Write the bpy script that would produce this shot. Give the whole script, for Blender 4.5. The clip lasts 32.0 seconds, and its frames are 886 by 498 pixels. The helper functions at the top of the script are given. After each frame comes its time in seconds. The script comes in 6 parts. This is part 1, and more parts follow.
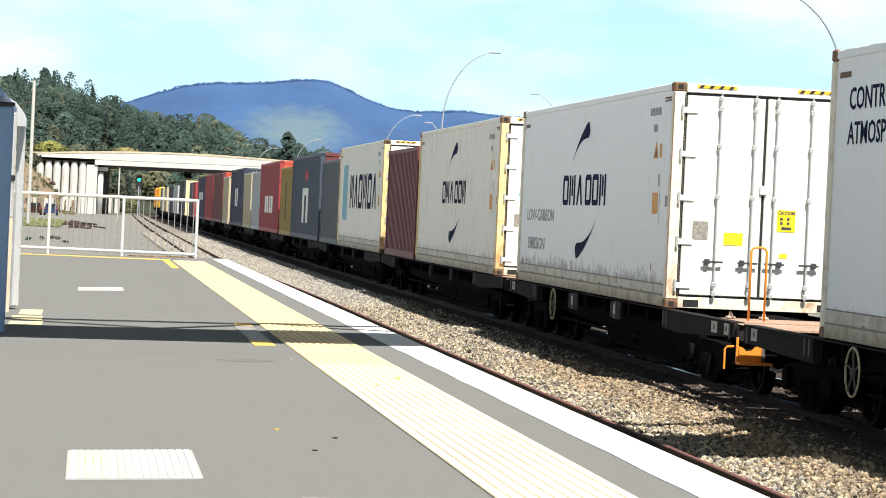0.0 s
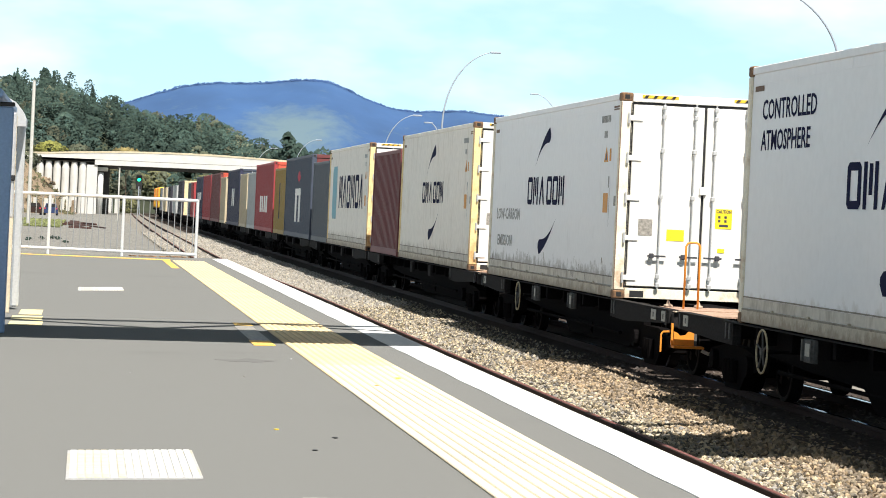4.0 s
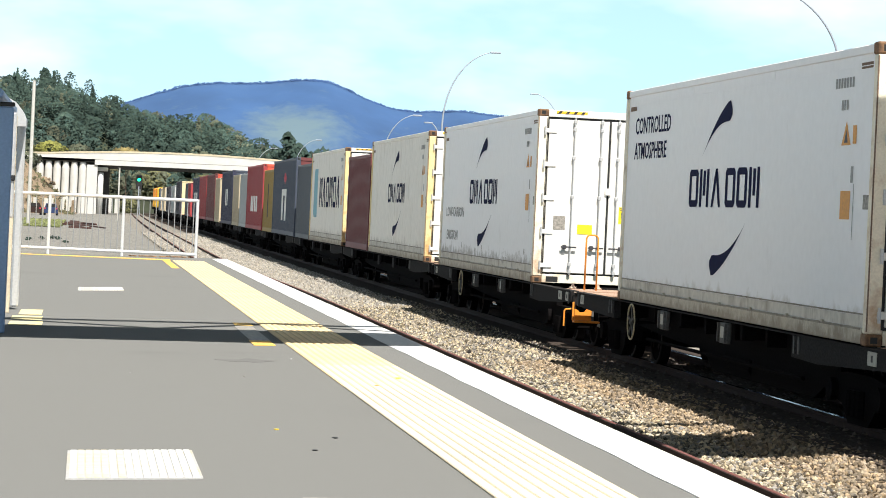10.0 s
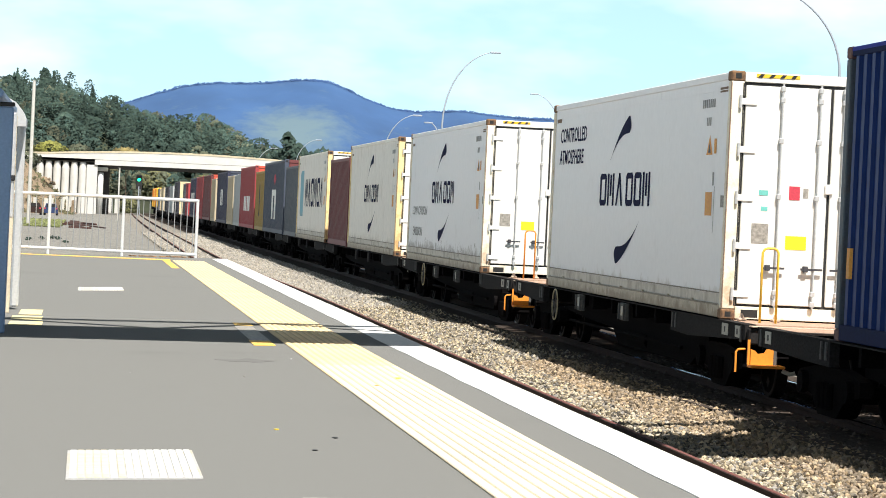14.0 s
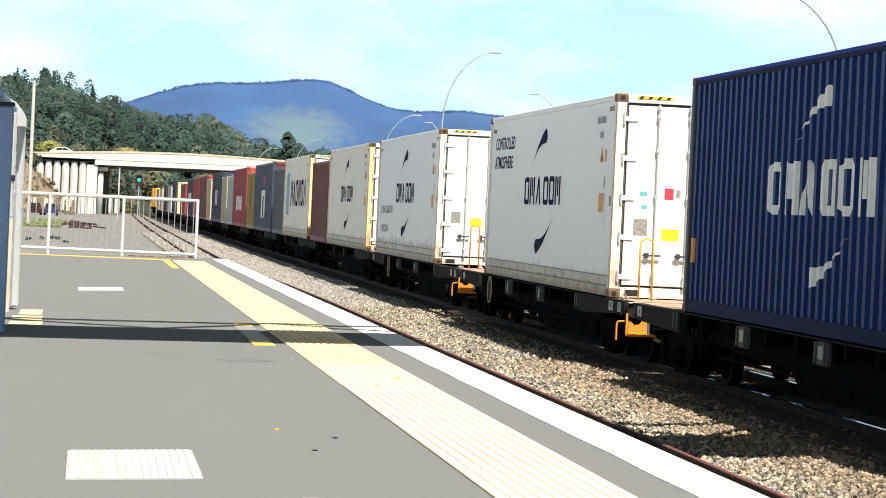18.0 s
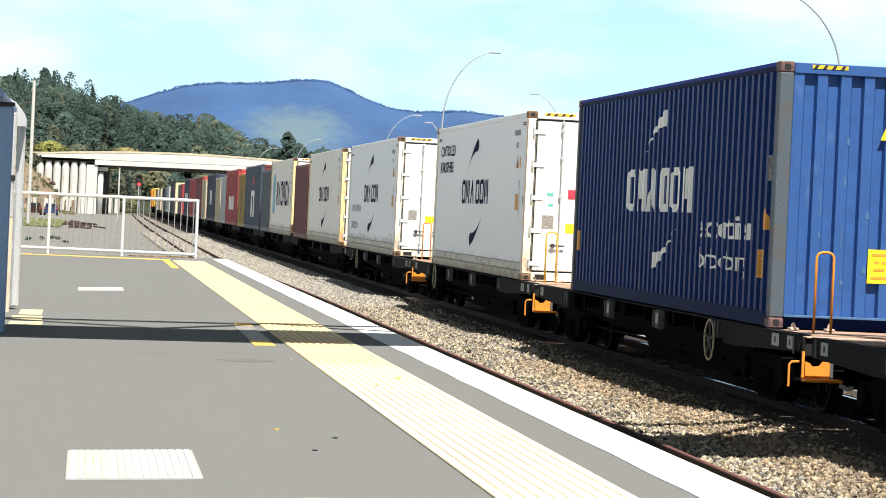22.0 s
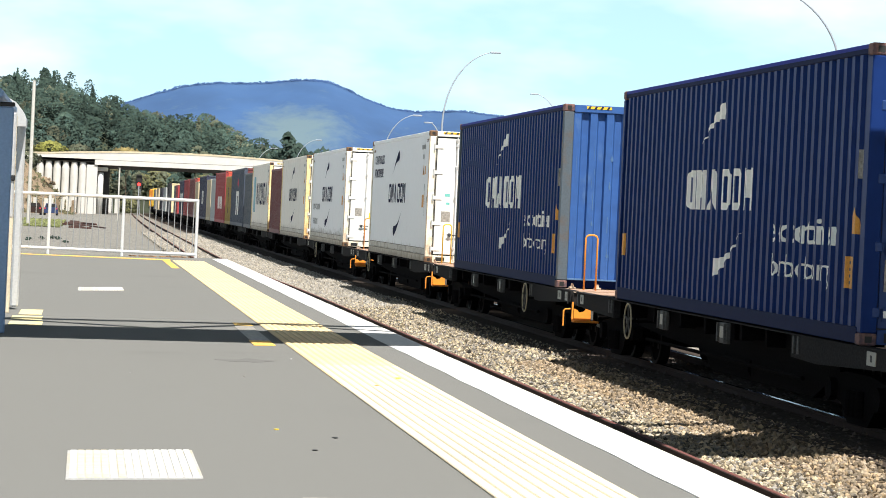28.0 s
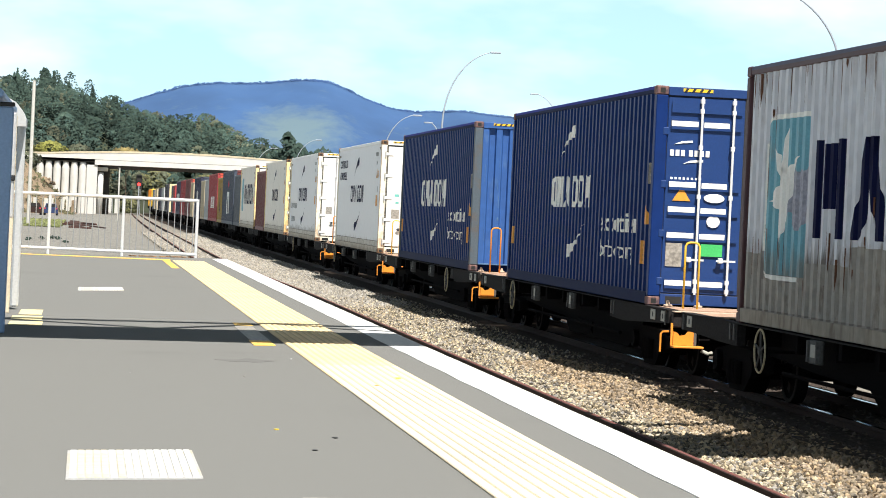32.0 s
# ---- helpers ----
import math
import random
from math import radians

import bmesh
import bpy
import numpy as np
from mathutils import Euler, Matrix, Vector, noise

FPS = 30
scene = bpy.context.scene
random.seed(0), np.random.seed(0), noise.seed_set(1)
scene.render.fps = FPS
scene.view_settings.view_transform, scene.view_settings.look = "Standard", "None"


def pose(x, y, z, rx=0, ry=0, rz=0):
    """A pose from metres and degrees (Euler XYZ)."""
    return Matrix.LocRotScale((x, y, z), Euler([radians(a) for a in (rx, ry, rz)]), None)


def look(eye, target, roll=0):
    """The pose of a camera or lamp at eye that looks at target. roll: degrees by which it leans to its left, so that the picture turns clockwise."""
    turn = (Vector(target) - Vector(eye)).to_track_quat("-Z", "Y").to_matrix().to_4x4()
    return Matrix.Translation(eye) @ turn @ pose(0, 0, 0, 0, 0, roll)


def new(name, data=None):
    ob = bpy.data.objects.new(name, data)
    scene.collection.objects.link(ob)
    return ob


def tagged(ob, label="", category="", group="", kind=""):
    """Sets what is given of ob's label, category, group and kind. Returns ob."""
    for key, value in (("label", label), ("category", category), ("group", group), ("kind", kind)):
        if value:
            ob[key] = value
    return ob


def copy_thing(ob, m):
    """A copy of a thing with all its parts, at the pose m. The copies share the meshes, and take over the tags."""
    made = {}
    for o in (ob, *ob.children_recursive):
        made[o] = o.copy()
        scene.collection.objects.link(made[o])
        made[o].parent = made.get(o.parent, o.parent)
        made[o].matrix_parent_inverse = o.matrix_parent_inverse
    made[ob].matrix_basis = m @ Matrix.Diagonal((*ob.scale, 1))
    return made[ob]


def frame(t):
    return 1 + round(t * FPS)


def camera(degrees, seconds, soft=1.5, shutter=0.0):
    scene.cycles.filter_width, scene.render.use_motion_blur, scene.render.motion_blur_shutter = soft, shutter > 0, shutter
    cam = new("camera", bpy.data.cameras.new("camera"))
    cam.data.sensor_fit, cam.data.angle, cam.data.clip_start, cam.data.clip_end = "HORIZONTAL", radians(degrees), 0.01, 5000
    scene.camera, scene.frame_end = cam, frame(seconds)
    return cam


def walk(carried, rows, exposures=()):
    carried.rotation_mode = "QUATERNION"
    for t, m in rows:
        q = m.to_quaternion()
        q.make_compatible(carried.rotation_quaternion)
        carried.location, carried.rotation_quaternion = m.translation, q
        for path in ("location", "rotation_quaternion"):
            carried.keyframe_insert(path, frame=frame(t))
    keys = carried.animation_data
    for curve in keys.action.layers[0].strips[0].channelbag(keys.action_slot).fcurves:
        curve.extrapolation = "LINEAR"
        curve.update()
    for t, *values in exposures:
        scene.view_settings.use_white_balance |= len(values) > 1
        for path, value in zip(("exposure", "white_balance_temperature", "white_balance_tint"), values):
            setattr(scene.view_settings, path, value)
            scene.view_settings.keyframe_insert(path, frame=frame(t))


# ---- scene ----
# Camera: stands still on the platform, long lens.
EYE = (0.0, 0.0, 1.40)
cam = camera(18.483, 32.0, soft=0.9)
CAM_POSE = Matrix.Translation(EYE) @ Matrix(((0.990500, -0.129613, 0.045938), (-0.043885, 0.018650, 0.998862), (-0.130322, -0.991389, 0.012785))).transposed().to_4x4()
walk(cam, [(0.0, CAM_POSE), (32.0, CAM_POSE)], exposures=[(0.0, 0.72), (32.0, 0.72)])

# ---- light ----
SUN_TO = Vector((0.138, -0.61, 1.0)).normalized()
world = bpy.data.worlds.new("sky")
scene.world = world
world.use_nodes = True
wn, wl = world.node_tree.nodes, world.node_tree.links
wn.clear()
w_out = wn.new("ShaderNodeOutputWorld")
w_bg = wn.new("ShaderNodeBackground")
w_bg.inputs["Strength"].default_value = 0.040
sky = wn.new("ShaderNodeTexSky")
sky.sky_type = "NISHITA"
sky.sun_disc = False
sky.sun_elevation = math.asin(SUN_TO.z)
sky.sun_rotation = math.atan2(SUN_TO.x, SUN_TO.y)
sky.air_density, sky.dust_density, sky.ozone_density = 0.75, 0.8, 2.5
w_tc = wn.new("ShaderNodeTexCoord")
w_map = wn.new("ShaderNodeMapping")
w_map.inputs["Scale"].default_value = (7.0, 7.0, 19.0)
w_map.inputs["Location"].default_value = (2.3, 0.6, 0.2)
w_noise = wn.new("ShaderNodeTexNoise")
w_noise.inputs["Scale"].default_value = 1.0
w_noise.inputs["Detail"].default_value = 5.0
w_noise.inputs["Roughness"].default_value = 0.5
w_ramp = wn.new("ShaderNodeValToRGB")
w_ramp.color_ramp.elements[0].position, w_ramp.color_ramp.elements[0].color = 0.40, (0, 0, 0, 1)
w_ramp.color_ramp.elements[1].position, w_ramp.color_ramp.elements[1].color = 0.60, (1, 1, 1, 1)
w_mix = wn.new("ShaderNodeMix")
w_mix.data_type = "RGBA"
w_mix.inputs[7].default_value = (2.0, 2.1, 2.2, 1)
wl.new(w_tc.outputs["Generated"], w_map.inputs["Vector"])
wl.new(w_map.outputs["Vector"], w_noise.inputs["Vector"])
wl.new(w_noise.outputs["Fac"], w_ramp.inputs["Fac"])
wl.new(w_ramp.outputs["Color"], w_mix.inputs[0])
w_tint = wn.new("ShaderNodeMix")
w_tint.data_type, w_tint.blend_type = "RGBA", "MULTIPLY"
w_tint.inputs[0].default_value = 1.0
w_tint.inputs[7].default_value = (0.13, 0.17, 0.20, 1)
wl.new(sky.outputs["Color"], w_tint.inputs[6])
wl.new(w_tint.outputs[2], w_mix.inputs[6])
# bright haze low over the horizon
w_sep = wn.new("ShaderNodeSeparateXYZ")
w_up = wn.new("ShaderNodeMath")
w_up.operation = "ABSOLUTE"
w_inv = wn.new("ShaderNodeMath")
w_inv.operation, w_inv.use_clamp = "SUBTRACT", True
w_inv.inputs[0].default_value = 1.0
w_pow = wn.new("ShaderNodeMath")
w_pow.operation = "POWER"
w_pow.inputs[1].default_value = 3.0
w_haze = wn.new("ShaderNodeMix")
w_haze.data_type = "RGBA"
w_hcol = wn.new("ShaderNodeMix")
w_hcol.data_type = "RGBA"
w_hcol.inputs[6].default_value = (11.8, 18.4, 21.8, 1)
w_hcol.inputs[7].default_value = (20.8, 23.2, 25.6, 1)
wl.new(w_tc.outputs["Generated"], w_sep.inputs["Vector"])
wl.new(w_sep.outputs["Z"], w_up.inputs[0])
wl.new(w_up.outputs[0], w_inv.inputs[1])
wl.new(w_inv.outputs[0], w_pow.inputs[0])
wl.new(w_ramp.outputs["Color"], w_hcol.inputs[0])
wl.new(w_pow.outputs[0], w_haze.inputs[0])
wl.new(w_mix.outputs[2], w_haze.inputs[6])
wl.new(w_hcol.outputs[2], w_haze.inputs[7])
wl.new(w_haze.outputs[2], w_bg.inputs["Color"])
wl.new(w_bg.outputs["Background"], w_out.inputs["Surface"])

sun_data = bpy.data.lights.new("sun", "SUN")
sun_data.energy, sun_data.angle, sun_data.color = 5.0, radians(0.53), (1.0, 0.95, 0.87)
sun = new("sun", sun_data)
sun.matrix_world = look(SUN_TO * 60, (0, 0, 0))


# ---- materials ----
def mat(name, base, rough=0.6, metal=0.0, vary=0.12, grain=40.0, stain=0.0, stain_col=(0.12, 0.06, 0.03), stain_scale=1.2,
        bump=0.0, bump_scale=60.0, rnd=0.0, island=0.0, alt=None, emit=0.0, streak=1.0, stain_at=0.58, spec=0.5):
    """A procedural surface: fine grain, broad stains, relief, and a shift of value from piece to piece."""
    m = bpy.data.materials.new(name)
    m.use_nodes = True
    n, l = m.node_tree.nodes, m.node_tree.links
    b = n["Principled BSDF"]
    b.inputs["Roughness"].default_value, b.inputs["Metallic"].default_value = rough, metal
    b.inputs["Specular IOR Level"].default_value = spec
    tc = n.new("ShaderNodeTexCoord")
    g = n.new("ShaderNodeTexNoise")
    g.inputs["Scale"].default_value, g.inputs["Detail"].default_value = grain, 4.0
    l.new(tc.outputs["Object"], g.inputs["Vector"])
    hsv = n.new("ShaderNodeHueSaturation")
    hsv.inputs["Color"].default_value = (*base, 1)
    mr = n.new("ShaderNodeMapRange")
    mr.inputs["From Min"].default_value, mr.inputs["From Max"].default_value = 0.3, 0.7
    mr.inputs["To Min"].default_value, mr.inputs["To Max"].default_value = 1 - vary, 1 + vary
    l.new(g.outputs["Fac"], mr.inputs["Value"])
    val = mr.outputs["Result"]
    for amount, node, sock in ((rnd, "ShaderNodeObjectInfo", "Random"), (island, "ShaderNodeNewGeometry", "Random Per Island")):
        if amount:
            o = n.new(node)
            r2 = n.new("ShaderNodeMapRange")
            r2.inputs["To Min"].default_value, r2.inputs["To Max"].default_value = 1 - amount, 1 + amount
            l.new(o.outputs[sock], r2.inputs["Value"])
            mul = n.new("ShaderNodeMath")
            mul.operation = "MULTIPLY"
            l.new(val, mul.inputs[0])
            l.new(r2.outputs["Result"], mul.inputs[1])
            val = mul.outputs[0]
    l.new(val, hsv.inputs["Value"])
    if alt:
        gi, am = n.new("ShaderNodeNewGeometry"), n.new("ShaderNodeMix")
        wn = n.new("ShaderNodeTexWhiteNoise")
        wn.noise_dimensions = "1D"
        am.data_type = "RGBA"
        am.inputs[6].default_value, am.inputs[7].default_value = (*base, 1), (*alt, 1)
        l.new(gi.outputs["Random Per Island"], wn.inputs["W"])
        l.new(wn.outputs["Value"], am.inputs[0])
        l.new(am.outputs[2], hsv.inputs["Color"])
    col = hsv.outputs["Color"]
    if stain:
        mp = n.new("ShaderNodeMapping")
        mp.inputs["Scale"].default_value = (stain_scale * streak, stain_scale * streak, stain_scale)
        s = n.new("ShaderNodeTexNoise")
        s.inputs["Scale"].default_value, s.inputs["Detail"].default_value, s.inputs["Roughness"].default_value = 1.0, 8.0, 0.65
        rp = n.new("ShaderNodeMapRange")
        rp.inputs["From Min"].default_value, rp.inputs["From Max"].default_value = stain_at, stain_at + 0.22
        rp.inputs["To Max"].default_value = stain
        mx = n.new("ShaderNodeMix")
        mx.data_type = "RGBA"
        mx.inputs[7].default_value = (*stain_col, 1)
        l.new(tc.outputs["Object"], mp.inputs["Vector"])
        l.new(mp.outputs["Vector"], s.inputs["Vector"])
        l.new(s.outputs["Fac"], rp.inputs["Value"])
        l.new(rp.outputs["Result"], mx.inputs[0])
        l.new(col, mx.inputs[6])
        col = mx.outputs[2]
    l.new(col, b.inputs["Base Color"])
    if bump:
        bn = n.new("ShaderNodeTexNoise")
        bn.inputs["Scale"].default_value, bn.inputs["Detail"].default_value = bump_scale, 5.0
        bp = n.new("ShaderNodeBump")
        bp.inputs["Strength"].default_value, bp.inputs["Distance"].default_value = bump, 0.02
        l.new(tc.outputs["Object"], bn.inputs["Vector"])
        l.new(bn.outputs["Fac"], bp.inputs["Height"])
        l.new(bp.outputs["Normal"], b.inputs["Normal"])
    if emit:
        b.inputs["Emission Color"].default_value = (*base, 1)
        b.inputs["Emission Strength"].default_value = emit
    return m


ASPHALT = mat("asphalt", (0.188, 0.190, 0.184), 0.95, spec=0.12, vary=0.16, grain=160, stain=0.35, stain_col=(0.11, 0.11, 0.11), stain_scale=0.35, bump=0.25, bump_scale=220)
WHITE_LINE = mat("white line paint", (0.78, 0.78, 0.76), 0.7, vary=0.06, grain=30, stain=0.5, stain_col=(0.45, 0.44, 0.42), stain_scale=2.5, bump=0.15, bump_scale=160, stain_at=0.62, spec=0.15)
TACTILE = mat("cream yellow tactile", (0.88, 0.78, 0.52), 0.75, vary=0.07, grain=45, stain=0.5, stain_col=(0.68, 0.56, 0.34), stain_scale=2.0, rnd=0.05, bump=0.1, spec=0.15)
TACTILE_YELLOW = mat("yellow tactile", (0.87, 0.675, 0.39), 0.75, spec=0.15, vary=0.08, grain=45, stain=0.5, stain_col=(0.70, 0.52, 0.22), stain_scale=2.0, rnd=0.06, bump=0.1)
TACTILE_GROOVE = mat("dusty tactile groove", (0.40, 0.35, 0.25), 0.8, vary=0.12, stain=0.5, stain_col=(0.34, 0.30, 0.22), stain_scale=3, rnd=0.08)
# Cream for the near tiles: sun glare on yellow paint, put into the colour.
TACTILE_CREAM = mat("worn cream tactile", (0.89, 0.80, 0.59), 0.75, vary=0.08, grain=45, stain=0.5, stain_col=(0.72, 0.62, 0.42), stain_scale=2.0, rnd=0.05, bump=0.1, spec=0.15)
TACTILE_BASE = mat("worn tactile base", (0.66, 0.50, 0.27), 0.8, vary=0.1, stain=0.5, stain_col=(0.46, 0.37, 0.2), stain_scale=3, rnd=0.08)
YELLOW_PAINT = mat("yellow line paint", (0.80, 0.50, 0.115), 0.75, vary=0.08, stain=0.4, stain_col=(0.4, 0.33, 0.2), stain_scale=3)
PALE_YELLOW = mat("faded yellow line paint", (0.80, 0.68, 0.36), 0.75, vary=0.1, grain=20, stain=0.5, stain_col=(0.45, 0.40, 0.3), stain_scale=3)
PLATE_BASE = mat("worn plate groove", (0.45, 0.45, 0.45), 0.7, vary=0.08, stain=0.8, stain_col=(0.50, 0.40, 0.2), stain_scale=1.7, stain_at=0.46)
PLATE_WHITE = mat("white painted plate", (0.74, 0.75, 0.76), 0.6, vary=0.05, stain=0.5, stain_col=(0.6, 0.5, 0.3), stain_scale=1.7)
PLATE_STAIN = mat("yellow stained plate paint", (0.70, 0.61, 0.43), 0.65, vary=0.12, grain=20, stain=0.7, stain_col=(0.72, 0.71, 0.68), stain_scale=4, stain_at=0.44)
COPING = mat("rust brown coping", (0.30, 0.125, 0.125), 0.85, spec=0.2, vary=0.25, stain=0.5, stain_col=(0.05, 0.03, 0.035), bump=0.3)
CONCRETE = mat("concrete", (0.55, 0.54, 0.50), 0.85, vary=0.1, grain=6, stain=0.5, stain_col=(0.33, 0.31, 0.28), stain_scale=0.4, bump=0.1)
CONC_WALL = mat("platform wall concrete", (0.30, 0.29, 0.27), 0.9, vary=0.15, stain=0.5, stain_scale=0.8, stain_col=(0.15, 0.13, 0.11))
BALLAST = mat("ballast bed", (0.235, 0.220, 0.195), 0.95, vary=0.5, grain=14, stain=0.5, stain_col=(0.13, 0.115, 0.10), stain_scale=0.7, bump=1.0, bump_scale=16, spec=0.15)
# Brown bed, darkened so the shade under the train is in the colour.
TRACK_SHADE = mat("brake dust on the track bed", (0.060, 0.047, 0.040), 0.95, vary=0.4, grain=14, stain=0.5, stain_col=(0.03, 0.026, 0.024), stain_scale=0.7, bump=1.0, bump_scale=16, spec=0.1)
STONE = mat("ballast stone", (0.42, 0.345, 0.225), 0.9, vary=0.35, grain=25, island=0.85, alt=(0.18, 0.175, 0.172), spec=0.2)
FAR_STONE = mat("far ballast stone", (0.345, 0.31, 0.25), 0.9, vary=0.2, grain=12, island=0.4, alt=(0.285, 0.275, 0.26), spec=0.2)
RUST_STONE = mat("rust tinted ballast stone", (0.33, 0.245, 0.15), 0.9, vary=0.3, grain=25, island=0.7, alt=(0.22, 0.185, 0.15), spec=0.2)
# Brown stones between the rails, with the train's shade mixed into their tone.
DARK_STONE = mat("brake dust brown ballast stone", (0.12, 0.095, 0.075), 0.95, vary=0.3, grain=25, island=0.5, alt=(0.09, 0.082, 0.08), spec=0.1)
YARD = mat("yard gravel", (0.215, 0.21, 0.195), 0.95, vary=0.4, grain=5, stain=0.6, stain_col=(0.17, 0.16, 0.135), stain_scale=0.12, bump=0.5, bump_scale=9, spec=0.15)
RAIL_SIDE = mat("rusty rail", (0.040, 0.024, 0.021), 0.8, vary=0.25, stain=0.4, spec=0.2)
LOOP_RUST = mat("red rusty rail head", (0.17, 0.072, 0.064), 0.8, vary=0.3, stain=0.5, stain_col=(0.07, 0.03, 0.025), stain_scale=3, spec=0.2)
RAIL_TOP = mat("polished rail head", (0.55, 0.54, 0.53), 0.16, 1.0, vary=0.1)
SLEEPER = mat("concrete sleeper", (0.27, 0.25, 0.22), 0.9, vary=0.2, rnd=0.15, stain=0.5, stain_scale=2, spec=0.15)
REEFER = mat("reefer white panel", (0.905, 0.897, 0.905), 0.45, vary=0.02, grain=9, stain=0.2, stain_col=(0.42, 0.39, 0.34), stain_scale=1.1, streak=2.2, stain_at=0.60)
REEFER_DIRTY = mat("reefer lower rail", (0.50, 0.44, 0.34), 0.6, vary=0.12, stain=0.9, stain_col=(0.2, 0.14, 0.08), stain_scale=2.2, streak=1.6, stain_at=0.52)
REEFER_AGED = mat("aged cream reefer panel", (0.88, 0.825, 0.735), 0.5, vary=0.05, grain=7, stain=0.5, stain_col=(0.50, 0.42, 0.30), stain_scale=1.3, streak=2.4, stain_at=0.54)
KICK = mat("dirty white lower panel", (0.62, 0.57, 0.49), 0.6, vary=0.1, grain=12, stain=0.8, stain_col=(0.30, 0.24, 0.17), stain_scale=2.0, streak=2.0, stain_at=0.48)
REEFER_DOOR = mat("reefer door panel", (0.78, 0.77, 0.73), 0.45, vary=0.03, stain=0.35, stain_col=(0.55, 0.50, 0.42), stain_scale=1.4, stain_at=0.62)
EDGE_STAIN = mat("yellowed corner post", (0.87, 0.81, 0.66), 0.65, vary=0.08, stain=0.8, stain_col=(0.40, 0.18, 0.05), stain_scale=2.4, stain_at=0.50)
EDGE_AGED = mat("orange stained corner post", (0.86, 0.68, 0.34), 0.65, vary=0.1, stain=0.8, stain_col=(0.42, 0.17, 0.04), stain_scale=2.4, stain_at=0.48)
GASKET = mat("black rubber gasket", (0.02, 0.02, 0.022), 0.7)
ROD = mat("galvanised rod", (0.56, 0.57, 0.58), 0.5, 0.3, vary=0.1, stain=0.5, stain_col=(0.25, 0.16, 0.1), stain_scale=6)
ROD_WHITE = mat("bright galvanised rod", (0.80, 0.80, 0.79), 0.42, 0.2, vary=0.06)
RUST_CAST = mat("rusty white casting", (0.22, 0.12, 0.06), 0.8, vary=0.3, grain=30, stain=0.9, stain_col=(0.05, 0.03, 0.025), stain_scale=9, stain_at=0.46)
CASTING = mat("corner casting", (0.20, 0.13, 0.09), 0.8, vary=0.2, stain=0.6, stain_scale=7)
HAZ_Y = mat("hazard yellow", (0.80, 0.50, 0.03), 0.6)
HAZ_K = mat("hazard black", (0.015, 0.015, 0.015), 0.6)
LOGO_NAVY = mat("navy logo print", (0.006, 0.009, 0.048), 0.8, vary=0.1, spec=0.1)
LOGO_WHITE = mat("white logo print", (0.94, 0.94, 0.90), 0.8, vary=0.05, stain=0.3, stain_col=(0.5, 0.47, 0.42), stain_scale=3)
STICK_Y = mat("yellow sticker", (0.86, 0.66, 0.02), 0.55)
STICK_O = mat("orange sticker", (0.75, 0.33, 0.04), 0.55)
STICK_G = mat("worn grey sticker", (0.30, 0.28, 0.25), 0.6, vary=0.4, grain=25)
STICK_GREEN = mat("green sticker", (0.05, 0.45, 0.12), 0.55)
STICK_RED = mat("red sticker", (0.55, 0.05, 0.08), 0.55)
STICK_TEAL = mat("teal sticker", (0.15, 0.5, 0.45), 0.55)
INK = mat("dark print", (0.05, 0.05, 0.06), 0.6)
FAINT = mat("faded grey print", (0.33, 0.33, 0.32), 0.6)
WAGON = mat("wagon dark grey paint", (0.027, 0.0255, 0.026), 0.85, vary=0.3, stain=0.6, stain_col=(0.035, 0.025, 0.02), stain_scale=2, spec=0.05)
# Almost black: the deep shade under the wagons is put into this colour.
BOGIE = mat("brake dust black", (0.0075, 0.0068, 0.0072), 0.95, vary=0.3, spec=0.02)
DECK_WOOD = mat("rusty deck boards", (0.44, 0.29, 0.21), 0.85, vary=0.25, stain=0.7, stain_col=(0.16, 0.07, 0.04), stain_scale=3, streak=0.5)
# Treads are darkened too, so the wheels sink into that painted shade.
WHEEL_RIM = mat("worn wheel tread", (0.025, 0.022, 0.02), 0.8, 0.0, vary=0.2, spec=0.2)
HANDWHEEL = mat("cream handwheel", (0.46, 0.39, 0.25), 0.7, vary=0.2, stain=0.6, stain_scale=8)
ORANGE = mat("orange safety paint", (0.85, 0.30, 0.03), 0.6, vary=0.08, stain=0.4, stain_scale=5)
SAFETY_Y = mat("yellow safety paint", (0.85, 0.52, 0.05), 0.6, vary=0.08, stain=0.3, stain_scale=5)
PEDESTAL = mat("pale pedestal plate", (0.42, 0.41, 0.36), 0.7, vary=0.1, stain=0.5, stain_scale=9)
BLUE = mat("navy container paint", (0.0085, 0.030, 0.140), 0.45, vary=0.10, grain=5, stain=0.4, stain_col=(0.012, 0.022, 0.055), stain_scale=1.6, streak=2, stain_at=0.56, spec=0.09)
BLUE_RAIL = mat("dark navy rail paint", (0.005, 0.013, 0.062), 0.6, vary=0.15, stain=0.5, stain_col=(0.03, 0.022, 0.02), stain_scale=2.5, spec=0.04)
BLUE_POST = mat("worn grey blue post paint", (0.075, 0.10, 0.125), 0.6, vary=0.15, stain=0.8, stain_col=(0.11, 0.075, 0.05), stain_scale=3, stain_at=0.5)
BLUE_TOP = mat("royal blue rail paint", (0.007, 0.02, 0.30), 0.6, vary=0.1, stain=0.3, stain_col=(0.03, 0.03, 0.1), spec=0.12)
BLUE_CAST = mat("rusty casting with blue paint rests", (0.19, 0.10, 0.085), 0.8, vary=0.3, grain=25, stain=0.9, stain_col=(0.03, 0.03, 0.06), stain_scale=9, stain_at=0.44)
# Paler than BLUE: the sun on the end wall is put into the paint.
BLUE_END = mat("faded blue end paint", (0.024, 0.092, 0.30), 0.55, vary=0.10, grain=6, stain=0.6, stain_col=(0.11, 0.20, 0.36), stain_scale=1.8, streak=2.5)
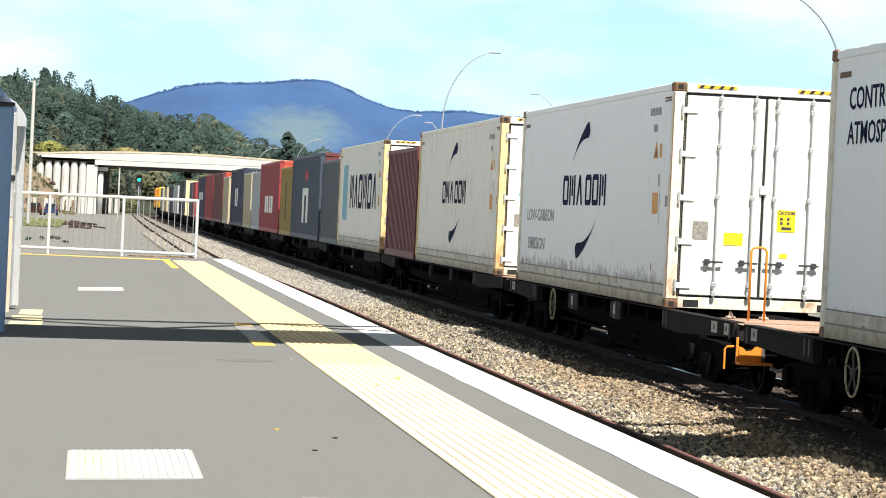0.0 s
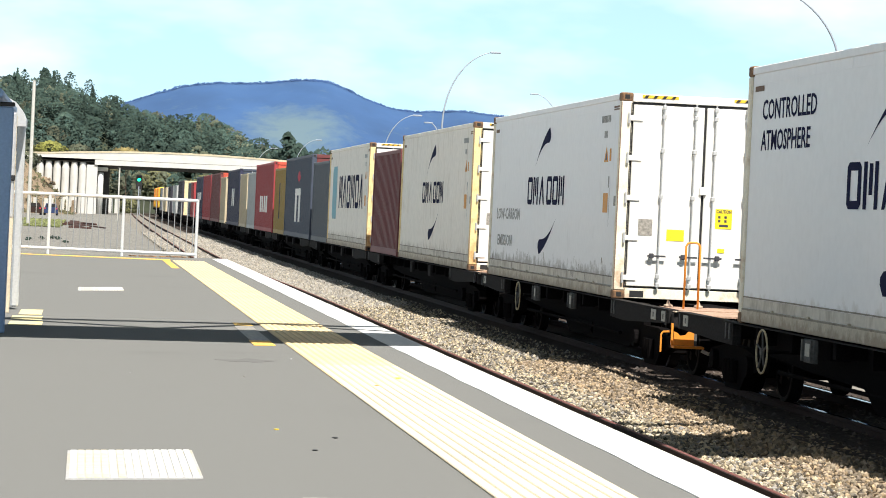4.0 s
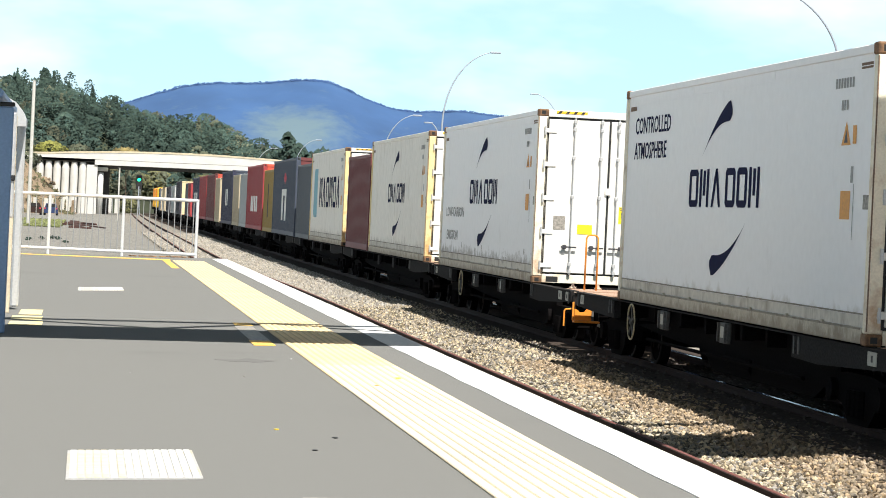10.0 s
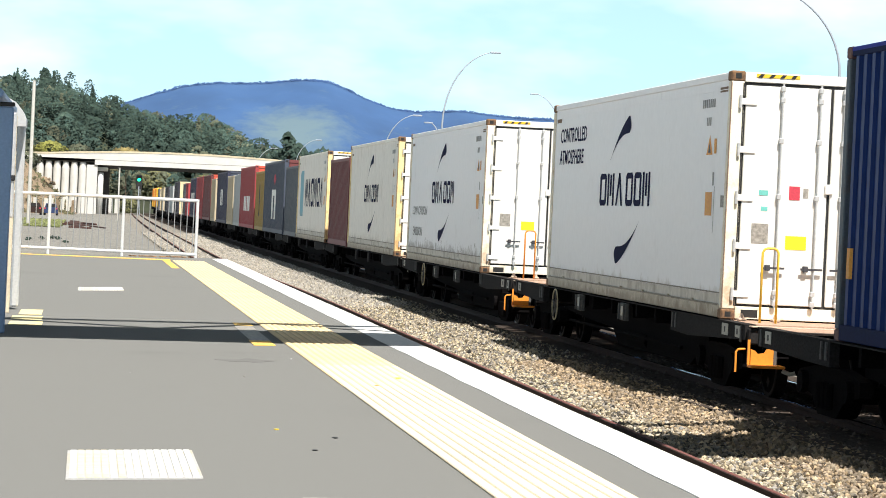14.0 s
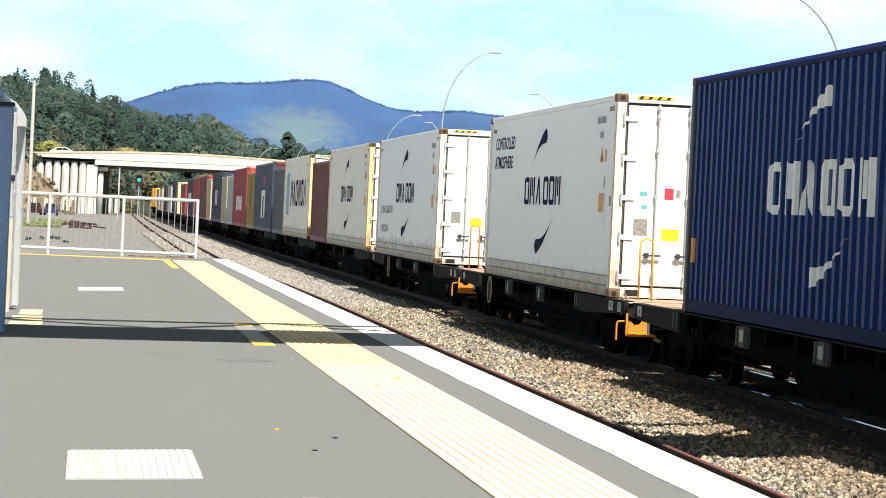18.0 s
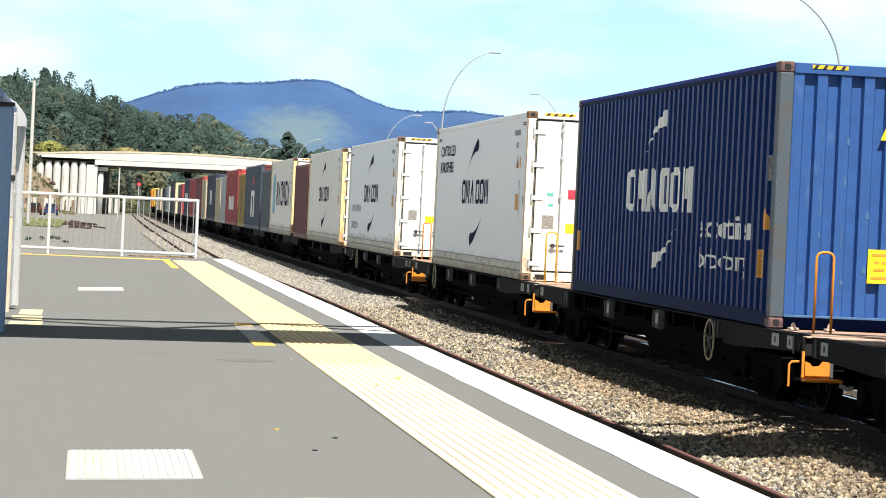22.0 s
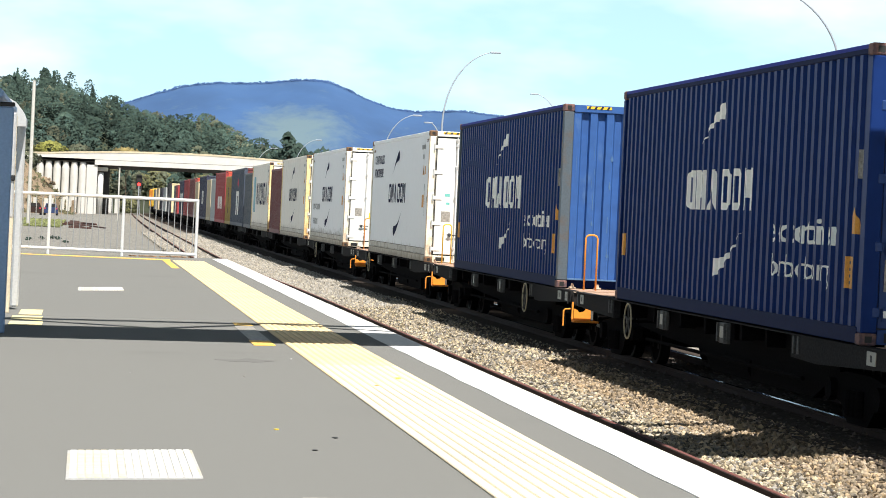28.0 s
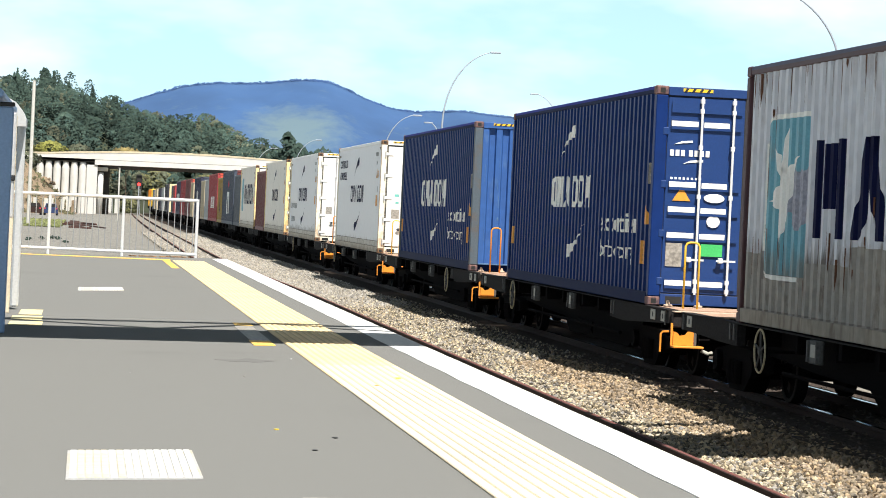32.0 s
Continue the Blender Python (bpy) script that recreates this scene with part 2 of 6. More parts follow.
BLUE_DOOR = mat("deep blue door paint", (0.008, 0.040, 0.165), 0.45, vary=0.10, stain=0.4, stain_col=(0.04, 0.07, 0.17), stain_scale=2.4)
GREY_DRY = mat("weathered grey container paint", (0.66, 0.68, 0.73), 0.55, vary=0.10, grain=5, stain=0.65, stain_col=(0.16, 0.10, 0.07), stain_scale=1.5, streak=3.0, stain_at=0.57)
GRIME = mat("brown grey weathering", (0.27, 0.235, 0.19), 0.75, vary=0.18, grain=5, stain=0.9, stain_col=(0.10, 0.06, 0.04), stain_scale=1.8, streak=3.0, stain_at=0.50)
PALE_BLUE = mat("pale blue logo print", (0.16, 0.42, 0.52), 0.55, vary=0.08, stain=0.6, stain_col=(0.32, 0.32, 0.3), stain_scale=2.4, stain_at=0.55)
SHELTER = mat("light steel blue panel", (0.22, 0.335, 0.53), 0.55, vary=0.08, stain=0.3, stain_col=(0.28, 0.33, 0.4), stain_scale=1.5)
GALV = mat("galvanised steel", (0.62, 0.63, 0.64), 0.45, 0.35, vary=0.08, stain=0.3, stain_col=(0.45, 0.45, 0.44))
FENCE = mat("silver fence paint", (0.68, 0.69, 0.70), 0.5, 0.2, vary=0.05)
STEEL_FAR = mat("street lamp steel", (0.40, 0.44, 0.50), 0.5, 0.3, vary=0.05)
BRIDGE_CONC = mat("bridge concrete", (0.62, 0.60, 0.52), 0.85, vary=0.08, grain=1.2, stain=0.6, stain_col=(0.36, 0.34, 0.29), stain_scale=0.35, streak=2.5)
CREAM_CONC = mat("cream weathered concrete", (0.56, 0.49, 0.35), 0.85, vary=0.12, grain=1.0, stain=0.5, stain_col=(0.36, 0.29, 0.18), stain_scale=0.5)
ABUT = mat("pale abutment concrete", (0.60, 0.595, 0.57), 0.85, vary=0.06, grain=1.0, stain=0.4, stain_col=(0.4, 0.38, 0.34), stain_scale=0.3)
# Near-black base: the shade under the overbridge deck is put into this colour.
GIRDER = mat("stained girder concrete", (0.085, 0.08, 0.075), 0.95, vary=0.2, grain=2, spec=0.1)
SOIL = mat("clay bank", (0.24, 0.18, 0.12), 0.95, vary=0.35, grain=1.2, stain=0.8, stain_col=(0.12, 0.13, 0.05), stain_scale=0.35, bump=0.6, bump_scale=1.5)
FOREST = mat("forest crowns", (0.038, 0.066, 0.059), 0.95, vary=0.75, grain=0.12, island=0.12, alt=(0.051, 0.076, 0.060), spec=0.1)
FOREST_LIGHT = mat("pale bush crowns", (0.098, 0.118, 0.084), 0.95, vary=0.5, grain=0.09, island=0.15, alt=(0.108, 0.112, 0.078), spec=0.1)
DARK_OLIVE = mat("dark olive crowns", (0.062, 0.064, 0.036), 0.95, vary=0.5, grain=0.3, island=0.4, alt=(0.085, 0.08, 0.04))
# Paler olive for the trees in sun, the light put into the colour.
OLIVE = mat("sunlit olive crowns", (0.15, 0.145, 0.062), 0.95, vary=0.3, grain=0.3, island=0.4, alt=(0.095, 0.105, 0.05))
HILL = mat("hill ground", (0.035, 0.045, 0.022), 0.95, vary=0.4, grain=0.08, stain=0.6, stain_col=(0.07, 0.065, 0.03), stain_scale=0.02)
# Blue base: the haze of the distance is put into the slope's colour.
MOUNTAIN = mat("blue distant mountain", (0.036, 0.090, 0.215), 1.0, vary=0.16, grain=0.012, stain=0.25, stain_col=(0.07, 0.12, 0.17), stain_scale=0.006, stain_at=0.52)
def pale_patch(m, at, size, colour):
    """A pale patch on a far slope, ragged at its rim."""
    n, l = m.node_tree.nodes, m.node_tree.links
    tc, mp, gr = n.new("ShaderNodeTexCoord"), n.new("ShaderNodeMapping"), n.new("ShaderNodeTexGradient")
    nz, ad, rp, mx = n.new("ShaderNodeTexNoise"), n.new("ShaderNodeMath"), n.new("ShaderNodeMapRange"), n.new("ShaderNodeMix")
    mp.inputs["Scale"].default_value = tuple(1 / s for s in size)
    mp.inputs["Location"].default_value = tuple(-a / s for a, s in zip(at, size))
    gr.gradient_type = "SPHERICAL"
    nz.inputs["Scale"].default_value, nz.inputs["Detail"].default_value, nz.inputs["Roughness"].default_value = 0.055, 6.0, 0.7
    ad.operation = "MULTIPLY_ADD"
    ad.inputs[1].default_value = 1.1
    rp.inputs["From Min"].default_value, rp.inputs["From Max"].default_value = 0.62, 1.25
    rp.inputs["To Max"].default_value = 0.8
    mx.data_type = "RGBA"
    mx.inputs[7].default_value = (*colour, 1)
    l.new(tc.outputs["Object"], mp.inputs["Vector"])
    l.new(mp.outputs["Vector"], gr.inputs["Vector"])
    l.new(tc.outputs["Object"], nz.inputs["Vector"])
    l.new(nz.outputs["Fac"], ad.inputs[0])
    l.new(gr.outputs["Fac"], ad.inputs[2])
    l.new(ad.outputs[0], rp.inputs["Value"])
    l.new(rp.outputs["Result"], mx.inputs[0])
    b = n["Principled BSDF"]
    l.new(b.inputs["Base Color"].links[0].from_socket, mx.inputs[6])
    l.new(mx.outputs[2], b.inputs["Base Color"])


def weathered(m, z_full, z_none, colour, amount, fine=9.0, tall=1.6, lean=0.9):
    """Streaky dirt that creeps up a panel from its foot, ragged at its upper edge."""
    n, l = m.node_tree.nodes, m.node_tree.links
    tc, mp, nz, sep = n.new("ShaderNodeTexCoord"), n.new("ShaderNodeMapping"), n.new("ShaderNodeTexNoise"), n.new("ShaderNodeSeparateXYZ")
    rise, ad, rp, mx = n.new("ShaderNodeMapRange"), n.new("ShaderNodeMath"), n.new("ShaderNodeMapRange"), n.new("ShaderNodeMix")
    mp.inputs["Scale"].default_value = (fine, fine, tall)
    nz.inputs["Scale"].default_value, nz.inputs["Detail"].default_value, nz.inputs["Roughness"].default_value = 1.0, 7.0, 0.68
    rise.inputs["From Min"].default_value, rise.inputs["From Max"].default_value = z_none, z_full
    ad.operation = "MULTIPLY_ADD"
    ad.inputs[1].default_value = 2.2
    rp.inputs["From Min"].default_value, rp.inputs["From Max"].default_value = 1.1 + 0.5 * lean, 1.55 + 0.5 * lean
    rp.inputs["To Max"].default_value = amount
    mx.data_type = "RGBA"
    mx.inputs[7].default_value = (*colour, 1)
    l.new(tc.outputs["Object"], mp.inputs["Vector"])
    l.new(tc.outputs["Object"], sep.inputs["Vector"])
    l.new(sep.outputs["Z"], rise.inputs["Value"])
    l.new(mp.outputs["Vector"], nz.inputs["Vector"])
    l.new(nz.outputs["Fac"], ad.inputs[0])
    l.new(rise.outputs["Result"], ad.inputs[2])
    l.new(ad.outputs[0], rp.inputs["Value"])
    l.new(rp.outputs["Result"], mx.inputs[0])
    b = n["Principled BSDF"]
    l.new(b.inputs["Base Color"].links[0].from_socket, mx.inputs[6])
    l.new(mx.outputs[2], b.inputs["Base Color"])


REEFER_GRIMY = mat("grimy reefer white panel", (0.905, 0.897, 0.905), 0.45, vary=0.02, grain=9, stain=0.25, stain_col=(0.42, 0.39, 0.34), stain_scale=1.1, streak=2.2, stain_at=0.58)
weathered(REEFER_GRIMY, 0.26, 0.60, (0.22, 0.185, 0.145), 0.7, 3.6, 5.0)
weathered(REEFER, 0.16, 0.50, (0.46, 0.41, 0.34), 0.6, 3.0, 2.5)
weathered(REEFER_AGED, 0.16, 0.60, (0.36, 0.30, 0.22), 0.7, 4.0, 2.5)
weathered(REEFER_DIRTY, 0.0, 0.2, (0.22, 0.16, 0.10), 0.7, 6.0, 5.0, 0.7)
weathered(GREY_DRY, 0.45, 1.20, (0.15, 0.115, 0.085), 0.88, 10.0, 1.1, 0.6)
weathered(PALE_BLUE, 0.45, 1.15, (0.17, 0.15, 0.12), 0.7, 6.0, 1.1, 0.8)
pale_patch(MOUNTAIN, (214, 2850, 80), (74, 150, 44), (0.125, 0.185, 0.205))
# Trees on the ridge take the same haze blue in their colour.
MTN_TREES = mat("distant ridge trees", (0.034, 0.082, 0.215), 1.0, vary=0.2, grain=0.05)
TRUNK = mat("bark", (0.10, 0.075, 0.055), 0.95, vary=0.3)


# ---- mesh helpers ----
def part(name, bm, material, parent=None, label="", smooth=False):
    me = bpy.data.meshes.new(name)
    bmesh.ops.recalc_face_normals(bm, faces=bm.faces[:])
    bm.to_mesh(me)
    bm.free()
    me.materials.append(material)
    if smooth:
        for f in me.polygons:
            f.use_smooth = True
    ob = new(name, me)
    if parent:
        ob.parent = parent
    if label:
        tagged(ob, label)
    return ob


def again(ob, parent, m):
    """One more piece on the mesh of ob, at the pose m."""
    o = new(ob.name, ob.data)
    o.parent = parent
    o.matrix_basis = m
    return o


def box(bm, x0, x1, y0, y1, z0, z1, bevel=0.0):
    vs = [bm.verts.new(p) for p in ((x0, y0, z0), (x1, y0, z0), (x1, y1, z0), (x0, y1, z0), (x0, y0, z1), (x1, y0, z1), (x1, y1, z1), (x0, y1, z1))]
    fs = [bm.faces.new([vs[i] for i in q]) for q in ((3, 2, 1, 0), (4, 5, 6, 7), (0, 1, 5, 4), (1, 2, 6, 5), (2, 3, 7, 6), (3, 0, 4, 7))]
    if bevel:
        es = {e for f in fs for e in f.edges}
        bmesh.ops.bevel(bm, geom=list(es), offset=bevel, segments=1, affect="EDGES")
    return bm


def B(*a, bevel=0.0):
    return box(bmesh.new(), *a, bevel=bevel)


def tube(bm, pts, r, n=8, r_end=None):
    """A round bar along a line of points."""
    pts = [Vector(p) for p in pts]
    rings = []
    for i, p in enumerate(pts):
        d = (pts[min(i + 1, len(pts) - 1)] - pts[max(i - 1, 0)]).normalized()
        a = d.orthogonal().normalized() if not rings else (prev - prev.dot(d) * d).normalized()
        prev = a
        b = d.cross(a)
        rr = r if r_end is None else r + (r_end - r) * i / (len(pts) - 1)
        rings.append([bm.verts.new(p + rr * (math.cos(2 * math.pi * k / n) * a + math.sin(2 * math.pi * k / n) * b)) for k in range(n)])
    for q0, q1 in zip(rings, rings[1:]):
        for k in range(n):
            bm.faces.new((q0[k], q0[(k + 1) % n], q1[(k + 1) % n], q1[k]))
    bm.faces.new(rings[0][::-1])
    bm.faces.new(rings[-1])
    return bm


def T(pts, r, n=8, r_end=None):
    return tube(bmesh.new(), pts, r, n, r_end)


def disc_x(bm, x0, x1, y, z, r, n=24, r_in=0.0):
    """A disc or ring whose axis runs along x."""
    rows = []
    for x, rad in ((x0, r_in), (x0, r), (x1, r), (x1, r_in)):
        rows.append([bm.verts.new((x, y + rad * math.cos(2 * math.pi * k / n), z + rad * math.sin(2 * math.pi * k / n))) for k in range(n)] if rad else [bm.verts.new((x, y, z))])
    loops = list(zip(rows, rows[1:])) + ([(rows[3], rows[0])] if r_in else [])
    for a, b in loops:
        for k in range(n):
            j = (k + 1) % n
            if len(a) == 1 and len(b) == 1:
                continue
            q = [a[0], b[j], b[k]] if len(a) == 1 else [a[k], a[j], b[0]] if len(b) == 1 else [a[k], a[j], b[j], b[k]]
            bm.faces.new(q)
    return bm


def prism(bm, outline, axis, lo, hi):
    """A flat outline of (u, v) pushed along an axis: 'x' takes (y, z), 'y' takes (x, z), 'z' takes (x, y)."""
    def at(u, v, w):
        return {"x": (w, u, v), "y": (u, w, v), "z": (u, v, w)}[axis]
    a = [bm.verts.new(at(u, v, lo)) for u, v in outline]
    b = [bm.verts.new(at(u, v, hi)) for u, v in outline]
    k = len(outline)
    bm.faces.new(a)
    bm.faces.new(b[::-1])
    for i in range(k):
        bm.faces.new((a[i], a[(i + 1) % k], b[(i + 1) % k], b[i]))
    return bm


def thing(name, at=(0, 0, 0), label="", category="", group="", kind=""):
    ob = new(name)
    ob.location = at
    return tagged(ob, label, category, group, kind)


def mesh_from(name, verts, faces, material, smooth=False):
    me = bpy.data.meshes.new(name)
    me.from_pydata(verts, [], faces)
    me.materials.append(material)
    if smooth:
        for f in me.polygons:
            f.use_smooth = True
    return new(name, me)


def lettering(name, words, size, material, parent, m, stretch=1.0, bold=0.0):
    """Words as a flat mesh with the built-in font; m places the start of the base line."""
    cu = bpy.data.curves.new(name, "FONT")
    cu.body, cu.size, cu.extrude, cu.offset = words, size, 0.001, bold
    cu.resolution_u = 2
    tmp = bpy.data.objects.new(name, cu)
    scene.collection.objects.link(tmp)
    me = bpy.data.meshes.new_from_object(tmp)
    bpy.data.objects.remove(tmp)
    me.transform(Matrix.Diagonal((stretch, 1, 1, 1)))
    me.materials.clear()
    me.materials.append(material)
    ob = new(name, me)
    ob.parent = parent
    ob.matrix_basis = m
    return ob


def bend(y):
    """The line of the tracks: almost straight, drifting gently to the right with distance."""
    return 1.05e-5 * max(y, 0.0) ** 2


# ---- ground and tracks ----
GROUND_Z, BED_Z, RAIL_Z, LOOP_Z = -0.92, -0.78, -0.56, -0.64
MAIN_X, LOOP_X = 8.57, 4.42

g = bmesh.new()
xs = [-4000, -300, -40, -12, 0, 14, 40, 300, 4000]
ys = [-300, 0, 70, 150, 250, 400, 700, 1500, 4800]
grid = [[g.verts.new((x, y, GROUND_Z)) for x in xs] for y in ys]
for r0, r1 in zip(grid, grid[1:]):
    for i in range(len(xs) - 1):
        g.faces.new((r0[i], r0[i + 1], r1[i + 1], r1[i]))
tagged(part("ground", g, YARD), "flat grey gravel ground of the rail yard", "ground", kind="structure")



def bed_lift(u):
    """The ballast rises towards the main track, u metres from its middle line."""
    k = max(0.0, min(1.0, (u + 2.5) / 1.2))
    return 0.08 * k * k * (3 - 2 * k)


bed_v, bed_f = [], []
by = [-30 + 1.5 * i for i in range(60)] + [60 + 8 * i for i in range(70)]
bx = [-5.3, -4.9] + [-4.9 + 0.35 * i for i in range(1, 24)] + [3.6, 4.2]
for y in by:
    for i, x in enumerate(bx):
        edge = i in (0, len(bx) - 1)
        bed_v.append((MAIN_X + bend(y) + x, y, GROUND_Z - 0.02 if edge else BED_Z + bed_lift(x) + 0.03 * noise.noise((x * 1.3, y * 1.3, 0))))
for j in range(len(by) - 1):
    for i in range(len(bx) - 1):
        a = j * len(bx) + i
        bed_f.append((a, a + 1, a + len(bx) + 1, a + len(bx)))
tagged(mesh_from("ballast_bed", bed_v, bed_f, BALLAST, True), "grey-brown crushed stone track bed beside the platform", "track bed", kind="structure")


# Strip along the main track that carries the painted shade of the train.
shade_v, shade_f = [], []
for y in by:
    for u in (-1.45 - 0.5 * max(0, min(1, (y - 60) / 12)), -1.30, 1.45):
        shade_v.append((MAIN_X + bend(y) + u + 0.12 * noise.noise((y * 0.8, u, 0)), y, BED_Z + bed_lift(u) + 0.036))
for j in range(len(by) - 1):
    shade_f += [(3 * j + k, 3 * j + k + 1, 3 * j + k + 4, 3 * j + k + 3) for k in (0, 1)]
tagged(mesh_from("track_centre", shade_v, shade_f, TRACK_SHADE), "brown middle of the track bed, darkened for shade", "track bed", kind="structure")


def loop_x(y):
    ease = max(0.0, min(1.0, (100 - y) / 40))
    return LOOP_X + bend(y) + max(0.0, y - 95) * 0.0035 + 0.428 * ease * ease * (3 - 2 * ease)


def rail_line(name, fx, label, top_z=RAIL_Z, left=-0.026, right=0.026, material=RAIL_TOP):
    v, f = [], []
    prof = [(-0.065, 0.0), (0.065, 0.0), (0.065, 0.014), (0.012, 0.03), (0.012, 0.10), (0.034, 0.112), (0.034, 0.142), (-0.034, 0.142), (-0.034, 0.112), (-0.012, 0.10), (-0.012, 0.03), (-0.065, 0.014)]
    ys = [-30 + 10 * i for i in range(46)]
    for y in ys:
        v += [(fx(y) + u, y, top_z - 0.142 + w) for u, w in prof]
    k = len(prof)
    for j in range(len(ys) - 1):
        for i in range(k):
            a, b = j * k + i, j * k + (i + 1) % k
            f.append((a, b, b + k, a + k))
    rail = tagged(mesh_from(name, v, f, RAIL_SIDE), label, "rail", kind="structure")
    v, f = [], []
    for y in ys:
        v += [(fx(y) + left, y, top_z + 0.002), (fx(y) + right, y, top_z + 0.002)]
    for j in range(len(ys) - 1):
        f.append((2 * j, 2 * j + 1, 2 * j + 3, 2 * j + 2))
    top = mesh_from("running_surface", v, f, material)
    top.parent = rail
    return rail


for side in (-0.5335, 0.5335):
    rail_line("rail", lambda y: MAIN_X + bend(y) + side, "steel rail of the main track with polished head")
    rail_line("rail", lambda y: loop_x(y) + side, "rusty steel rail of the loop track by the platform", LOOP_Z, -0.016, 0.033, LOOP_RUST)

# ---- platform: falls slightly away from its edge ----
PLAT_END, PLAT_EDGE = 60.0, 3.09
ON_PLATFORM = Matrix.Translation((PLAT_EDGE, 0, 0.203)) @ pose(0, 0, 0, 0, -0.888, 0) @ Matrix.Translation((-PLAT_EDGE, 0, 0))
platform = thing("platform", label="asphalt station platform with painted edge lines", category="platform", kind="structure")
platform.matrix_world = ON_PLATFORM
part("surface", B(-14, 3.07, -20, PLAT_END, -0.06, 0.0), ASPHALT, platform, "dark grey asphalt surface")
part("retaining_wall", B(2.93, 3.06, -20, PLAT_END + 0.1, -1.3, -0.062), CONC_WALL, platform)
part("end_wall", B(-14, 2.92, PLAT_END + 0.004, PLAT_END + 0.16, -1.3, -0.02), CONC_WALL, platform)
part("coping", B(3.072, 3.093, -20, PLAT_END + 0.1, -0.16, -0.006, bevel=0.006), COPING, platform, "rust-brown coping along the platform edge")
bm = bmesh.new()
ey = [-20] + [8 + 0.25 * i for i in range(206)]
prism(bm, [(2.74 + 0.014 * noise.noise((0.9 * y, 0, 3)) + 0.006 * noise.noise((4 * y, 0, 7)), y) for y in ey] + [(3.066 + 0.004 * noise.noise((3 * y, 5, 0)), y) for y in ey[::-1]], "z", 0.001, 0.005)
part("edge_line", bm, WHITE_LINE, platform, "broad white painted edge line")
bm = bmesh.new()
prism(bm, [(-2.2, 59.3), (1.62, 56.6), (1.78, 56.6), (1.78, 57.5), (-2.2, 60.0)], "z", 0.001, 0.005)
part("end_line", bm, YELLOW_PAINT, platform, "yellow painted line at the platform end")
for x0, x1, y0, y1 in ((-0.70, -0.38, 26.5, 27.25), (-0.71, -0.40, 27.7, 28.5), (-0.66, -0.42, 28.9, 30.1), (1.50, 1.69, 23.75, 24.55), (1.54, 1.72, 27.5, 28.1), (1.60, 1.74, 50.2, 56.4)):
    part("marking", B(x0, x1, y0, y1, 0.001, 0.006), PALE_YELLOW if x0 < 0 else YELLOW_PAINT, platform, "small yellow painted marking")
part("grey_patch", B(1.52, 1.70, 24.6, 27.45, 0.001, 0.004), STICK_G, platform)


def tactile_mesh():
    """One slab with lengthwise bars: paint paler on the bars, darker in the grooves."""
    bm = bmesh.new()
    box(bm, 1.80, 2.45, 0.003, 0.597, 0.001, 0.007)
    for f in bm.faces:
        f.material_index = 1
    for i in range(10):
        x = 1.832 + i * 0.065
        vs = [bm.verts.new(p) for p in ((x - 0.023, 0.006, 0.007), (x + 0.023, 0.006, 0.007), (x + 0.017, 0.012, 0.0125), (x - 0.017, 0.012, 0.0125),
                                        (x - 0.023, 0.594, 0.007), (x + 0.023, 0.594, 0.007), (x + 0.017, 0.588, 0.0125), (x - 0.017, 0.588, 0.0125))]
        for q in ((0, 1, 2, 3), (5, 4, 7, 6), (3, 2, 6, 7), (1, 5, 6, 2), (4, 0, 3, 7)):
            bm.faces.new([vs[k] for k in q])
    return bm


tile = part("tactile_tile", tactile_mesh(), TACTILE, platform)
tile.data.materials.append(TACTILE_BASE)
tile.location.y = 10.2
skins = []
for m in (TACTILE_CREAM, TACTILE_YELLOW):
    me = tile.data.copy()
    me.materials[0] = m
    if m is TACTILE_CREAM:
        me.materials[1] = TACTILE_GROOVE
    skins.append(me)
for i in range(1, 77):
    o = again(tile, platform, Matrix.Translation((0, 10.2 + 0.6 * i, 0)))
    # worn: tile number with jitter, picks the glare-pale cream or the yellow
    worn = i + random.uniform(-2, 2)
    if worn < 13:
        o.data = skins[0]
    elif worn > 19:
        o.data = skins[1]


def platform_plate(x, y, w, d, skew):
    bm = bmesh.new()
    prism(bm, [(0, 0), (w, skew * w), (w, d + skew * w), (0, d)], "z", 0.001, 0.009)
    ob = part("platform_plate", bm, PLATE_BASE)
    ob.matrix_world = ON_PLATFORM @ Matrix.Translation((x, y, 0))
    rib = part("rib", B(-0.0145, 0.0145, 0.02, d - 0.03, 0.0092, 0.014), PLATE_WHITE, ob)
    rib.location = (0.03, skew * 0.03, 0)
    stained = rib.data.copy()
    stained.materials[0] = PLATE_STAIN
    for i in range(1, 16):
        u = 0.03 + i * (w - 0.06) / 15
        o = again(rib, ob, Matrix.Translation((u, skew * u, 0)))
        if i in (1, 2, 3, 4, 6):
            o.data = stained
    return tagged(ob, "white painted ribbed plate set in the asphalt", "plate", "platform plates")


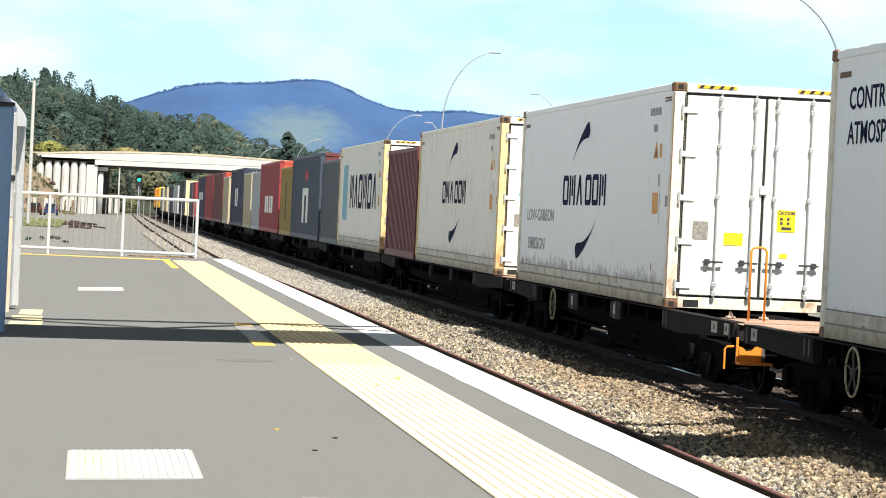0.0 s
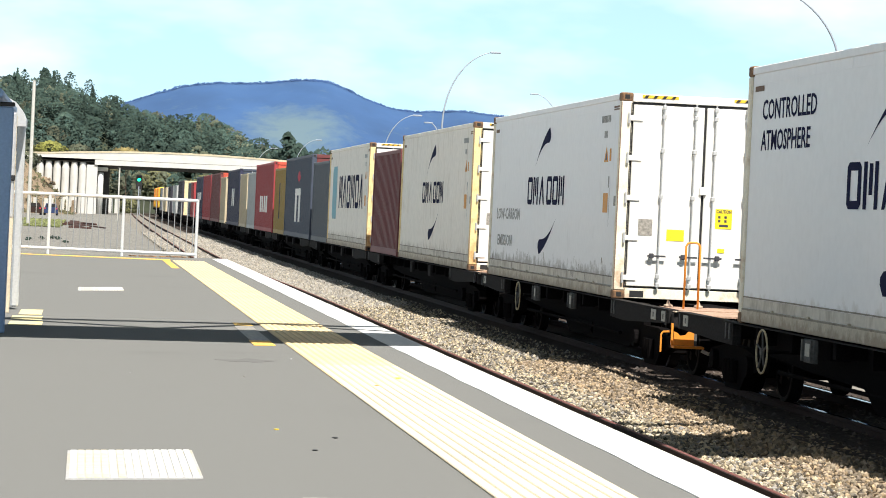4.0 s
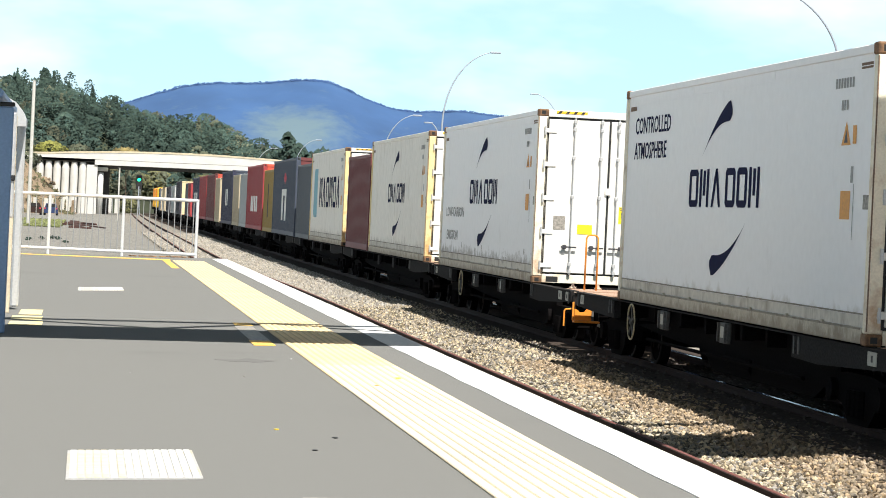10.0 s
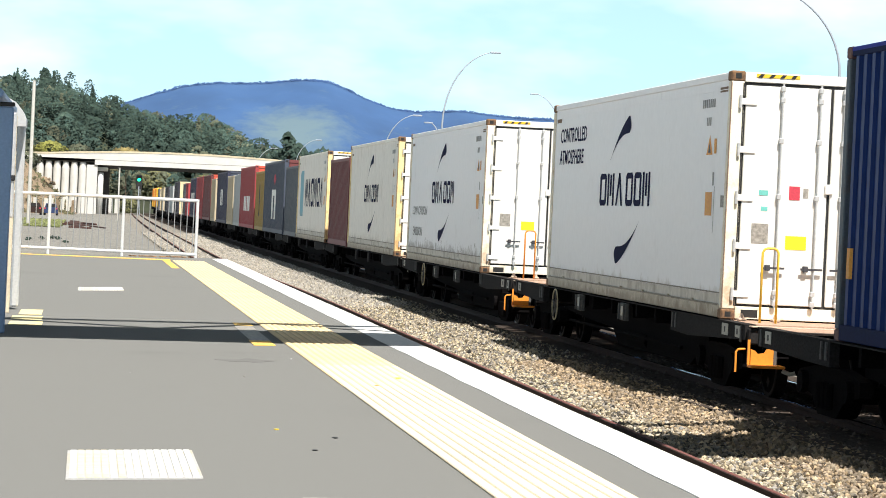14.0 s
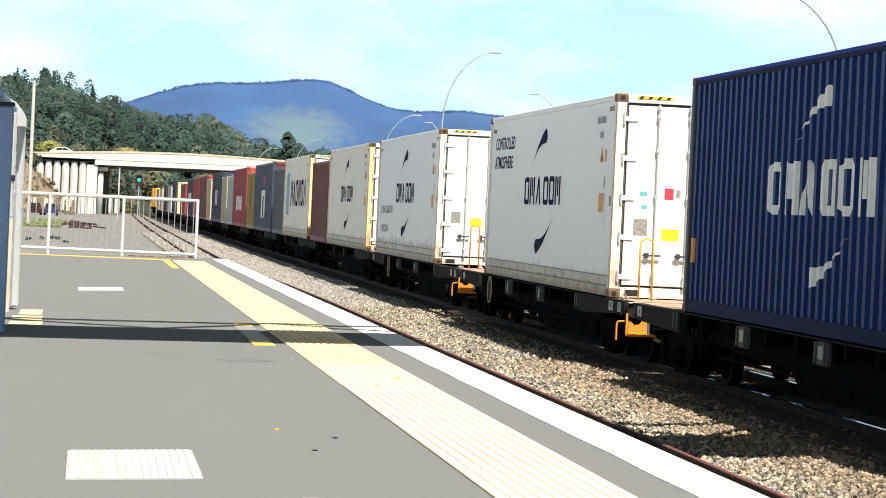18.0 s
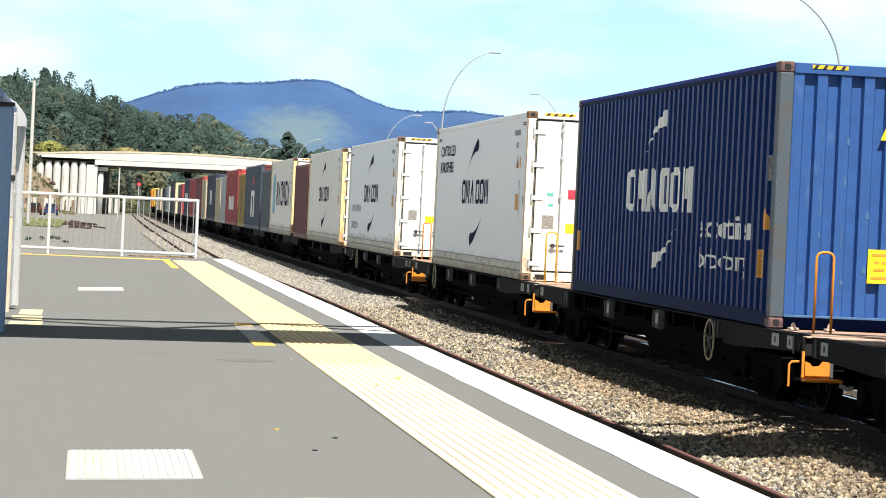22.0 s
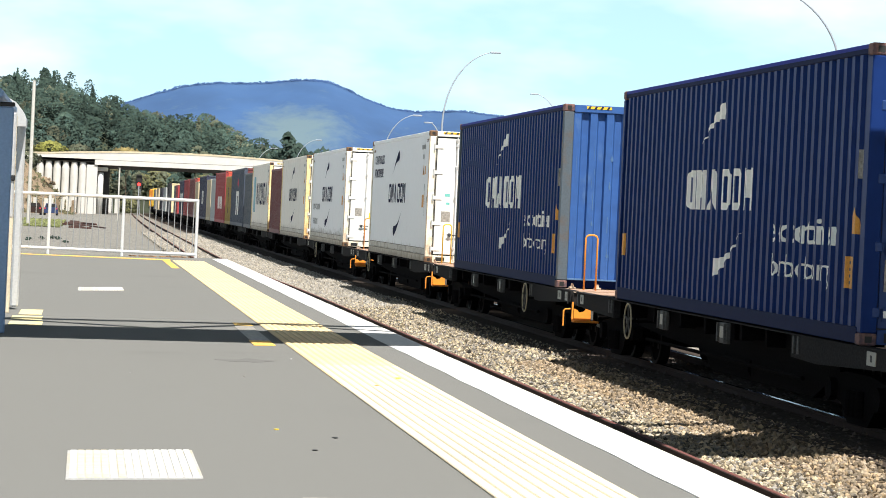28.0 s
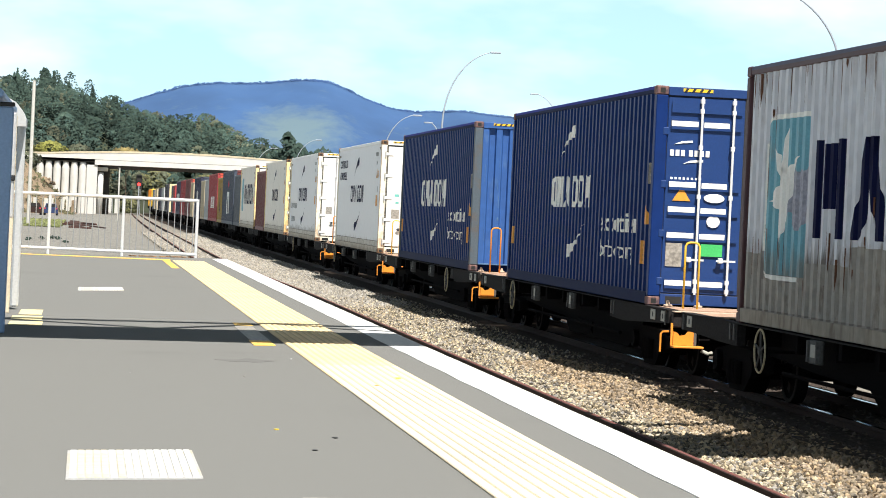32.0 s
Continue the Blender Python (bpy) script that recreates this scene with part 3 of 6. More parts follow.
platform_plate(-0.04, 12.06, 0.61, 1.35, 0.23)
platform_plate(-0.07, 36.6, 0.62, 1.25, 0.7)
ob = tagged(part("access_cover", B(0.96, 1.26, 11.0, 11.48, 0.001, 0.006), STICK_G), "small dark metal cover in the asphalt", "cover")
ob.matrix_world = ON_PLATFORM
for x, y, r, m, lab in ((1.37, 14.49, 0.014, HAZ_K, "black gum spot on the asphalt"), (1.20, 13.73, 0.013, HAZ_K, "black gum spot on the asphalt"), (1.09, 14.96, 0.013, STICK_Y, "small yellow fallen leaf"), (2.28, 19.47, 0.02, STICK_Y, "small yellow fallen leaf"), (2.03, 18.6, 0.013, STICK_O, "small orange fallen leaf"), (0.36, 19.6, 0.007, FAINT, "pale gum spot on the asphalt"), (1.17, 19.5, 0.008, STICK_G, "pale gum spot on the asphalt"), (1.68, 21.8, 0.009, PLATE_WHITE, "pale gum spot on the asphalt")):
    bm = bmesh.new()
    z = 0.0 if x < 1.7 else 0.0125
    prism(bm, [(x + r * (1 + 0.3 * math.sin(3 * a)) * math.cos(a), y + 2 * r * math.sin(a)) for a in (2 * math.pi * k / 9 for k in range(9))], "z", z + 0.0005, z + 0.005)
    ob = tagged(part("leaf" if "leaf" in lab else "gum_spot", bm, m), lab, "litter")
    ob.matrix_world = ON_PLATFORM

SMEAR = mat("dull asphalt smear", (0.150, 0.150, 0.148), 0.95, vary=0.18, grain=160, stain=0.6, stain_col=(0.185, 0.187, 0.182), stain_scale=3.0, stain_at=0.45, spec=0.12)
bm = bmesh.new()
ring = [(1.30 + (0.22 + 0.05 * math.sin(3 * a)) * math.cos(a), 21.45 + (0.22 + 0.10 * math.sin(5 * a + 1)) * math.sin(a)) for a in (2 * math.pi * k / 40 for k in range(40))]
prism(bm, ring, "z", 0.0004, 0.0016)
part("smear", bm, SMEAR, platform, "faint dark smear on the asphalt")

# ---- platform end fence ----
PICKET = mat("dull galvanised picket", (0.30, 0.31, 0.32), 0.6, 0.2, vary=0.08)
fence = thing("platform_fence", (0, 59.6, 0), "silver tubular steel fence closing the platform end", "fence")
part("top_rail", T([(-4.0, 0, 1.455), (2.40, 0, 1.445)], 0.036), FENCE, fence)
part("bottom_rail", T([(-4.0, 0, 0.28), (2.40, 0, 0.27)], 0.034), FENCE, fence)
for x in (-2.40, -0.79, 0.80, 2.40):
    part("post", T([(x, 0, 0.10), (x, 0, 1.475)], 0.034), FENCE, fence)
picket = part("picket", T([(0, 0, 0.28), (0, 0, 1.45)], 0.0095, 6), PICKET, fence)
picket.location.x = -3.8
for i in range(1, 46):
    again(picket, fence, Matrix.Translation((-3.8 + 0.136 * i, 0, 0)))

DRY_LEAF = mat("dry brown leaves", (0.34, 0.19, 0.09), 0.9, vary=0.3, grain=20, rnd=0.4)
for k in range(24):
    x, y, r = random.uniform(0.95, 2.3), random.uniform(59.72, 60.0), random.uniform(0.03, 0.07)
    bm = bmesh.new()
    prism(bm, [(r * math.cos(a) * (1 + 0.4 * math.sin(2 * a + k)), 0.7 * r * math.sin(a)) for a in (2 * math.pi * j / 7 for j in range(7))], "z", 0.0, 0.02)
    ob = tagged(part("dry_leaf", bm, DRY_LEAF), "dry brown leaf at the foot of the fence", "litter", "dry leaves by the fence")
    ob.matrix_world = ON_PLATFORM @ Matrix.Translation((x, y, 0.001)) @ Matrix.Rotation(k * 1.3, 4, "Z")

LIGHT_PAINT = mat("cream frame paint", (0.66, 0.58, 0.44), 0.6, vary=0.1, stain=0.3)
# ---- shelter at the platform's side ----
shelter = thing("platform_shelter", (-0.70, 24.9, 0.14), "blue-grey steel platform shelter with pale metal frame", "shelter")
part("end_panel", B(-2.4, 0.012, 0.0, 0.06, 0.0, 2.05, bevel=0.012), SHELTER, shelter, "dark blue-grey steel end panel")
part("panel_cap", B(-2.4, 0.02, -0.02, 0.08, 2.054, 2.09, bevel=0.008), GASKET, shelter)
part("frame_post", B(-0.085, 0.005, 5.2, 5.34, 0.03, 2.06, bevel=0.02), GALV, shelter, "pale galvanised frame post")
part("inner_post", B(-0.115, -0.05, 3.4, 3.5, 1.02, 2.1, bevel=0.012), GALV, shelter, "pale galvanised frame post")
part("inner_post", B(-0.11, -0.065, 4.2, 4.3, 0.0, 2.1, bevel=0.012), LIGHT_PAINT, shelter, "cream frame post")
part("post_clip", B(-0.13, -0.04, 3.38, 3.52, 1.40, 1.46, bevel=0.01), GASKET, shelter)
bm = bmesh.new()
prof = [(0.010, 2.0), (0.010, 2.08), (-0.03, 2.17), (-0.10, 2.255), (-0.20, 2.31), (-2.4, 2.33)]
prism(bm, prof + [(-2.4, 2.24), (-0.24, 2.22), (-0.17, 2.17), (-0.115, 2.10), (-0.085, 2.0)], "y", 4.9, 5.6)
part("roof_edge", bm, GALV, shelter, "rounded pale metal roof edge")
part("roof", B(-2.4, -0.08, -0.3, 4.55, 2.12, 2.20, bevel=0.02), SHELTER, shelter, "blue-grey roof sheet")
part("rear_panel", B(-2.4, -0.2, 5.22, 5.26, 0.1, 2.0), SHELTER, shelter)

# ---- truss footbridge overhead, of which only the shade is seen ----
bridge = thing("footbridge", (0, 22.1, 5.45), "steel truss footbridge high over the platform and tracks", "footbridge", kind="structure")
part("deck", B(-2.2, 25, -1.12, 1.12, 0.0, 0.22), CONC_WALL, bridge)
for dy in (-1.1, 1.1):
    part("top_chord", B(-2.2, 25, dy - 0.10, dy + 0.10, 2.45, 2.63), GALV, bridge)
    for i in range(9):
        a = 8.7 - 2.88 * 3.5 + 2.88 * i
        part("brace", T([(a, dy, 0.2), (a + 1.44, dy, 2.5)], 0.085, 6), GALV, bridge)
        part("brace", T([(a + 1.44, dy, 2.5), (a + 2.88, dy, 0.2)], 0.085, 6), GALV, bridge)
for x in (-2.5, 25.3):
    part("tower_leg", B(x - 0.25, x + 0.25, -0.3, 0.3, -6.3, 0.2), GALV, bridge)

# ---- road overbridge ----
OB_Y = 402.0
over = thing("road_overbridge", (0, OB_Y, 0), "pale concrete road bridge across the railway", "bridge", kind="structure")


def ob_z(x):
    """Top of the parapet: a gentle crest."""
    u = max(-6.0, min(28.0, x))
    return 8.22 + 0.0546 * u - 0.00187 * u * u + 0.03 * min(0.0, x + 6) - 0.02 * max(0.0, x - 28)


def deck_z(x):
    """Foot of the fascia."""
    return 6.29 + 0.004 * x


def ob_strip(y0, y1, lo, hi, x0=-40, x1=75):
    bm = bmesh.new()
    st = [x0 + (x1 - x0) * i / 40 for i in range(41)]
    prism(bm, [(x, lo(x)) for x in st] + [(x, hi(x)) for x in st[::-1]], "y", y0, y1)
    return bm


def over_deck(up):
    return lambda x: deck_z(x) + up


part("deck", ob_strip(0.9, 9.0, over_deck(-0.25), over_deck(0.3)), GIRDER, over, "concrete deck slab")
part("fascia", ob_strip(-0.45, -0.02, over_deck(0.0), over_deck(0.79), 0.9, 75), ABUT, over, "pale edge beam of the deck")
# Grey concrete over the abutment: the recess shade is put into the beam's colour.
part("fascia", ob_strip(-0.40, -0.02, over_deck(0.40), over_deck(0.79), -40, 0.89), CONC_WALL, over, "shaded edge beam over the abutment")
part("parapet", ob_strip(-0.42, -0.1, over_deck(0.80), lambda x: ob_z(x) - 0.27), ABUT, over, "pale concrete parapet")
part("parapet_joint", ob_strip(-0.455, -0.451, over_deck(0.69), over_deck(0.78), 0.9, 75), CONC_WALL, over, "grey joint under the parapet")
part("parapet_coping", ob_strip(-0.47, -0.05, lambda x: ob_z(x) - 0.266, ob_z), CREAM_CONC, over, "cream weathered coping of the parapet")
part("far_parapet", ob_strip(9.1, 9.3, over_deck(0.2), lambda x: ob_z(x) - 0.15), BRIDGE_CONC, over)
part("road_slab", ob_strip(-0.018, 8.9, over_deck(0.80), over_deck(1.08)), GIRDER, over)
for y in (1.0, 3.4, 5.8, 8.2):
    part("girder", ob_strip(y, y + 0.6, over_deck(-0.45), over_deck(-0.252), 2.6, 75), GIRDER, over, "shaded concrete girder under the deck")
part("pier", B(-0.25, 1.35, -0.26, 1.6, -1.0, 6.24, bevel=0.08), ABUT, over, "pale concrete pier wall")
part("pier_cap", B(1.0, 2.9, 0.8, 2.2, 5.4, 6.0, bevel=0.06), BRIDGE_CONC, over)
part("pier_column", T([(1.85, 0.8, -1.0), (1.85, 0.8, 5.2)], 0.42, 16), ABUT, over, "round pale concrete column", smooth=True)
# Wall behind the pier, its shadow painted with the same near-black.
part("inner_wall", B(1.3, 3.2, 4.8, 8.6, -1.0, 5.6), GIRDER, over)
for i in range(6):
    x = -7.0 + 1.24 * i
    col = part("column", T([(x, 0.25, -1.0), (x, 0.25, 5.55)], 0.56, 16), ABUT, over)
    part("column_head", T([(x, 0.25, 5.552), (x, 0.25, 6.56)], 0.56, 16, 0.42), ABUT, col)
part("abutment_wall", B(-9.0, 0.85, 2.6, 3.1, -1.0, 5.7), ABUT, over)
part("far_pier", B(34, 36, 0.6, 1.6, -1.0, 5.0), BRIDGE_CONC, over)

# ---- clay bank by the overbridge ----
bv, bf = [], []
nx, ny = 40, 24
for j in range(ny + 1):
    for i in range(nx + 1):
        x, y = -34 + 33.5 * i / nx, OB_Y - 45 + 44.5 * j / ny
        h = 6.9 * max(0, min(1, (-1.5 - x) / 7.5)) * max(0, min(1, (y - (OB_Y - 42)) / 30))
        bv.append((x, y, GROUND_Z - 0.05 + h * (1 + 0.15 * noise.noise((x * 0.4, y * 0.3, 2))) + 0.15 * noise.noise((x, y, 5)) * min(1, h)))
for j in range(ny):
    for i in range(nx):
        a = j * (nx + 1) + i
        bf.append((a, a + 1, a + nx + 2, a + nx + 1))
tagged(mesh_from("clay_bank", bv, bf, SOIL, True), "bare clay bank with scrub beside the overbridge", "bank", kind="structure")




# ---- hills ----
def sig(v):
    return 1 / (1 + math.exp(-v))


def heightfield(name, x0, x1, y0, y1, nx, ny, fz, material, label, category):
    v, f = [], []
    for j in range(ny + 1):
        for i in range(nx + 1):
            x, y = x0 + (x1 - x0) * i / nx, y0 + (y1 - y0) * j / ny
            v.append((x, y, fz(x, y)))
    for j in range(ny):
        for i in range(nx):
            a = j * (nx + 1) + i
            f.append((a, a + 1, a + nx + 2, a + nx + 1))
    return tagged(mesh_from(name, v, f, material, True), label, category, kind="structure")


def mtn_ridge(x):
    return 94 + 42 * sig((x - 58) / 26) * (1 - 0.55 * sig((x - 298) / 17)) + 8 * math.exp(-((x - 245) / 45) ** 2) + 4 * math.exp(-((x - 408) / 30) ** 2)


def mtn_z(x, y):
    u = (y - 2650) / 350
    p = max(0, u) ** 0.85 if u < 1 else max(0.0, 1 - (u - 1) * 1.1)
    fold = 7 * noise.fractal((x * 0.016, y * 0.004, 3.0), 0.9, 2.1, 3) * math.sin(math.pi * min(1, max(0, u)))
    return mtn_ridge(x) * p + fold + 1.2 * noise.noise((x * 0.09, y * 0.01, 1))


heightfield("mountain", -700, 1500, 2650, 3300, 160, 50, mtn_z, MOUNTAIN, "haze-blue forested mountain in the distance", "mountain")


def hill_ridge(x):
    return 6.5 + 17.1 * sig(-(x - 17) / 15) + 2.9 * math.exp(-((x - 26) / 4.5) ** 2) + 1.4 * math.exp(-((x + 6) / 4) ** 2)


def hill_z(x, y):
    u = (y - 440) / 230
    p = math.sin(math.pi / 2 * max(0, min(1, u))) if u < 1 else max(0.0, 1 - (u - 1) * 1.5)
    return GROUND_Z - 0.1 + hill_ridge(x) * p + 0.8 * noise.noise((x * 0.08, y * 0.05, 4)) * p


heightfield("forest_hill", -120, 130, 440, 800, 80, 50, hill_z, HILL, "low wooded hill behind the overbridge", "hill")

# ---- crowns of leaf clumps ----
OCT_V = np.array([(1, 0, 0), (-1, 0, 0), (0, 1, 0), (0, -1, 0), (0, 0, 1), (0, 0, -1)], float)
OCT_F = np.array([(0, 2, 4), (2, 1, 4), (1, 3, 4), (3, 0, 4), (2, 0, 5), (1, 2, 5), (3, 1, 5), (0, 3, 5)])
rng = np.random.default_rng(7)


def clumps(name, centres, sizes, material, flat=0.75):
    """Many small faceted leaf clumps in one mesh."""
    c, s = np.asarray(centres, float), np.asarray(sizes, float)
    k = len(c)
    jit = 1 + rng.uniform(-0.45, 0.45, (k, 6, 1))
    a = rng.uniform(0, 2 * math.pi, k)
    v = OCT_V[None] * jit
    x = v[..., 0] * np.cos(a)[:, None] - v[..., 1] * np.sin(a)[:, None]
    y = v[..., 0] * np.sin(a)[:, None] + v[..., 1] * np.cos(a)[:, None]
    v = np.stack([x, y, v[..., 2] * flat + 0.35 * x * rng.uniform(-1, 1, (k, 1))], -1) * s[:, None, None] + c[:, None]
    f = (OCT_F[None] + 6 * np.arange(k)[:, None, None]).reshape(-1, 3)
    return mesh_from(name, v.reshape(-1, 3).tolist(), f.tolist(), material, True)


TET_V = np.array([(1, 0, -0.5), (-0.6, 0.9, -0.4), (-0.6, -0.9, -0.3), (0.1, 0, 1.0)])
TET_F = np.array([(0, 1, 3), (1, 2, 3), (2, 0, 3), (0, 2, 1)])


def sprays(name, centres, sizes, material, hearts):
    """Many small ragged leaf sprays in one mesh; they face away from the heart of their crown, as foliage does."""
    c, s = np.asarray(centres, float), np.asarray(sizes, float)
    k = len(c)
    v = TET_V[None] + rng.uniform(-0.45, 0.45, (k, 4, 3))
    a = rng.uniform(0, 2 * math.pi, k)
    x = v[..., 0] * np.cos(a)[:, None] - v[..., 1] * np.sin(a)[:, None]
    y = v[..., 0] * np.sin(a)[:, None] + v[..., 1] * np.cos(a)[:, None]
    v = np.stack([x, y, v[..., 2] * 0.8], -1) * s[:, None, None] + c[:, None]
    f = (TET_F[None] + 4 * np.arange(k)[:, None, None]).reshape(-1, 3)
    ob = mesh_from(name, v.reshape(-1, 3).tolist(), f.tolist(), material, True)
    out = c - np.asarray(hearts, float)
    out /= np.linalg.norm(out, axis=1, keepdims=True) + 1e-6
    own = v - c[:, None]
    own /= np.linalg.norm(own, axis=2, keepdims=True) + 1e-6
    n = out[:, None] * 0.9 + own * 0.45
    n /= np.linalg.norm(n, axis=2, keepdims=True) + 1e-6
    ob.data.attributes.new("custom_normal", "FLOAT_VECTOR", "POINT").data.foreach_set("vector", n.ravel().astype(np.float32))
    return ob


def crown_points(x, y, z, w, h, n, cone):
    """Clump places of one crown: a ragged ellipsoid, or a ragged cone of tiers."""
    t = rng.uniform(0, 1, n)
    a = rng.uniform(0, 2 * math.pi, n)
    if cone:
        r = w * (1 - t) ** 0.8 * (0.55 + 0.45 * np.abs(np.sin(t * 17 + a))) * rng.uniform(0.5, 1.0, n)
    else:
        r = w * np.sqrt(np.maximum(0, 1 - (2 * t - 1) ** 2)) * (0.75 + 0.25 * np.sin(3 * a + x)) * rng.uniform(0.6, 1.05, n)
    return np.stack([x + r * np.cos(a), y + r * np.sin(a), z + t * h], 1)


dark_c, dark_s, dark_h, lite_c, lite_s, lite_h = [], [], [], [], [], []
for i in range(1150):
    seen = i < 640
    x = rng.uniform(-24, 46) if seen else rng.choice((rng.uniform(-62, -24), rng.uniform(46, 75)))
    y = rng.uniform(452, 690)
    z = hill_z(x, y)
    front = y < 500
    cone = rng.uniform() < 0.20
    h = rng.uniform(2.6, 8.2) * (1.08 if cone else 1.0) * (0.7 if front else 1)
    w = h * (0.27 if cone else rng.uniform(0.38, 0.55))
    pts = crown_points(x, y, z + h * 0.05, w, h, 330 if seen else 50, cone)
    light = rng.uniform() < (0.40 if front else 0.10)
    (lite_c if light else dark_c).append(pts)
    (lite_h if light else dark_h).append(np.tile((x, y, z + h * 0.35), (len(pts), 1)))
    (lite_s if light else dark_s).append(rng.uniform(0.12, 0.34, len(pts)) * (0.85 if cone else 1.0) * (1.0 if seen else 2.2))
for i in range(26):
    x = rng.choice((-22, -17, -11, -7, -2, 2, 26, 29)) + rng.uniform(-2.2, 2.2)
    y = rng.uniform(655, 675)
    h = rng.uniform(4.5, 9.5) * (0.55 if x > 20 else 1.0)
    pts = crown_points(x, y, hill_z(x, y) + 2.0, h * rng.uniform(0.15, 0.27) * (1.5 if x > 20 else 1.0), h, 300, rng.uniform() < 0.4)
    dark_c.append(pts)
    dark_h.append(np.tile((x, y, hill_z(x, y) + 2.0 + 0.3 * h), (len(pts), 1)))
    dark_s.append(rng.uniform(0.12, 0.32, len(pts)))
tagged(sprays("forest", np.concatenate(dark_c), np.concatenate(dark_s), FOREST, np.concatenate(dark_h)), "dark green pine and scrub forest on the hill", "forest", kind="stuff")
tagged(sprays("scrub", np.concatenate(lite_c), np.concatenate(lite_s), FOREST_LIGHT, np.concatenate(lite_h)), "olive green scrub among the forest", "scrub", kind="stuff")
# ridge trees of the far mountain
mc = []
for _ in range(2400):
    x = rng.uniform(-60, 520)
    y = 2999 + rng.uniform(-5, 3)
    mc.append((x, y, mtn_z(x, min(y, 2999)) + rng.uniform(-0.8, 0.9)))
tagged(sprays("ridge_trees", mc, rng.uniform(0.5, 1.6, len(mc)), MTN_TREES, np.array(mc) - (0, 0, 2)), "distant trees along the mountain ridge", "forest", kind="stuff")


def tree(at, h, w, n, cone, label, material=FOREST, low=0.22, stout=1.0):
    t = thing("tree", at, label, "tree", "trees by the railway")
    part("trunk", T([(0, 0, 0), (0.03 * h, 0, 0.4 * h), (0, 0.02 * h, 0.85 * h)], 0.022 * h * stout, 7, 0.008 * h * stout), TRUNK, t)
    for k in range(5):
        a, z = 2.4 * k, h * (0.3 + 0.1 * k)
        part("limb", T([(0.02 * h, 0, z), (0.6 * w * math.cos(a), 0.6 * w * math.sin(a), z + 0.15 * h)], 0.012 * h * stout, 5, 0.004 * h * stout), TRUNK, t)
    pts = crown_points(0, 0, low * h, w, (1.02 - low) * h, n, cone)
    c = sprays("crown", pts, rng.uniform(0.02, 0.055, n) * h, material, np.tile((0, 0, (0.4 + 0.6 * low) * h), (n, 1)))
    c.parent = t
    return t


tree((-11.8, 690, 22.6), 10.4, 2.0, 520, False, "tall dark pine standing above the forest")
tree((-5.7, 680, 20.8), 8.8, 2.2, 420, True, "dark conifer standing above the forest")
tree((33.6, 465, 3.4), 10.3, 2.0, 330, False, "dark green tree behind the street lamps")
tree((35.8, 470, 3.2), 9.0, 2.3, 560, False, "dark green bushy tree behind the street lamps")
tree((3.0, 470, -1.0), 8.0, 4.0, 700, False, "dark olive tree seen under the overbridge", DARK_OLIVE)
tree((11.5, 462, -1.0), 7.5, 4.3, 700, False, "sunlit olive tree seen under the overbridge", OLIVE, 0.12)
tree((20.0, 466, -1.0), 7.0, 4.2, 700, False, "sunlit olive tree seen under the overbridge", OLIVE, 0.12)
tree((7.2, 458, -1.0), 5.0, 2.4, 520, False, "dark green tree seen under the overbridge", FOREST_LIGHT, 0.1)


def bush(at, w, h, n, material, label):
    b = sprays("bush", crown_points(0, 0, 0, w, h, n, False), rng.uniform(0.10, 0.30, n), material, np.tile((0, 0, 0.25 * h), (n, 1)))
    b.location = at
    return tagged(b, label, "bush", "bushes by the overbridge")


BUSH = mat("yellow green bush", (0.21, 0.215, 0.05), 0.9, vary=0.3, grain=1.5, island=0.3)
TAN_BUSH = mat("tan flowering bush", (0.25, 0.20, 0.075), 0.9, vary=0.3, grain=1.5, island=0.3, alt=(0.18, 0.15, 0.06))
bush((-5.9, 418, 7.0), 3.1, 2.7, 820, BUSH, "yellow-green flowering bush behind the bridge parapet")
tree((5.6, 424, GROUND_Z), 9.9, 2.5, 420, False, "tan flowering tree rising behind the bridge parapet", TAN_BUSH, 0.86, 0.4)
bm = bmesh.new()
prism(bm, [(-60, GROUND_Z), (0.0, GROUND_Z), (-1.2, 3.5), (-2.6, 7.2), (-60, 7.6)], "y", OB_Y + 9.5, OB_Y + 26)
tagged(part("road_embankment", bm, SOIL), "grassy road embankment behind the overbridge", "embankment", kind="structure")
bank_pts = []
for _ in range(2600):
    i, j = int(rng.integers(8, nx - 1)), int(rng.integers(2, ny))
    if noise.noise((i * 0.31, j * 0.37, 9)) > -0.12:
        bank_pts.append(np.array(bv[j * (nx + 1) + i]) + (rng.uniform(-0.5, 0.5), rng.uniform(-0.8, 0.8), rng.uniform(-0.05, 0.35)))
tagged(sprays("bank_scrub", bank_pts, rng.uniform(0.10, 0.36, len(bank_pts)), mat("dry bank scrub", (0.10, 0.085, 0.045), 0.95, vary=0.4, grain=0.5, island=0.5, alt=(0.06, 0.07, 0.035)), np.array(bank_pts) - (0, 0, 1)), "dry brown scrub on the clay bank", "scrub", kind="stuff")
bush((-1.6, 419, 7.1), 2.6, 2.3, 640, FOREST_LIGHT, "grey-green bush behind the bridge parapet")
bush((-8.8, 396, 5.5), 2.6, 2.0, 480, FOREST_LIGHT, "olive bush on the clay bank")
bush((-6.2, 390, 2.6), 1.6, 1.4, 420, SOIL, "dry brown bush on the clay bank")


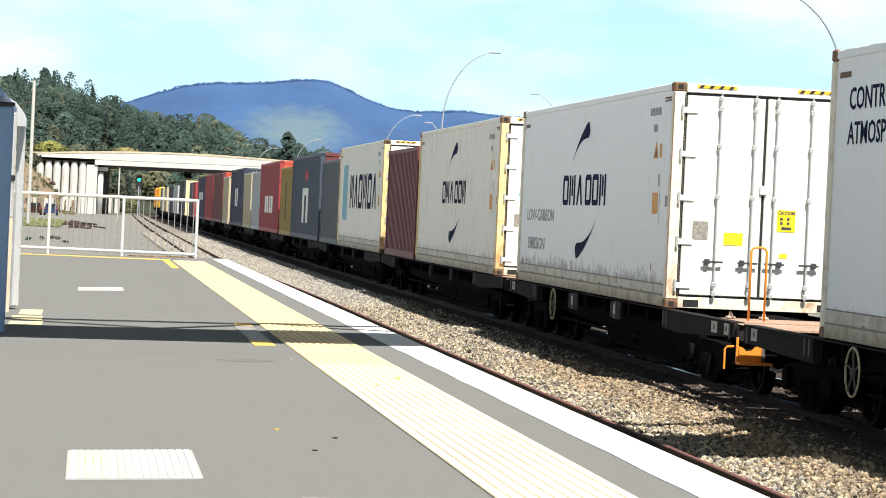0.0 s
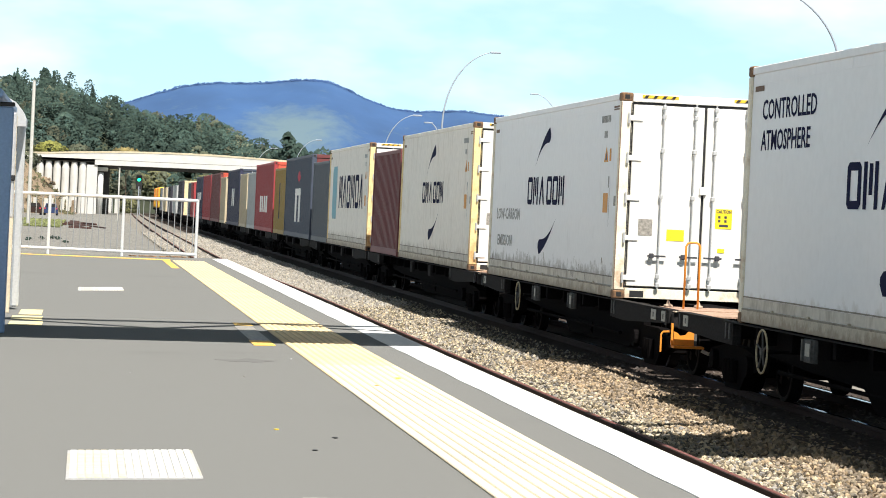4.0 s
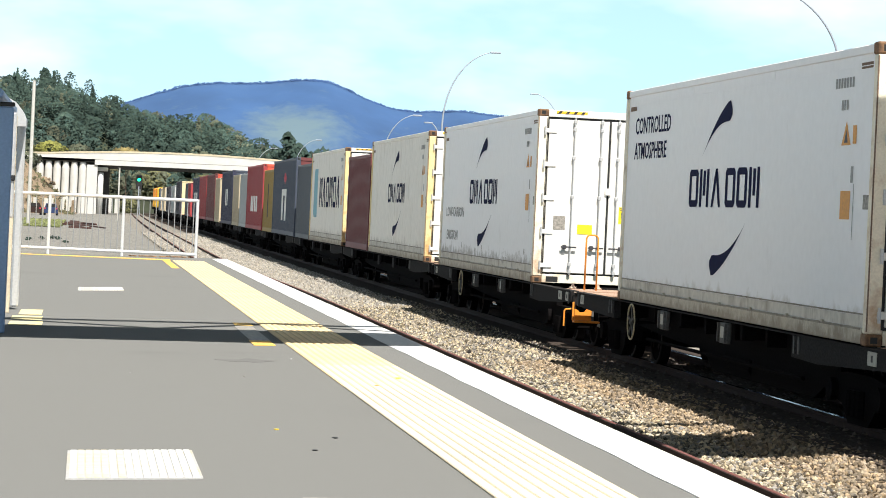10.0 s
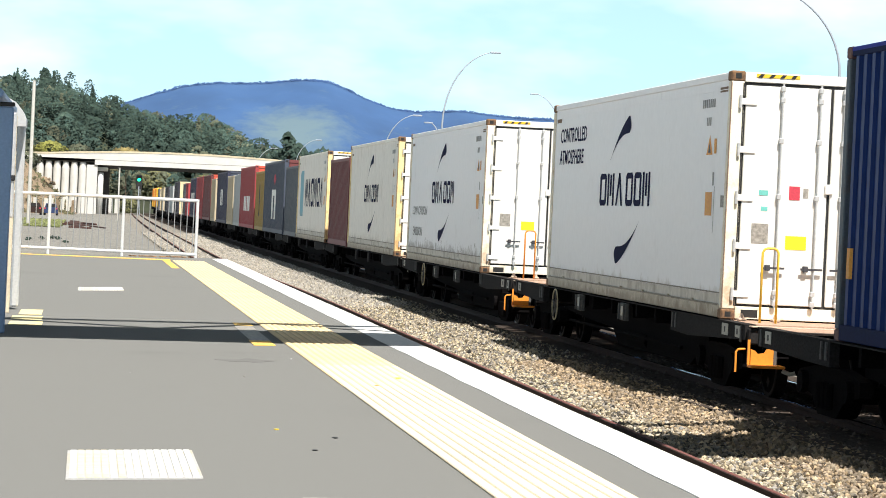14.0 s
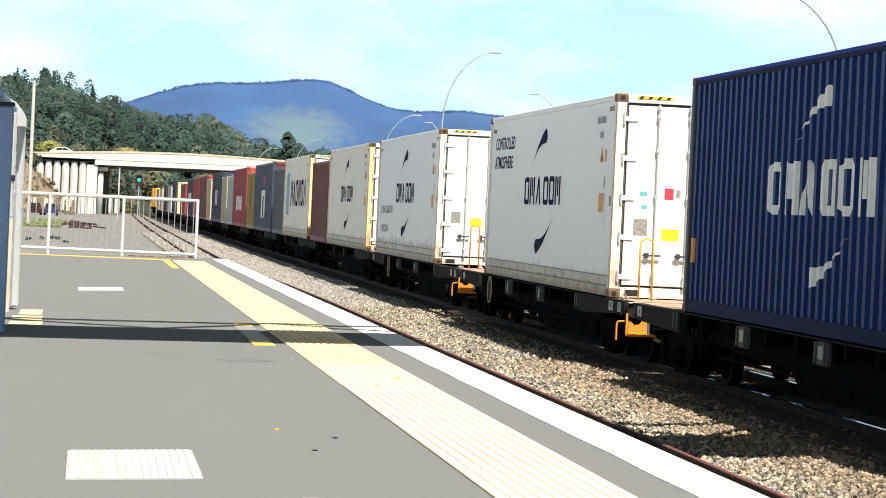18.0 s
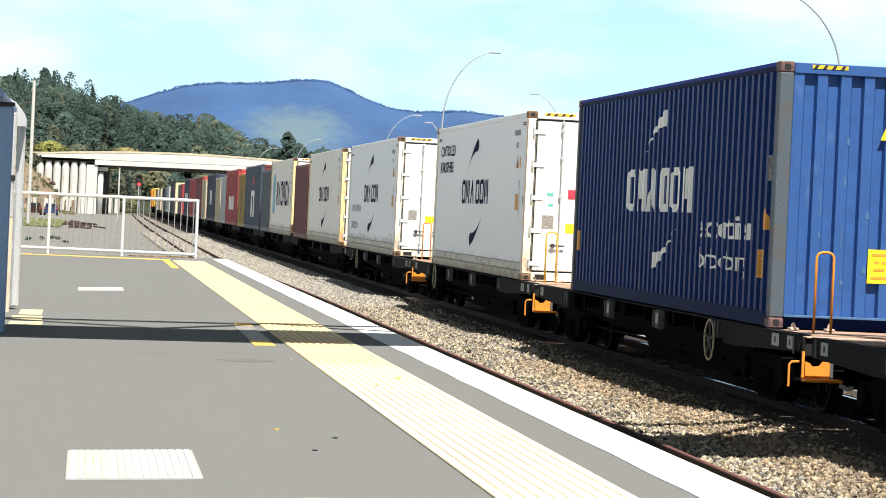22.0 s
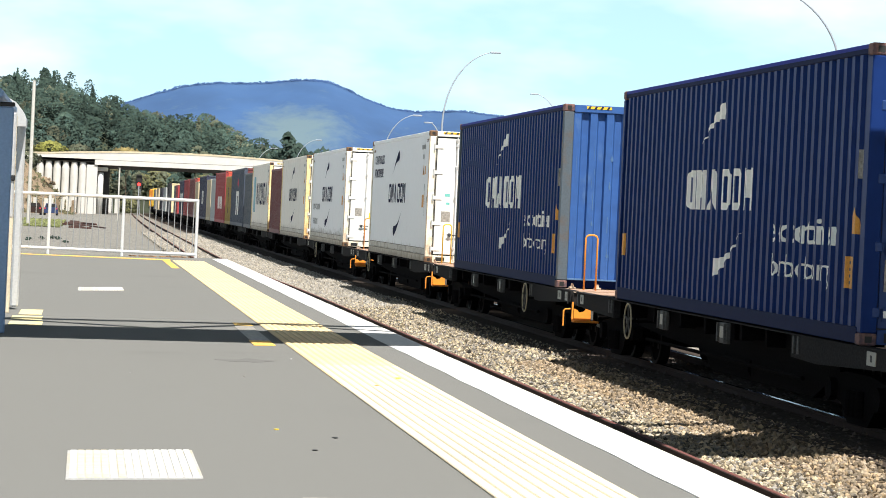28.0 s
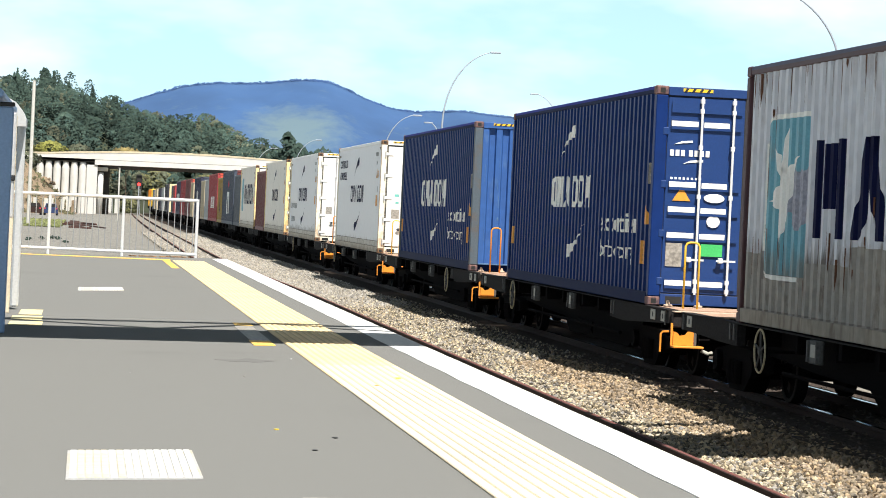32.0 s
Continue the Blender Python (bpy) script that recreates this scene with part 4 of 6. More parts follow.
# scrub, pale sheds and a low wall behind the arch of the overbridge
bush((6.6, 436, GROUND_Z), 1.9, 2.5, 460, OLIVE, "low olive scrub under the overbridge")
bush((15.2, 438, GROUND_Z), 2.2, 2.7, 460, OLIVE, "low olive scrub under the overbridge")
bush((2.2, 452, GROUND_Z), 2.6, 3.4, 520, DARK_OLIVE, "dark olive scrub under the overbridge")
for x, y, w, h, m in ((3.35, 432, 1.05, 2.4, ABUT), (4.75, 434, 0.8, 2.5, ABUT)):
    s = thing("trackside_cabinet", (x, y, GROUND_Z), "pale metal equipment cabinet beside the railway", "cabinet", "equipment cabinets")
    part("body", B(-w / 2, w / 2, 0, 0.9, 0.1, h, bevel=0.04), m, s)
    part("plinth", B(-w / 2 - 0.05, w / 2 + 0.05, -0.05, 0.95, 0, 0.098), CONC_WALL, s)
    part("door", B(-w / 2 + 0.08, w / 2 - 0.08, -0.02, -0.002, 0.25, h - 0.15), m, s)


# ---- street lamps along the road behind the train ----
def street_lamp(at, h, arm, side=1, head=1.0, rise=0.62):
    t = thing("street_lamp", at, "tall galvanised street lamp with a curved arm", "street lamp", "street lamps along the road")
    pts = [(0, 0, 0), (0, 0, h * rise)] + [(side * arm * (1 - math.cos(a)), 0, h * rise + h * (0.98 - rise) * math.sin(a)) for a in (0.12 * k for k in range(1, 13))]
    part("mast", T(pts, 0.052, 8, 0.026), STEEL_FAR, t, smooth=True)
    ex, ez = pts[-1][0], pts[-1][2]
    part("lantern", B(*sorted((ex - side * 0.1, ex + side * 0.75 * head)), -0.16, 0.16, ez - 0.08 * head, ez + 0.05 * head, bevel=0.03 * head), STEEL_FAR, t)
    part("base_plate", B(-0.2, 0.2, -0.2, 0.2, 0, 0.04), STEEL_FAR, t)
    return t


street_lamp((19.35, 150, GROUND_Z), 11.7, 3.0, 1, 0.65)
street_lamp((19.75, 152, GROUND_Z), 7.6, 0.9, -1, 0.5)
street_lamp((26.9, 250, GROUND_Z), 11.6, 3.1)
street_lamp((27.8, 370, GROUND_Z), 11.9, 3.2)
street_lamp((27.3, 450, GROUND_Z), 12.2, 3.2)
street_lamp((26.52, 95, GROUND_Z), 11.3, 3.4, -1, 1.0, 0.70)
street_lamp((36.7, 210, GROUND_Z), 12.3, 2.6, -1, 0.7)

# ---- signal by the track ----
SIG_Y = 388.0
signal = thing("railway_signal", (7.2, SIG_Y, GROUND_Z), "railway colour light signal on a post beside the track", "signal")
part("post", T([(0, 0, 0), (0, 0, 4.3)], 0.08, 8), STEEL_FAR, signal)
part("backboard", B(-0.42, 0.42, 0.02, 0.07, 3.9, 5.9, bevel=0.03), HAZ_K, signal, "black signal backboard")
GREEN_LIGHT = mat("green signal glass", (0.01, 0.75, 0.33), 0.3, emit=1.4)
RED_LIGHT = mat("red signal glass", (1.0, 0.035, 0.03), 0.3, emit=1.8)
for z, m, lab in ((5.22, GREEN_LIGHT, "glowing green lens"), (4.56, RED_LIGHT, "glowing red lens")):
    bm = bmesh.new()
    prism(bm, [(0.24 * math.cos(a), z + 0.24 * math.sin(a)) for a in (2 * math.pi * k / 16 for k in range(16))], "y", -0.03, 0.01)
    part("lens", bm, m, signal, lab)
# Added plate: both lenses always glow, it hides the one that is off.
lens_mask = part("shutter", B(-0.29, 0.29, -0.07, -0.045, -0.29, 0.29), HAZ_K, signal, "added black plate that hides the lens not in use")
part("cap", B(-0.4, 0.4, -0.3, 0.01, 5.78, 5.84), HAZ_K, signal)
part("ladder", T([(0.25, 0.1, 0), (0.2, 0.1, 4.4)], 0.03, 6), STEEL_FAR, signal)
for x, y, h in ((3.4, 300, 5.7), (-4.37, 210, 11.0)):
    t = thing("utility_pole", (x, y, GROUND_Z), "slim pale utility pole in the yard", "pole", "utility poles")
    part("shaft", T([(0, 0, 0), (0, 0, h)], 0.15 if h > 8 else 0.09, 8, 0.12 if h > 8 else 0.08), CONCRETE, t)
    part("cap", B(-0.12, 0.12, -0.12, 0.12, h, h + 0.06), CONCRETE, t)

# ---- yard clutter ----
SCRAP = mat("rusty scrap steel", (0.085, 0.042, 0.036), 0.85, vary=0.4, grain=3)
for k in range(13):
    x0, y0 = random.gauss(-1.2, 0.8), random.uniform(188, 268)
    x1, y1 = x0 + random.uniform(0.3, 1.7), y0 + random.uniform(-9, 12)
    ob = part("scrap_rail", B(-0.05, 0.05, -0.5, 0.5, 0.0, 0.16, bevel=0.01), SCRAP)
    d = Vector((x1 - x0, y1 - y0, 0))
    ob.matrix_world = Matrix.Translation(((x0 + x1) / 2, (y0 + y1) / 2, GROUND_Z)) @ Matrix.Rotation(math.atan2(d.y, d.x) - math.pi / 2, 4, "Z") @ Matrix.Diagonal((1.4, d.length, random.uniform(0.6, 1.3), 1))
    tagged(ob, "rusty scrap rail lying on the yard gravel", "scrap rail", "scrap rails in the yard")
for x, y, s in ((-2.9, 142, 0.28), (-2.3, 146, 0.35), (-1.8, 150, 0.30), (-1.45, 148, 0.36), (-1.0, 139, 0.2)):
    b = clumps("weed", crown_points(0, 0, 0, 0.20, 0.16 * s / 0.3, 40, False), rng.uniform(0.025, 0.06, 40), FOREST)
    b.location = (x, y, GROUND_Z)
    tagged(b, "small dark weed clump in the gravel", "weed", "weeds in the yard")
gv = []
for _ in range(2600):
    gv.append((rng.uniform(-9, -1.9), rng.uniform(205, 262), GROUND_Z + rng.uniform(0, 0.12)))
tagged(clumps("grass_patch", gv, rng.uniform(0.08, 0.22, len(gv)), mat("yard grass", (0.15, 0.17, 0.065), 0.9, vary=0.3, grain=2, island=0.4), 0.6), "patch of green grass in the yard", "grass", kind="stuff")
for i in range(10):
    x = -8.5 + 0.72 * i
    t = part("fence_board", B(x, x + 0.5, 0, 0.06, 0.0, 1.9 + 0.1 * (i % 3)), CONCRETE if i % 3 else SOIL)
    t.location = (0, 366, GROUND_Z)
    tagged(t, "weathered upright fence board behind the yard", "fence board", "fence boards behind the yard")


def parked_car(at, material, label):
    t = thing("parked_car", at, label, "car", "cars parked by the yard")
    bm = bmesh.new()
    prism(bm, [(-0.85, 0.25), (0.85, 0.25), (0.85, 0.85), (0.72, 0.95), (0.58, 1.42), (-0.58, 1.42), (-0.72, 0.95), (-0.85, 0.85)], "y", 0, 4.1)
    part("body", bm, material, t)
    part("rear_window", B(-0.52, 0.52, -0.02, 0.0, 1.0, 1.35), HAZ_K, t)
    for s in (-1, 1):
        for y in (0.75, 3.3):
            part("wheel", disc_x(bmesh.new(), *sorted((s * 0.62, s * 0.86)), y, 0.3, 0.3, 16), HAZ_K, t)
        part("tail_light", B(*sorted((s * 0.6, s * 0.8)), -0.02, 0.0, 0.75, 0.9), STICK_RED, t)
    return t


parked_car((-6.2, 330, GROUND_Z), RAIL_SIDE, "small dark red car parked by the yard")
parked_car((-4.3, 334, GROUND_Z), mat("dark blue car paint", (0.03, 0.05, 0.13), 0.35, vary=0.04), "small dark blue car parked by the yard")

# ---- containers ----
SCRATCH = mat("scratched pale blue paint", (0.06, 0.14, 0.29), 0.6, vary=0.2, grain=30)
RUST_RUN = mat("rust streak", (0.13, 0.055, 0.03), 0.9, vary=0.3, grain=20)
CORR, CORR_D = 0.2785, 0.036


def wave(u):
    """Depth of the corrugated sheet inwards at a distance u along it: flat, slope, flat, slope."""
    q = (u / CORR) % 1.0
    return 0.0 if q < 0.36 else (q - 0.36) / 0.10 * CORR_D if q < 0.46 else CORR_D if q < 0.86 else (1 - q) / 0.14 * CORR_D


def wave_breaks(a, b):
    out, k = [a], math.floor(a / CORR)
    while k * CORR < b:
        out += [(k + q) * CORR for q in (0.0, 0.36, 0.46, 0.86) if a < (k + q) * CORR < b]
        k += 1
    return out + [b]


def corrugated(u0, u1, z0, z1, at, sign):
    """A corrugated sheet: at(u, depth, z) gives the place."""
    bm = bmesh.new()
    rows = [[bm.verts.new(at(u, wave(u), z)) for u in wave_breaks(u0, u1)] for z in (z0, z1)]
    back = [[bm.verts.new(at(u, wave(u) + 0.006, z)) for u in wave_breaks(u0, u1)] for z in (z0, z1)]
    for r in (rows, back):
        for i in range(len(r[0]) - 1):
            bm.faces.new((r[0][i], r[0][i + 1], r[1][i + 1], r[1][i]))
    return bm


def decal(bm, u0, u1, lo, hi, at, corrugated_sheet, steps=1):
    """A print that follows its sheet, between the heights lo(u) and hi(u)."""
    us = sorted(set([u0 + (u1 - u0) * i / steps for i in range(steps + 1)] + (wave_breaks(u0, u1) if corrugated_sheet else [])))
    lows = [bm.verts.new(at(u, (wave(u) if corrugated_sheet else 0) - 0.003, lo(u))) for u in us]
    tops = [bm.verts.new(at(u, (wave(u) if corrugated_sheet else 0) - 0.003, hi(u))) for u in us]
    for i in range(len(us) - 1):
        if abs(hi((us[i] + us[i + 1]) / 2) - lo((us[i] + us[i + 1]) / 2)) > 1e-4:
            bm.faces.new((lows[i], lows[i + 1], tops[i + 1], tops[i]))


def rect_decal(bm, u0, u1, z0, z1, at, corr):
    decal(bm, u0, u1, lambda u: z0, lambda u: z1, at, corr)


def slant(bm, ua, ub, z0, z1, w, at, corr):
    """A leaning stroke from (ua, z0) to (ub, z1), w wide."""
    if abs(ub - ua) < 1e-3:
        return rect_decal(bm, ua - w / 2, ua + w / 2, z0, z1, at, corr)
    k = (z1 - z0) / (ub - ua)
    a, b = min(ua, ub) - w / 2, max(ua, ub) + w / 2

    def line(u, c):
        return max(z0, min(z1, z0 + k * (u - ua + c)))
    if k > 0:
        decal(bm, a, b, lambda u: line(u, -w / 2), lambda u: line(u, w / 2), at, corr, 6)
    else:
        decal(bm, a, b, lambda u: line(u, w / 2), lambda u: line(u, -w / 2), at, corr, 6)


def swoosh(bm, u0, z0, u1, z1, fat, at, corr, flip):
    """A tapered crescent, thick at one end."""
    def mid(s):
        return z0 + (z1 - z0) * (1 - (1 - s) ** 2.0)

    def half(s):
        return fat * min(1, s * 1.1) ** 1.6 * (1 if s < 0.93 else (1 - s) / 0.07 * 0.75 + 0.25)
    def par(u):
        s = max(0, min(1, (u - u0) / (u1 - u0)))
        return s
    a, b = min(u0, u1), max(u0, u1)
    decal(bm, a, b, lambda u: mid(par(u)) - half(par(u)) * (1.0 if not flip else 0.55), lambda u: mid(par(u)) + half(par(u)) * (0.55 if not flip else 1.0), at, corr, 16)


def block_word(c, material, label, u0, u1, z0, z1, at, corr, kinds=("frame", "posts", "tent", "frame", "frame", "posts"), gap=True):
    """A brand mark as six plain shapes in its colour, no letters: frames, posts and tents."""
    w, h = (u1 - u0) / 6.3, z1 - z0
    st, bar = (0.27 if corr else 0.21) * w, 0.18 * h
    for k, kind in zip((0.0, 1.0, 2.1, 3.35, 4.35, 5.35) if gap else (0.0, 1.06, 2.12, 3.18, 4.24, 5.3), kinds):
        a, b = u0 + k * w, u0 + (k + 0.86) * w
        bm = bmesh.new()
        if kind == "tent":
            slant(bm, a + st / 2, (a + b) / 2, z0, z1, st, at, corr)
            slant(bm, b - st / 2, (a + b) / 2, z0, z1, st, at, corr)
        else:
            cut = 0.55 * st if kind == "frame" else 0.0

            def corner(u):
                return (0.30 * h / w) * max(0.0, cut - (u - a), cut - (b - u)) * 3.0
            decal(bm, a, a + st, lambda u: z0 + corner(u), lambda u: z1 - corner(u), at, corr, 4)
            decal(bm, b - st, b, lambda u: z0 + corner(u), lambda u: z1 - corner(u), at, corr, 4)
            if kind == "frame":
                rect_decal(bm, a + st, b - st, z0, z0 + bar, at, corr)
                rect_decal(bm, a + st, b - st, z1 - bar, z1, at, corr)
            else:
                rect_decal(bm, (a + b) / 2 - st / 2, (a + b) / 2 + st / 2, z0 + 0.3 * h, z1 - 0.04 * h, at, corr)
        part("brand_shape", bm, material, c, label)


def side_at(L):
    """Near side: u runs from the far end towards the near end, depth goes inwards."""
    return lambda u, d, z: (-1.2 + d, L - u, z)


def frame_parts(c, L, H, post_m, rail_m, top_m, casting_m, wall=0.0):
    for x in (-1.135, 1.135):
        for y in (0.07, L - 0.07):
            part("corner_post", B(x - 0.08, x + 0.08, y - 0.068, y + 0.068, 0.12, H - 0.12, bevel=0.012), post_m, c)
        part("bottom_rail", B(x - 0.065 if x > 0 else x - 0.08, x + 0.08 if x > 0 else x + 0.065, 0.15, L - 0.15, 0.012, 0.17, bevel=0.008), rail_m, c)
        part("top_rail", B(x - 0.04 if x > 0 else x - 0.075, x + 0.075 if x > 0 else x + 0.04, 0.15, L - 0.15, H - 0.10, H - 0.015, bevel=0.008), top_m, c)
    cast = part("corner_casting", B(-0.084, 0.084, -0.09, 0.09, 0.0, 0.118, bevel=0.014), casting_m, c)
    cast.location = (-1.135, 0.09, 0)
    for x in (-1.135, 1.135):
        for y in (0.09, L - 0.09):
            for z in (0.0, H - 0.118):
                if (x, y, z) != (-1.135, 0.09, 0.0):
                    again(cast, c, Matrix.Translation((x, y, z)))
    # Flat black plates stand for the dark inside of the casting holes.
    hole = part("casting_hole", B(-0.035, 0.035, -0.0035, 0.002, -0.03, 0.03), HAZ_K, c)
    hole.location = (-1.135, 0, 0.06)
    for x, z in ((1.135, 0.06), (-1.135, H - 0.06), (1.135, H - 0.06)):
        again(hole, c, Matrix.Translation((x, 0, z)))


def hazard_strip(c, H, x0, x1, n=4):
    bm = bmesh.new()
    box(bm, x0, x1, 0.001, 0.004, H - 0.068, H - 0.026)
    w = (x1 - x0) / n
    p = part("warning_strip", bm, HAZ_Y, c, "yellow and black warning strip")
    stripe = part("stripe", prism(bmesh.new(), [(0.15 * w, -0.067), (0.5 * w, -0.067), (0.75 * w, -0.027), (0.4 * w, -0.027)], "y", -0.003, 0.002), HAZ_K, p)
    stripe.location = (x0, 0, H)
    for i in range(1, n):
        again(stripe, p, Matrix.Translation((x0 + i * w, 0, H)))


def locking_rods(door, xs, H, rod_m, y=-0.012):
    # The white rods are drawn thicker, to hold the glare seen on them.
    rad = 0.017 if rod_m is ROD_WHITE else 0.011
    hand_m = ROD_WHITE if rod_m is ROD_WHITE else INK
    for x in xs:
        rod = part("locking_rod", T([(x, y - 0.03, 0.16), (x, y - 0.03, H - 0.13)], rad, 7), rod_m, door, "galvanised locking rod")
        guide = None
        for z in (0.21, 0.33, 1.45, 2.1, H - 0.32, H - 0.19):
            if guide is None:
                guide = part("rod_guide", B(-0.026, 0.026, y - 0.045, y + 0.012, -0.03, 0.03, bevel=0.005), rod_m, rod)
                guide.location = (x, 0, z)
            else:
                again(guide, rod, Matrix.Translation((x, 0, z)))
        s = 1 if x < 0 else -1
        part("rod_handle", B(*sorted((x - s * 0.16, x + s * 0.10)), y - 0.05, y - 0.034, 0.605, 0.63), hand_m, rod, "lever handle")
        part("handle_hub", B(x - 0.10 * s - 0.03, x - 0.10 * s + 0.03, y - 0.055, y + 0.01, 0.585, 0.655, bevel=0.008), hand_m, rod)


def reefer(label, words=(), logo=True, door_stickers=0, skin=REEFER, group="reefer containers on the train"):
    L, H = 12.192, 2.896
    c = thing("reefer_container", label=label, category="container", group=group)
    for s in (-1, 1):
        part("side_panel", B(*sorted((s * 1.19, s * 1.12)), 0.14, L - 0.14, 0.171, H - 0.101), skin, c)
        bm = bmesh.new()
        box(bm, *sorted((s * 1.197, s * 1.18)), 0.15, L - 0.15, 0.290, 0.306)
        part("lower_seam", bm, GRIME, c, "brown grimy seam")
        part("kick_panel", B(*sorted((s * 1.1935, s * 1.18)), 0.15, L - 0.15, 0.176, 0.287), KICK, c, "dirty lower panel")
        part("rust_line", B(*sorted((s * 1.2168, s * 1.20)), 0.2, L - 0.2, 0.150, 0.166), GRIME, c, "rust-brown line along the lower rail")
        part("upper_seam", B(*sorted((s * 1.196, s * 1.18)), 0.15, L - 0.15, H - 0.213, H - 0.205), skin, c)
        for y in (L * 0.33, L * 0.66):
            part("panel_joint", B(*sorted((s * 1.194, s * 1.18)), y - 0.012, y + 0.012, H - 0.20, H - 0.102), skin, c)
        for y in (1.6, 3.0, 4.6, 6.1, 7.7, 9.2, 10.7):
            part("rail_bracket", B(*sorted((s * 1.2165, s * 1.19)), y - 0.03, y + 0.03, 0.03, 0.19), REEFER_DIRTY, c)
    part("roof", B(-1.10, 1.10, 0.10, L - 0.10, H - 0.09, H - 0.03), skin, c)
    part("floor", B(-1.05, 1.05, 0.16, L - 0.16, 0.10, 0.168), WAGON, c)
    post_m = EDGE_AGED if skin is REEFER_AGED else EDGE_STAIN
    frame_parts(c, L, H, post_m, REEFER_DIRTY, skin, RUST_CAST)
    part("header", B(-1.05, 1.05, 0.006, 0.13, H - 0.125, H - 0.01, bevel=0.006), REEFER_DOOR, c)
    part("sill", B(-1.05, 1.05, 0.006, 0.13, 0.012, 0.155, bevel=0.006), EDGE_STAIN, c)
    # The openings are black plates, their inner shade put into the colour.
    for x0, x1 in ((-0.98, -0.78), (0.78, 0.98)):
        part("sill_pocket", B(x0, x1, 0.003, 0.0055, 0.03, 0.12), HAZ_K, c, "black plate standing for a sill opening")
    hazard_strip(c, H, -0.92, -0.40)
    hazard_strip(c, H, 0.40, 0.92)
    part("door_gasket", B(-1.05, 1.05, 0.03, 0.07, 0.157, H - 0.127), GASKET, c)
    for s in (-1, 1):
        part("seal_strip", B(*sorted((s * 1.060, s * 1.074)), -0.003, 0.001, 0.16, H - 0.14), GASKET, c, "black rubber door seal")
        part("edge_wear", B(*sorted((s * 1.204, s * 1.2165)), -0.002, 0.012, 0.14, H - 0.13), CASTING, c, "rust-brown worn edge")
        d = part("door", B(*sorted((s * 0.018, s * 1.035)), 0.0, 0.05, 0.185, H - 0.165, bevel=0.008), REEFER_DOOR, c, "white insulated door")
        locking_rods(d, (s * 0.60, s * 0.145), H, ROD)
        for z in (0.30, 0.86, 1.42, 1.98, 2.54):
            hg = part("hinge", B(*sorted((s * 0.90, s * 1.12)), -0.016, -0.002, z - 0.038, z + 0.038, bevel=0.006), REEFER_DOOR, d)
            part("hinge_pin", T([(s * 1.10, -0.02, z - 0.075), (s * 1.10, -0.02, z + 0.075)], 0.018, 8), ROD, hg)
    part("door_latch", B(-0.05, 0.05, -0.03, -0.001, 1.50, 1.62, bevel=0.01), REEFER_DOOR, c)
    for x0, x1, z0, z1, m in ((-0.90, -0.70, 0.90, 1.13, STICK_G), (-0.49, -0.24, 0.84, 1.00, STICK_Y)) + (((0.20, 0.44, 1.04, 1.32, STICK_Y), (0.25, 0.35, 0.70, 0.76, STICK_Y)) if door_stickers == 1 else ((-0.47, -0.34, 1.42, 1.58, STICK_RED), (-0.30, -0.24, 1.45, 1.56, STICK_G), (-0.83, -0.72, 1.46, 1.52, STICK_TEAL), (-0.80, -0.72, 1.28, 1.33, STICK_TEAL))):
        part("sticker", B(x0, x1, -0.004, -0.0005, z0, z1), m, c, "printed door sticker")
    if door_stickers == 1:
        lettering("sticker_print", "CAUTION", 0.062, INK, c, Matrix.Translation((0.212, -0.0052, 1.262)) @ pose(0, 0, 0, 90), 0.78, 0.002)
        for z, x0, x1 in ((1.205, 0.24, 0.275), (1.205, 0.33, 0.365), (1.15, 0.24, 0.275), (1.15, 0.33, 0.365), (1.085, 0.26, 0.39)):
            part("print_bar", B(x0, x1, -0.0052, -0.0042, z - 0.018, z + 0.018), INK, c)
    # refrigeration unit at the far end
    unit = part("cooling_unit", B(-1.04, 1.04, L - 0.06, L - 0.01, 0.16, H - 0.13), REEFER_DOOR, c, "refrigeration unit panel")
    part("fan_grille", B(-0.7, 0.7, L - 0.008, L + 0.0, 1.5, 2.5), GASKET, unit)
    at = lambda u, d, z: (-1.1905 + d, L - u, z)
    if logo:
        block_word(c, LOGO_NAVY, "navy brand shape", 4.15, 7.75, 1.30, 1.76, at, False)
        bm = bmesh.new()
        swoosh(bm, 4.78, 1.90, 6.26, 2.40, 0.165, at, False, True)
        part("upper_swoosh", bm, LOGO_NAVY, c, "navy crescent logo")
        bm = bmesh.new()
        swoosh(bm, 7.15, 1.14, 5.42, 0.64, 0.165, at, False, False)
        part("lower_swoosh", bm, LOGO_NAVY, c, "navy crescent logo")
    turn = Matrix(((0, 0, -1, 0), (-1, 0, 0, 0), (0, 1, 0, 0), (0, 0, 0, 1)))
    for text, u, z, size, stretch, m in words:
        lettering("lettering", text, size, m, c, Matrix.Translation((-1.193, L - u, z)) @ turn, stretch, 0.004)
    for u0, u1, z0, z1, m in ((11.0, 11.35, 1.20, 1.48, STICK_O), (11.35, 11.48, 1.94, 2.12, STICK_O), (11.55, 11.95, 2.66, 2.72, CASTING), (0.25, 0.65, 2.60, 2.66, CASTING),
                              *((10.65 + 0.1 * k, 10.72 + 0.1 * k, 2.50, 2.60, FAINT) for k in range(7)), *((10.9 + 0.09 * k, 10.96 + 0.09 * k, 2.28, 2.38, FAINT) for k in range(3)), (11.33, 11.42, 1.56, 1.72, FAINT), (11.45, 11.47, 1.0, 1.55, FAINT), (11.80, 12.0, 1.30, 1.44, STICK_G)):
        bm = bmesh.new()
        rect_decal(bm, u0, u1, z0, z1, at, False)
        part("side_mark", bm, m, c)
    bm = bmesh.new()
